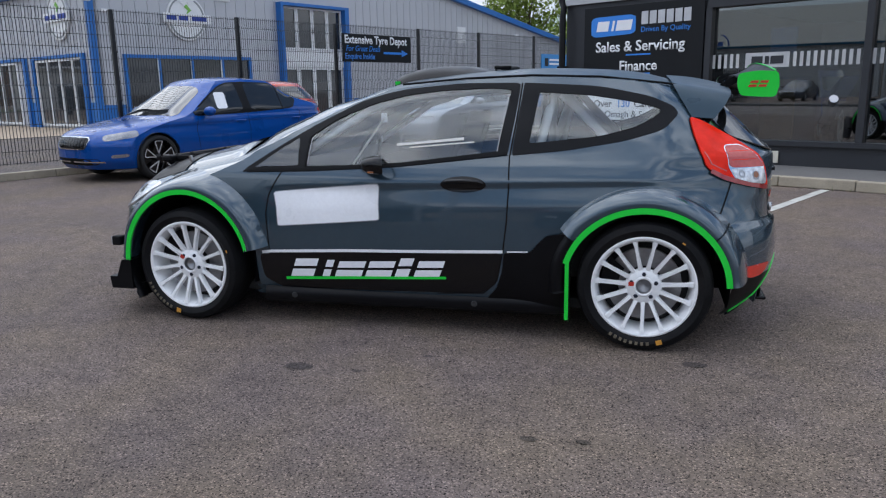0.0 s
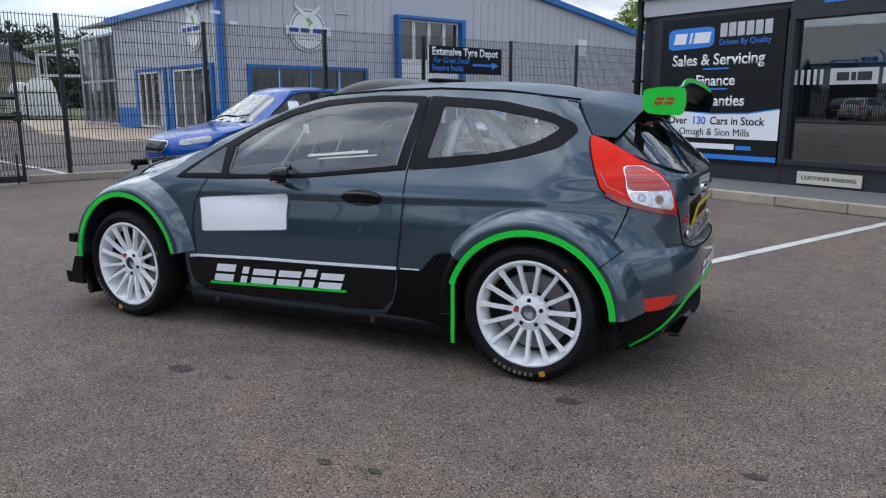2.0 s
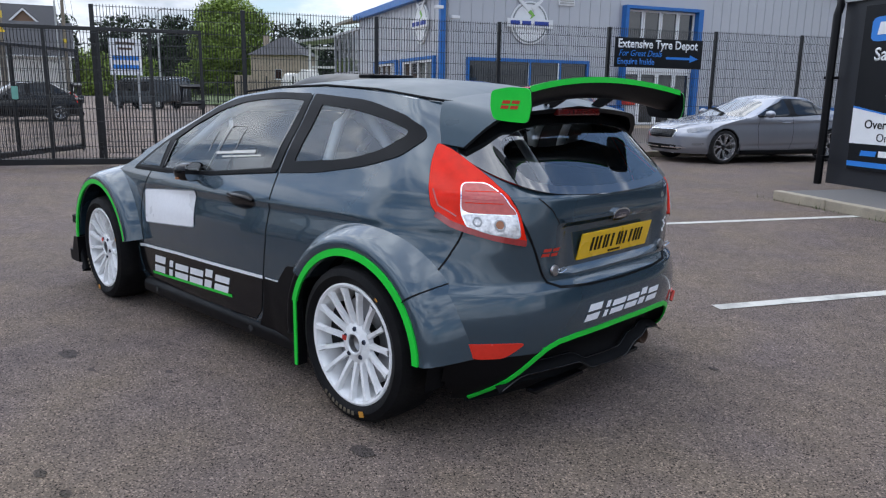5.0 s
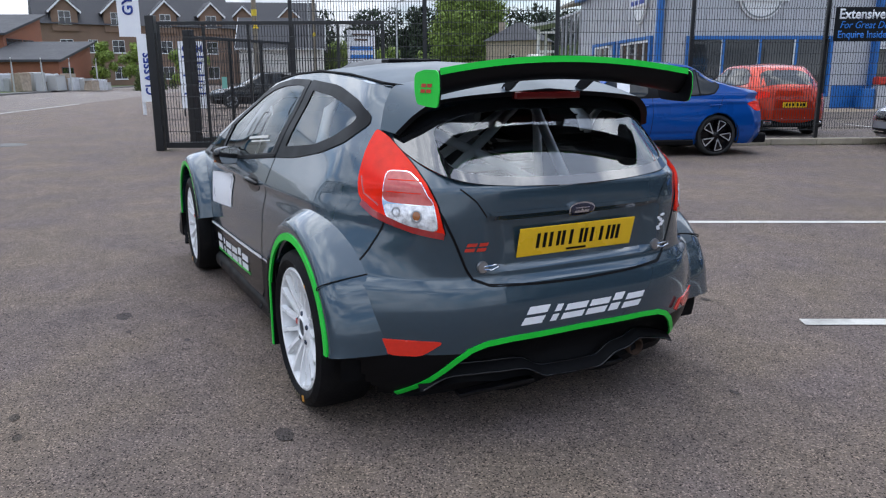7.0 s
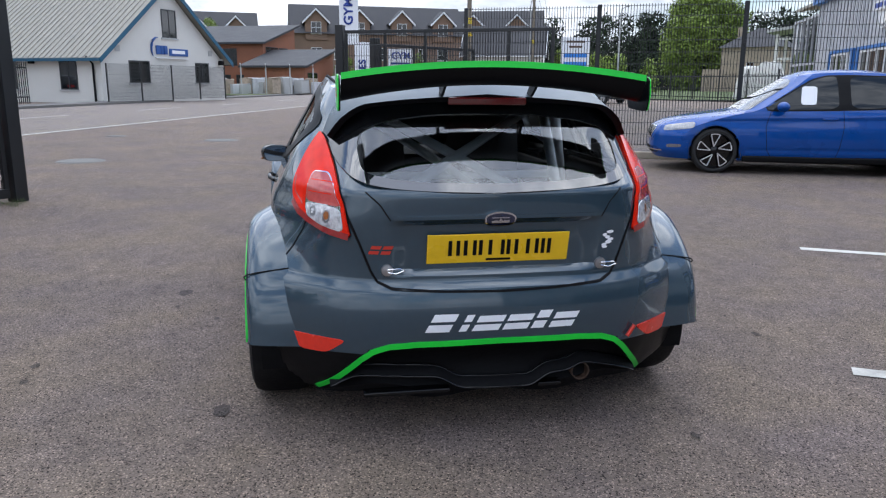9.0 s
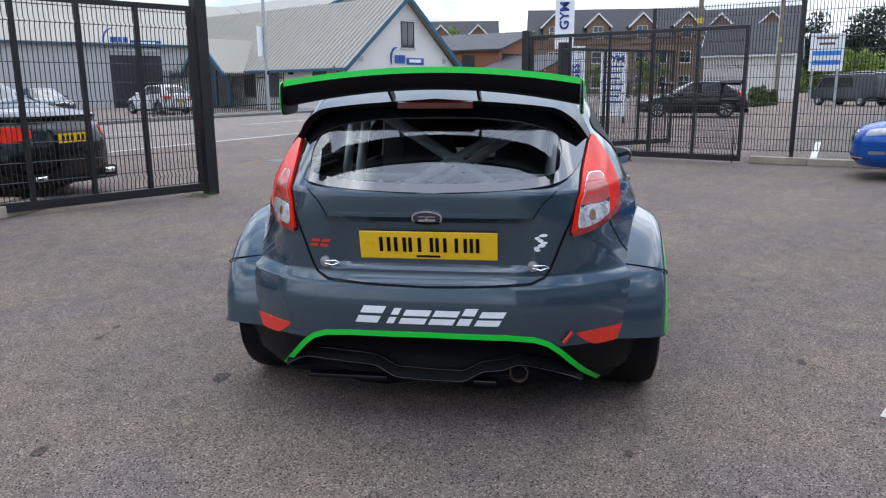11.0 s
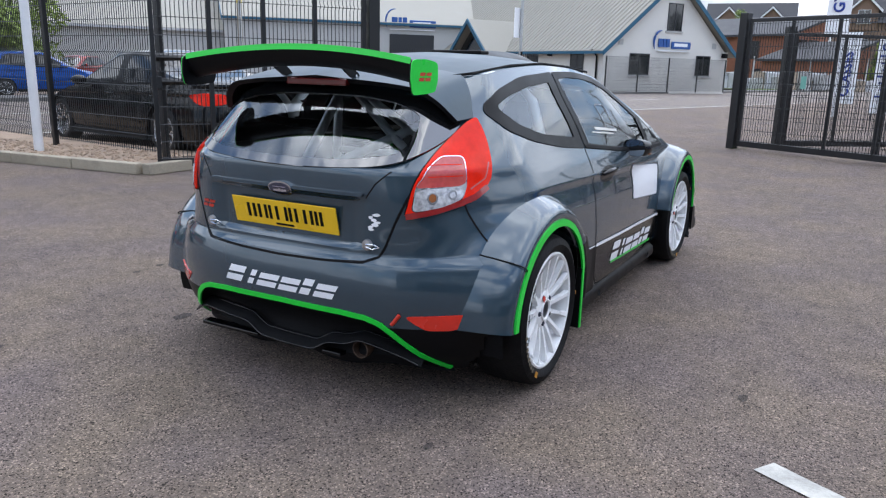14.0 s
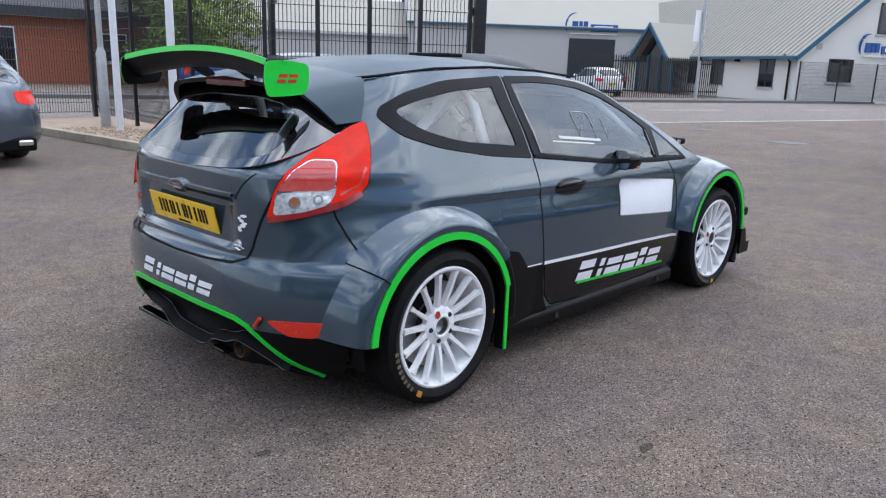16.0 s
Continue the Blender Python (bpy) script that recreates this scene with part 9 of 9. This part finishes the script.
parked_car("silver_coupe", "pale silver sporty car parked by the fence", FR @ pose(11.03, 8.55, 0), SILVER_PAINT, L=4.73, W=0.92, H=1.385, wb=2.82, fo=0.90, cowl=-0.98, roof_f=-0.12, roof_r=0.95, c_base=1.78, rim=0.265, r=0.335, spokes=7, twist=0.25)
parked_car("red_hatchback", "orange-red compact crossover parked behind the fence", at_heading(-8.75, 13.25, 155.8, 0.006), RED_PAINT, L=4.2, W=0.9, H=1.54, wb=2.59, fo=0.85, cowl=-0.95, roof_f=-0.2, roof_r=1.3, c_base=1.62, style="hatch", tall=1.08, rim=0.22, r=0.33, spokes=5)
parked_car("black_saloon", "black executive saloon behind the gate mesh", at_heading(-4.31, -7.88, 260.6), BLACK_PAINT, L=4.96, W=0.934, H=1.47, wb=2.975, fo=0.87, cowl=-1.12, roof_f=-0.25, roof_r=1.02, c_base=1.85, rim=0.25, r=0.34, spokes=7, split=True)
parked_car("grey_estate", "metallic grey estate car parked at the kerb", at_heading(0.90, -9.25, 272.0), paint("slate_blue_paint", (0.10, 0.12, 0.15), 0.5), L=4.7, W=0.91, H=1.46, wb=2.84, fo=0.82, cowl=-1.05, roof_f=-0.2, roof_r=1.55, c_base=1.85, style="hatch", rim=0.23, r=0.33, spokes=5)
parked_car("black_hatchback", "black hatchback passing on the road beyond the fence", at_heading(-28.4, 6.3, 262.0, 0.0), BLACK_PAINT, L=4.45, W=0.91, H=1.48, wb=2.65, fo=0.88, cowl=-1.0, roof_f=-0.2, roof_r=1.25, c_base=1.7, style="hatch", tail="tall", rim=0.22, r=0.32, spokes=5)
parked_car("white_crossover", "white crossover parked before the workshop", at_heading(-34.6, -21.0, 240.0), WHITE_PAINT, L=4.4, W=0.92, H=1.58, wb=2.68, fo=0.88, cowl=-1.0, roof_f=-0.2, roof_r=1.35, c_base=1.7, style="hatch", tall=1.1, rim=0.22, r=0.35, spokes=5)
parked_car("grey_fastback", "dark grey car parked before the workshop", at_heading(-32.5, -26.5, 60.0), DARKGREY_PAINT, L=4.5, W=0.92, H=1.48, wb=2.7, fo=0.9, cowl=-1.0, roof_f=-0.2, roof_r=1.1, c_base=1.75, rim=0.23, r=0.34, spokes=5)
parked_car("dark_crossover", "dark crossover behind a white car", at_heading(-41.0, -24.5, 240.0), BLACK_PAINT, L=4.4, W=0.92, H=1.6, wb=2.65, fo=0.88, cowl=-1.0, roof_f=-0.2, roof_r=1.35, c_base=1.7, style="hatch", tall=1.1, rim=0.22, r=0.35, spokes=5)
parked_car("small_blue_hatchback", "small bright blue hatchback at the far kerb", at_heading(-12.3, -23.2, 160.0), BLUE_PAINT, L=4.0, W=0.86, H=1.52, wb=2.53, fo=0.82, cowl=-1.05, roof_f=-0.25, roof_r=1.3, c_base=1.55, style="hatch", tail="tall", rim=0.2, r=0.3, spokes=5, tall=1.05)
parked_car("red_parked_car", "dark red car in the far car park", at_heading(-22.0, -35.0, 20.0), paint("dark_red_paint", (0.22, 0.02, 0.02)), L=4.3, W=0.9, H=1.5, wb=2.6, style="hatch", roof_r=1.25, c_base=1.65)


def panel_van(m):
    v = thing("grey_van", "grey crew van on the far road", "van", m)
    col = paint("van_grey_paint", (0.09, 0.10, 0.11), 0.3)
    o = [(-2.5, 0.35), (-2.45, 0.85), (-2.1, 1.05), (-1.35, 1.85), (-1.1, 1.95), (2.4, 1.95), (2.48, 1.7), (2.5, 0.35)]
    bm = prism(bmesh.new(), [(q.x, q.y) for q in smooth_loop(o, 60, 0.6)], -0.95, 0.95)
    bmesh.ops.bevel(bm, geom=[e for e in bm.edges if abs(e.verts[0].co.y - e.verts[1].co.y) < 0.01], offset=0.10, segments=3, affect="EDGES")
    part("body", bm, col, v, "", 40)
    for s in (-1, 1):
        for a, b in ((-1.35, -0.35), (-0.25, 0.9)):
            part("side_window", prism(bmesh.new(), [(a - 0.35 * (a < -1), 1.12), (b, 1.12), (b, 1.68), (a, 1.68)], s * 0.952, s * 0.962), PANE_DARK, v)
        for x in (-1.65, 1.5):
            w = lathe(bmesh.new(), [(0.0, -0.01), (0.2, -0.01), (0.22, -0.02), (0.32, -0.01), (0.33, 0.2)], 32)
            o_ = part("wheel", w, SIDEWALL, v, "", 40)
            o_.matrix_local = pose(x, s * 0.93, 0.33, 0, 0, 0 if s < 0 else 180)
            h = part("hub_cap", lathe(bmesh.new(), [(0.0, -0.014), (0.19, -0.014), (0.2, 0.0)], 24), RIM_SILVER, o_)
    part("windscreen", prism(bmesh.new(), [(-2.12, 1.08), (-1.42, 1.84), (-1.44, 1.86), (-2.15, 1.09)], -0.8, 0.8), PANE_DARK, v)
    return v


panel_van(at_heading(-44.6, 18.6, 206.0))

# ---- trees, hedges ----
BARK = mat("bark", (0.11, 0.085, 0.06), 0.9, vary=0.3, bump=0.6, bump_scale=20)


def leaf_mat(name, c):
    return mat(name, c, 0.6, vary=0.45, scale=0.5, fine=6, island=0.35, spec=0.3)


LEAF, LEAF_DARK, LEAF_HEDGE = leaf_mat("fresh_leaves", (0.18, 0.25, 0.045)), leaf_mat("dark_conifer", (0.022, 0.038, 0.016)), leaf_mat("hedge_leaves", (0.06, 0.085, 0.02))


def leaves(centres, count, size, seed, flat=0.6):
    """Many small folded leaf cards round clump centres, as one mesh."""
    rng = np.random.default_rng(seed)
    c = np.array([p for p, _ in centres])
    r = np.array([q for _, q in centres])
    pick = rng.choice(len(c), count, p=(r**2) / (r**2).sum())
    d = rng.normal(size=(count, 3))
    d /= np.linalg.norm(d, axis=1, keepdims=True)
    pos = c[pick] + d * (r[pick] * rng.uniform(0.55, 1.05, count))[:, None]
    a = rng.normal(size=(count, 3))
    a /= np.linalg.norm(a, axis=1, keepdims=True)
    b = np.cross(a, d)
    b /= np.linalg.norm(b, axis=1, keepdims=True) + 1e-9
    s = (size * rng.uniform(0.6, 1.3, count))[:, None]
    v = np.stack([pos - a * s, pos + b * s * 0.45, pos + a * s, pos - b * s * 0.45], 1).reshape(-1, 3)
    me = bpy.data.meshes.new("leaves")
    me.from_pydata(v.tolist(), [], np.arange(4 * count).reshape(-1, 4).tolist())
    return me


def tree(m, h, spread, seed, material, count=5000, size=0.16, label="broad green tree in full leaf", trunk=0.22, clumps=26, lift=0.28):
    t = thing("tree", label, "tree", m)
    rng = random.Random(seed)
    bm = tube(bmesh.new(), [(0, 0, 0), (0.05, 0.03, h * 0.2), (-0.05, 0.05, h * 0.45), (0.04, -0.02, h * 0.8)], [trunk, trunk * 0.8, trunk * 0.55, trunk * 0.15], 10)
    tr = part("trunk", bm, BARK, t, "", 60)
    cs = []
    for k in range(clumps):
        a, u = rng.random() * 2 * math.pi, rng.random()
        z = h * (lift + (0.94 - lift) * u)
        w = spread * math.sin(math.pi * (0.12 + 0.80 * u)) ** 0.7
        q = w * math.sqrt(rng.random()) * 0.85
        p = (q * math.cos(a), q * math.sin(a), z)
        cs.append((p, spread * (0.22 + 0.16 * rng.random())))
        if k % 2 == 0:
            part("limb", tube(bmesh.new(), [(0, 0, z * 0.55), (p[0] * 0.5, p[1] * 0.5, z * 0.82), (p[0] * 0.95, p[1] * 0.95, z)], [trunk * 0.35, trunk * 0.22, 0.02], 6), BARK, tr, "", 60)
    me = leaves(cs, count, size, seed)
    me.materials.append(material)
    o = new("crown", me)
    o.parent = t
    return t


tree(pose(-128.4, 72.2, 0.1), 17.0, 8.5, 3, LEAF, 40000, 0.33, clumps=80, lift=0.10)
for k, (x, y, h, sp) in enumerate(((-80.5, 3.0, 4.8, 1.7), (-83.0, 6.6, 4.6, 1.9), (-86.0, -0.6, 4.6, 1.5), (-76.0, 10.5, 4.0, 2.2), (-108.0, -14.0, 10.0, 3.0))):
    tree(pose(x, y, 0.1), h, sp, 40 + k, LEAF, 3000, 0.15, "small green tree beside the road", 0.09, 14, 0.25)
for k, (x, y, h, sp) in enumerate(((-13.5, -30.5, 5.5, 2.6), (-16.5, -33.0, 7.0, 3.0), (-20.0, -38.0, 8.0, 3.4))):
    tree(pose(x, y, 0), h, sp, 60 + k, LEAF, 7000, 0.13, "leafy green tree behind the road", 0.14, 26, 0.12)
for k, (x, y, h, sp) in enumerate(((2.6, -33.5, 6.0, 2.6), (6.4, -33.0, 6.4, 3.0), (9.8, -34.0, 6.0, 3.0))):
    tree(pose(x, y, 0), h, sp, 80 + k, LEAF_HEDGE, 7000, 0.14, "bushy green tree behind the brick wall", 0.14, 26, 0.1)
for k, (x, y, h, sp) in enumerate(((9.0, 66.0, 15.0, 5.5), (-1.0, 70.0, 17.0, 6.0), (17.0, 60.0, 16.0, 5.5), (-11.0, 76.0, 17.0, 6.0), (26.0, 58.0, 14.0, 5.0))):
    tree(pose(x, y, 0), h, sp, 90 + k, LEAF, 8000, 0.26, "tall green tree behind the units", 0.25, 34, 0.15)
tree(pose(-60.0, 66.0, 0), 14.0, 2.4, 120, LEAF_DARK, 4000, 0.25, "dark conifer behind the unit", 0.2, 24, 0.2)


def wood(name, label, spans, seed, material, count, size, h, deep=6.0):
    """A far belt of trees along a line of points, as one leafy mass with an uneven top."""
    rng = random.Random(seed)
    cs = []
    for (x0, y0), (x1, y1), n in spans:
        for k in range(n):
            t = rng.random()
            top = h * (0.55 + 0.45 * rng.random())
            x, y = x0 + (x1 - x0) * t + deep * (rng.random() - 0.5), y0 + (y1 - y0) * t + deep * (rng.random() - 0.5)
            for j in range(4):
                cs.append(((x, y, top * (0.15 + 0.25 * j)), h * (0.26 - 0.035 * j)))
    me = leaves(cs, count, size, seed)
    me.materials.append(material)
    return tagged(new(name, me), label, "trees", "", "stuff")


wood("woodland", "far belt of dark green woodland", [((-165, 52), (-120, 116), 46), ((-120, 116), (-50, 150), 40)], 5, LEAF_DARK, 110000, 0.48, 16.0)
wood("woodland", "far belt of pale green trees along the road", [((-150, 22), (-105, 48), 30)], 6, LEAF, 26000, 0.3, 7.0)
wood("hedge", "overgrown green hedge beside the road", [((-42, 12.0), (-50, 15.5), 20)], 7, LEAF_HEDGE, 9000, 0.11, 1.2, 1.2)
wood("hedge", "green scrub on the verge", [((-74, 6), (-84, 9.5), 18)], 8, LEAF_HEDGE, 6000, 0.13, 2.2, 2.0)
wood("woodland", "far trees behind the workshops", [((-60, -80), (10, -85), 34)], 9, LEAF, 22000, 0.3, 9.0)
# grass tufts where the kerbs meet the tarmac
rng = np.random.default_rng(31)
vv, ff = [], []
for k in range(900):
    t = rng.random()
    if k % 3 == 0:
        p = FR @ Vector((-0.5 + 22 * t, 9.40 - 0.05 * rng.random(), 0))
    elif k % 3 == 1:
        p = Vector((-10.35 + 0.3 * rng.random(), 0.0 + 0.25 * rng.random(), 0)) if k % 2 else Vector((-4.3 + 0.35 * rng.random(), -4.0 + 0.3 * rng.random(), 0))
    else:
        p = CR @ Vector((-4.5 + 10 * t, 6.25 - 0.03 * rng.random(), 0)) if rng.random() < 0.25 else FR @ Vector((6 + 5 * t, 9.75 + 0.4 * rng.random(), 0.01))
    a, l = rng.random() * 6.28, 0.03 + 0.05 * rng.random()
    n = len(vv)
    vv += [(p.x - 0.004, p.y, p.z), (p.x + 0.004, p.y, p.z), (p.x + 0.4 * l * math.cos(a), p.y + 0.4 * l * math.sin(a), p.z + l)]
    ff.append((n, n + 1, n + 2))
me = bpy.data.meshes.new("grass")
me.from_pydata(vv, [], ff)
me.materials.append(GRASS)
tagged(new("grass_tufts", me), "sparse grass tufts along the kerbs", "grass", "", "stuff")
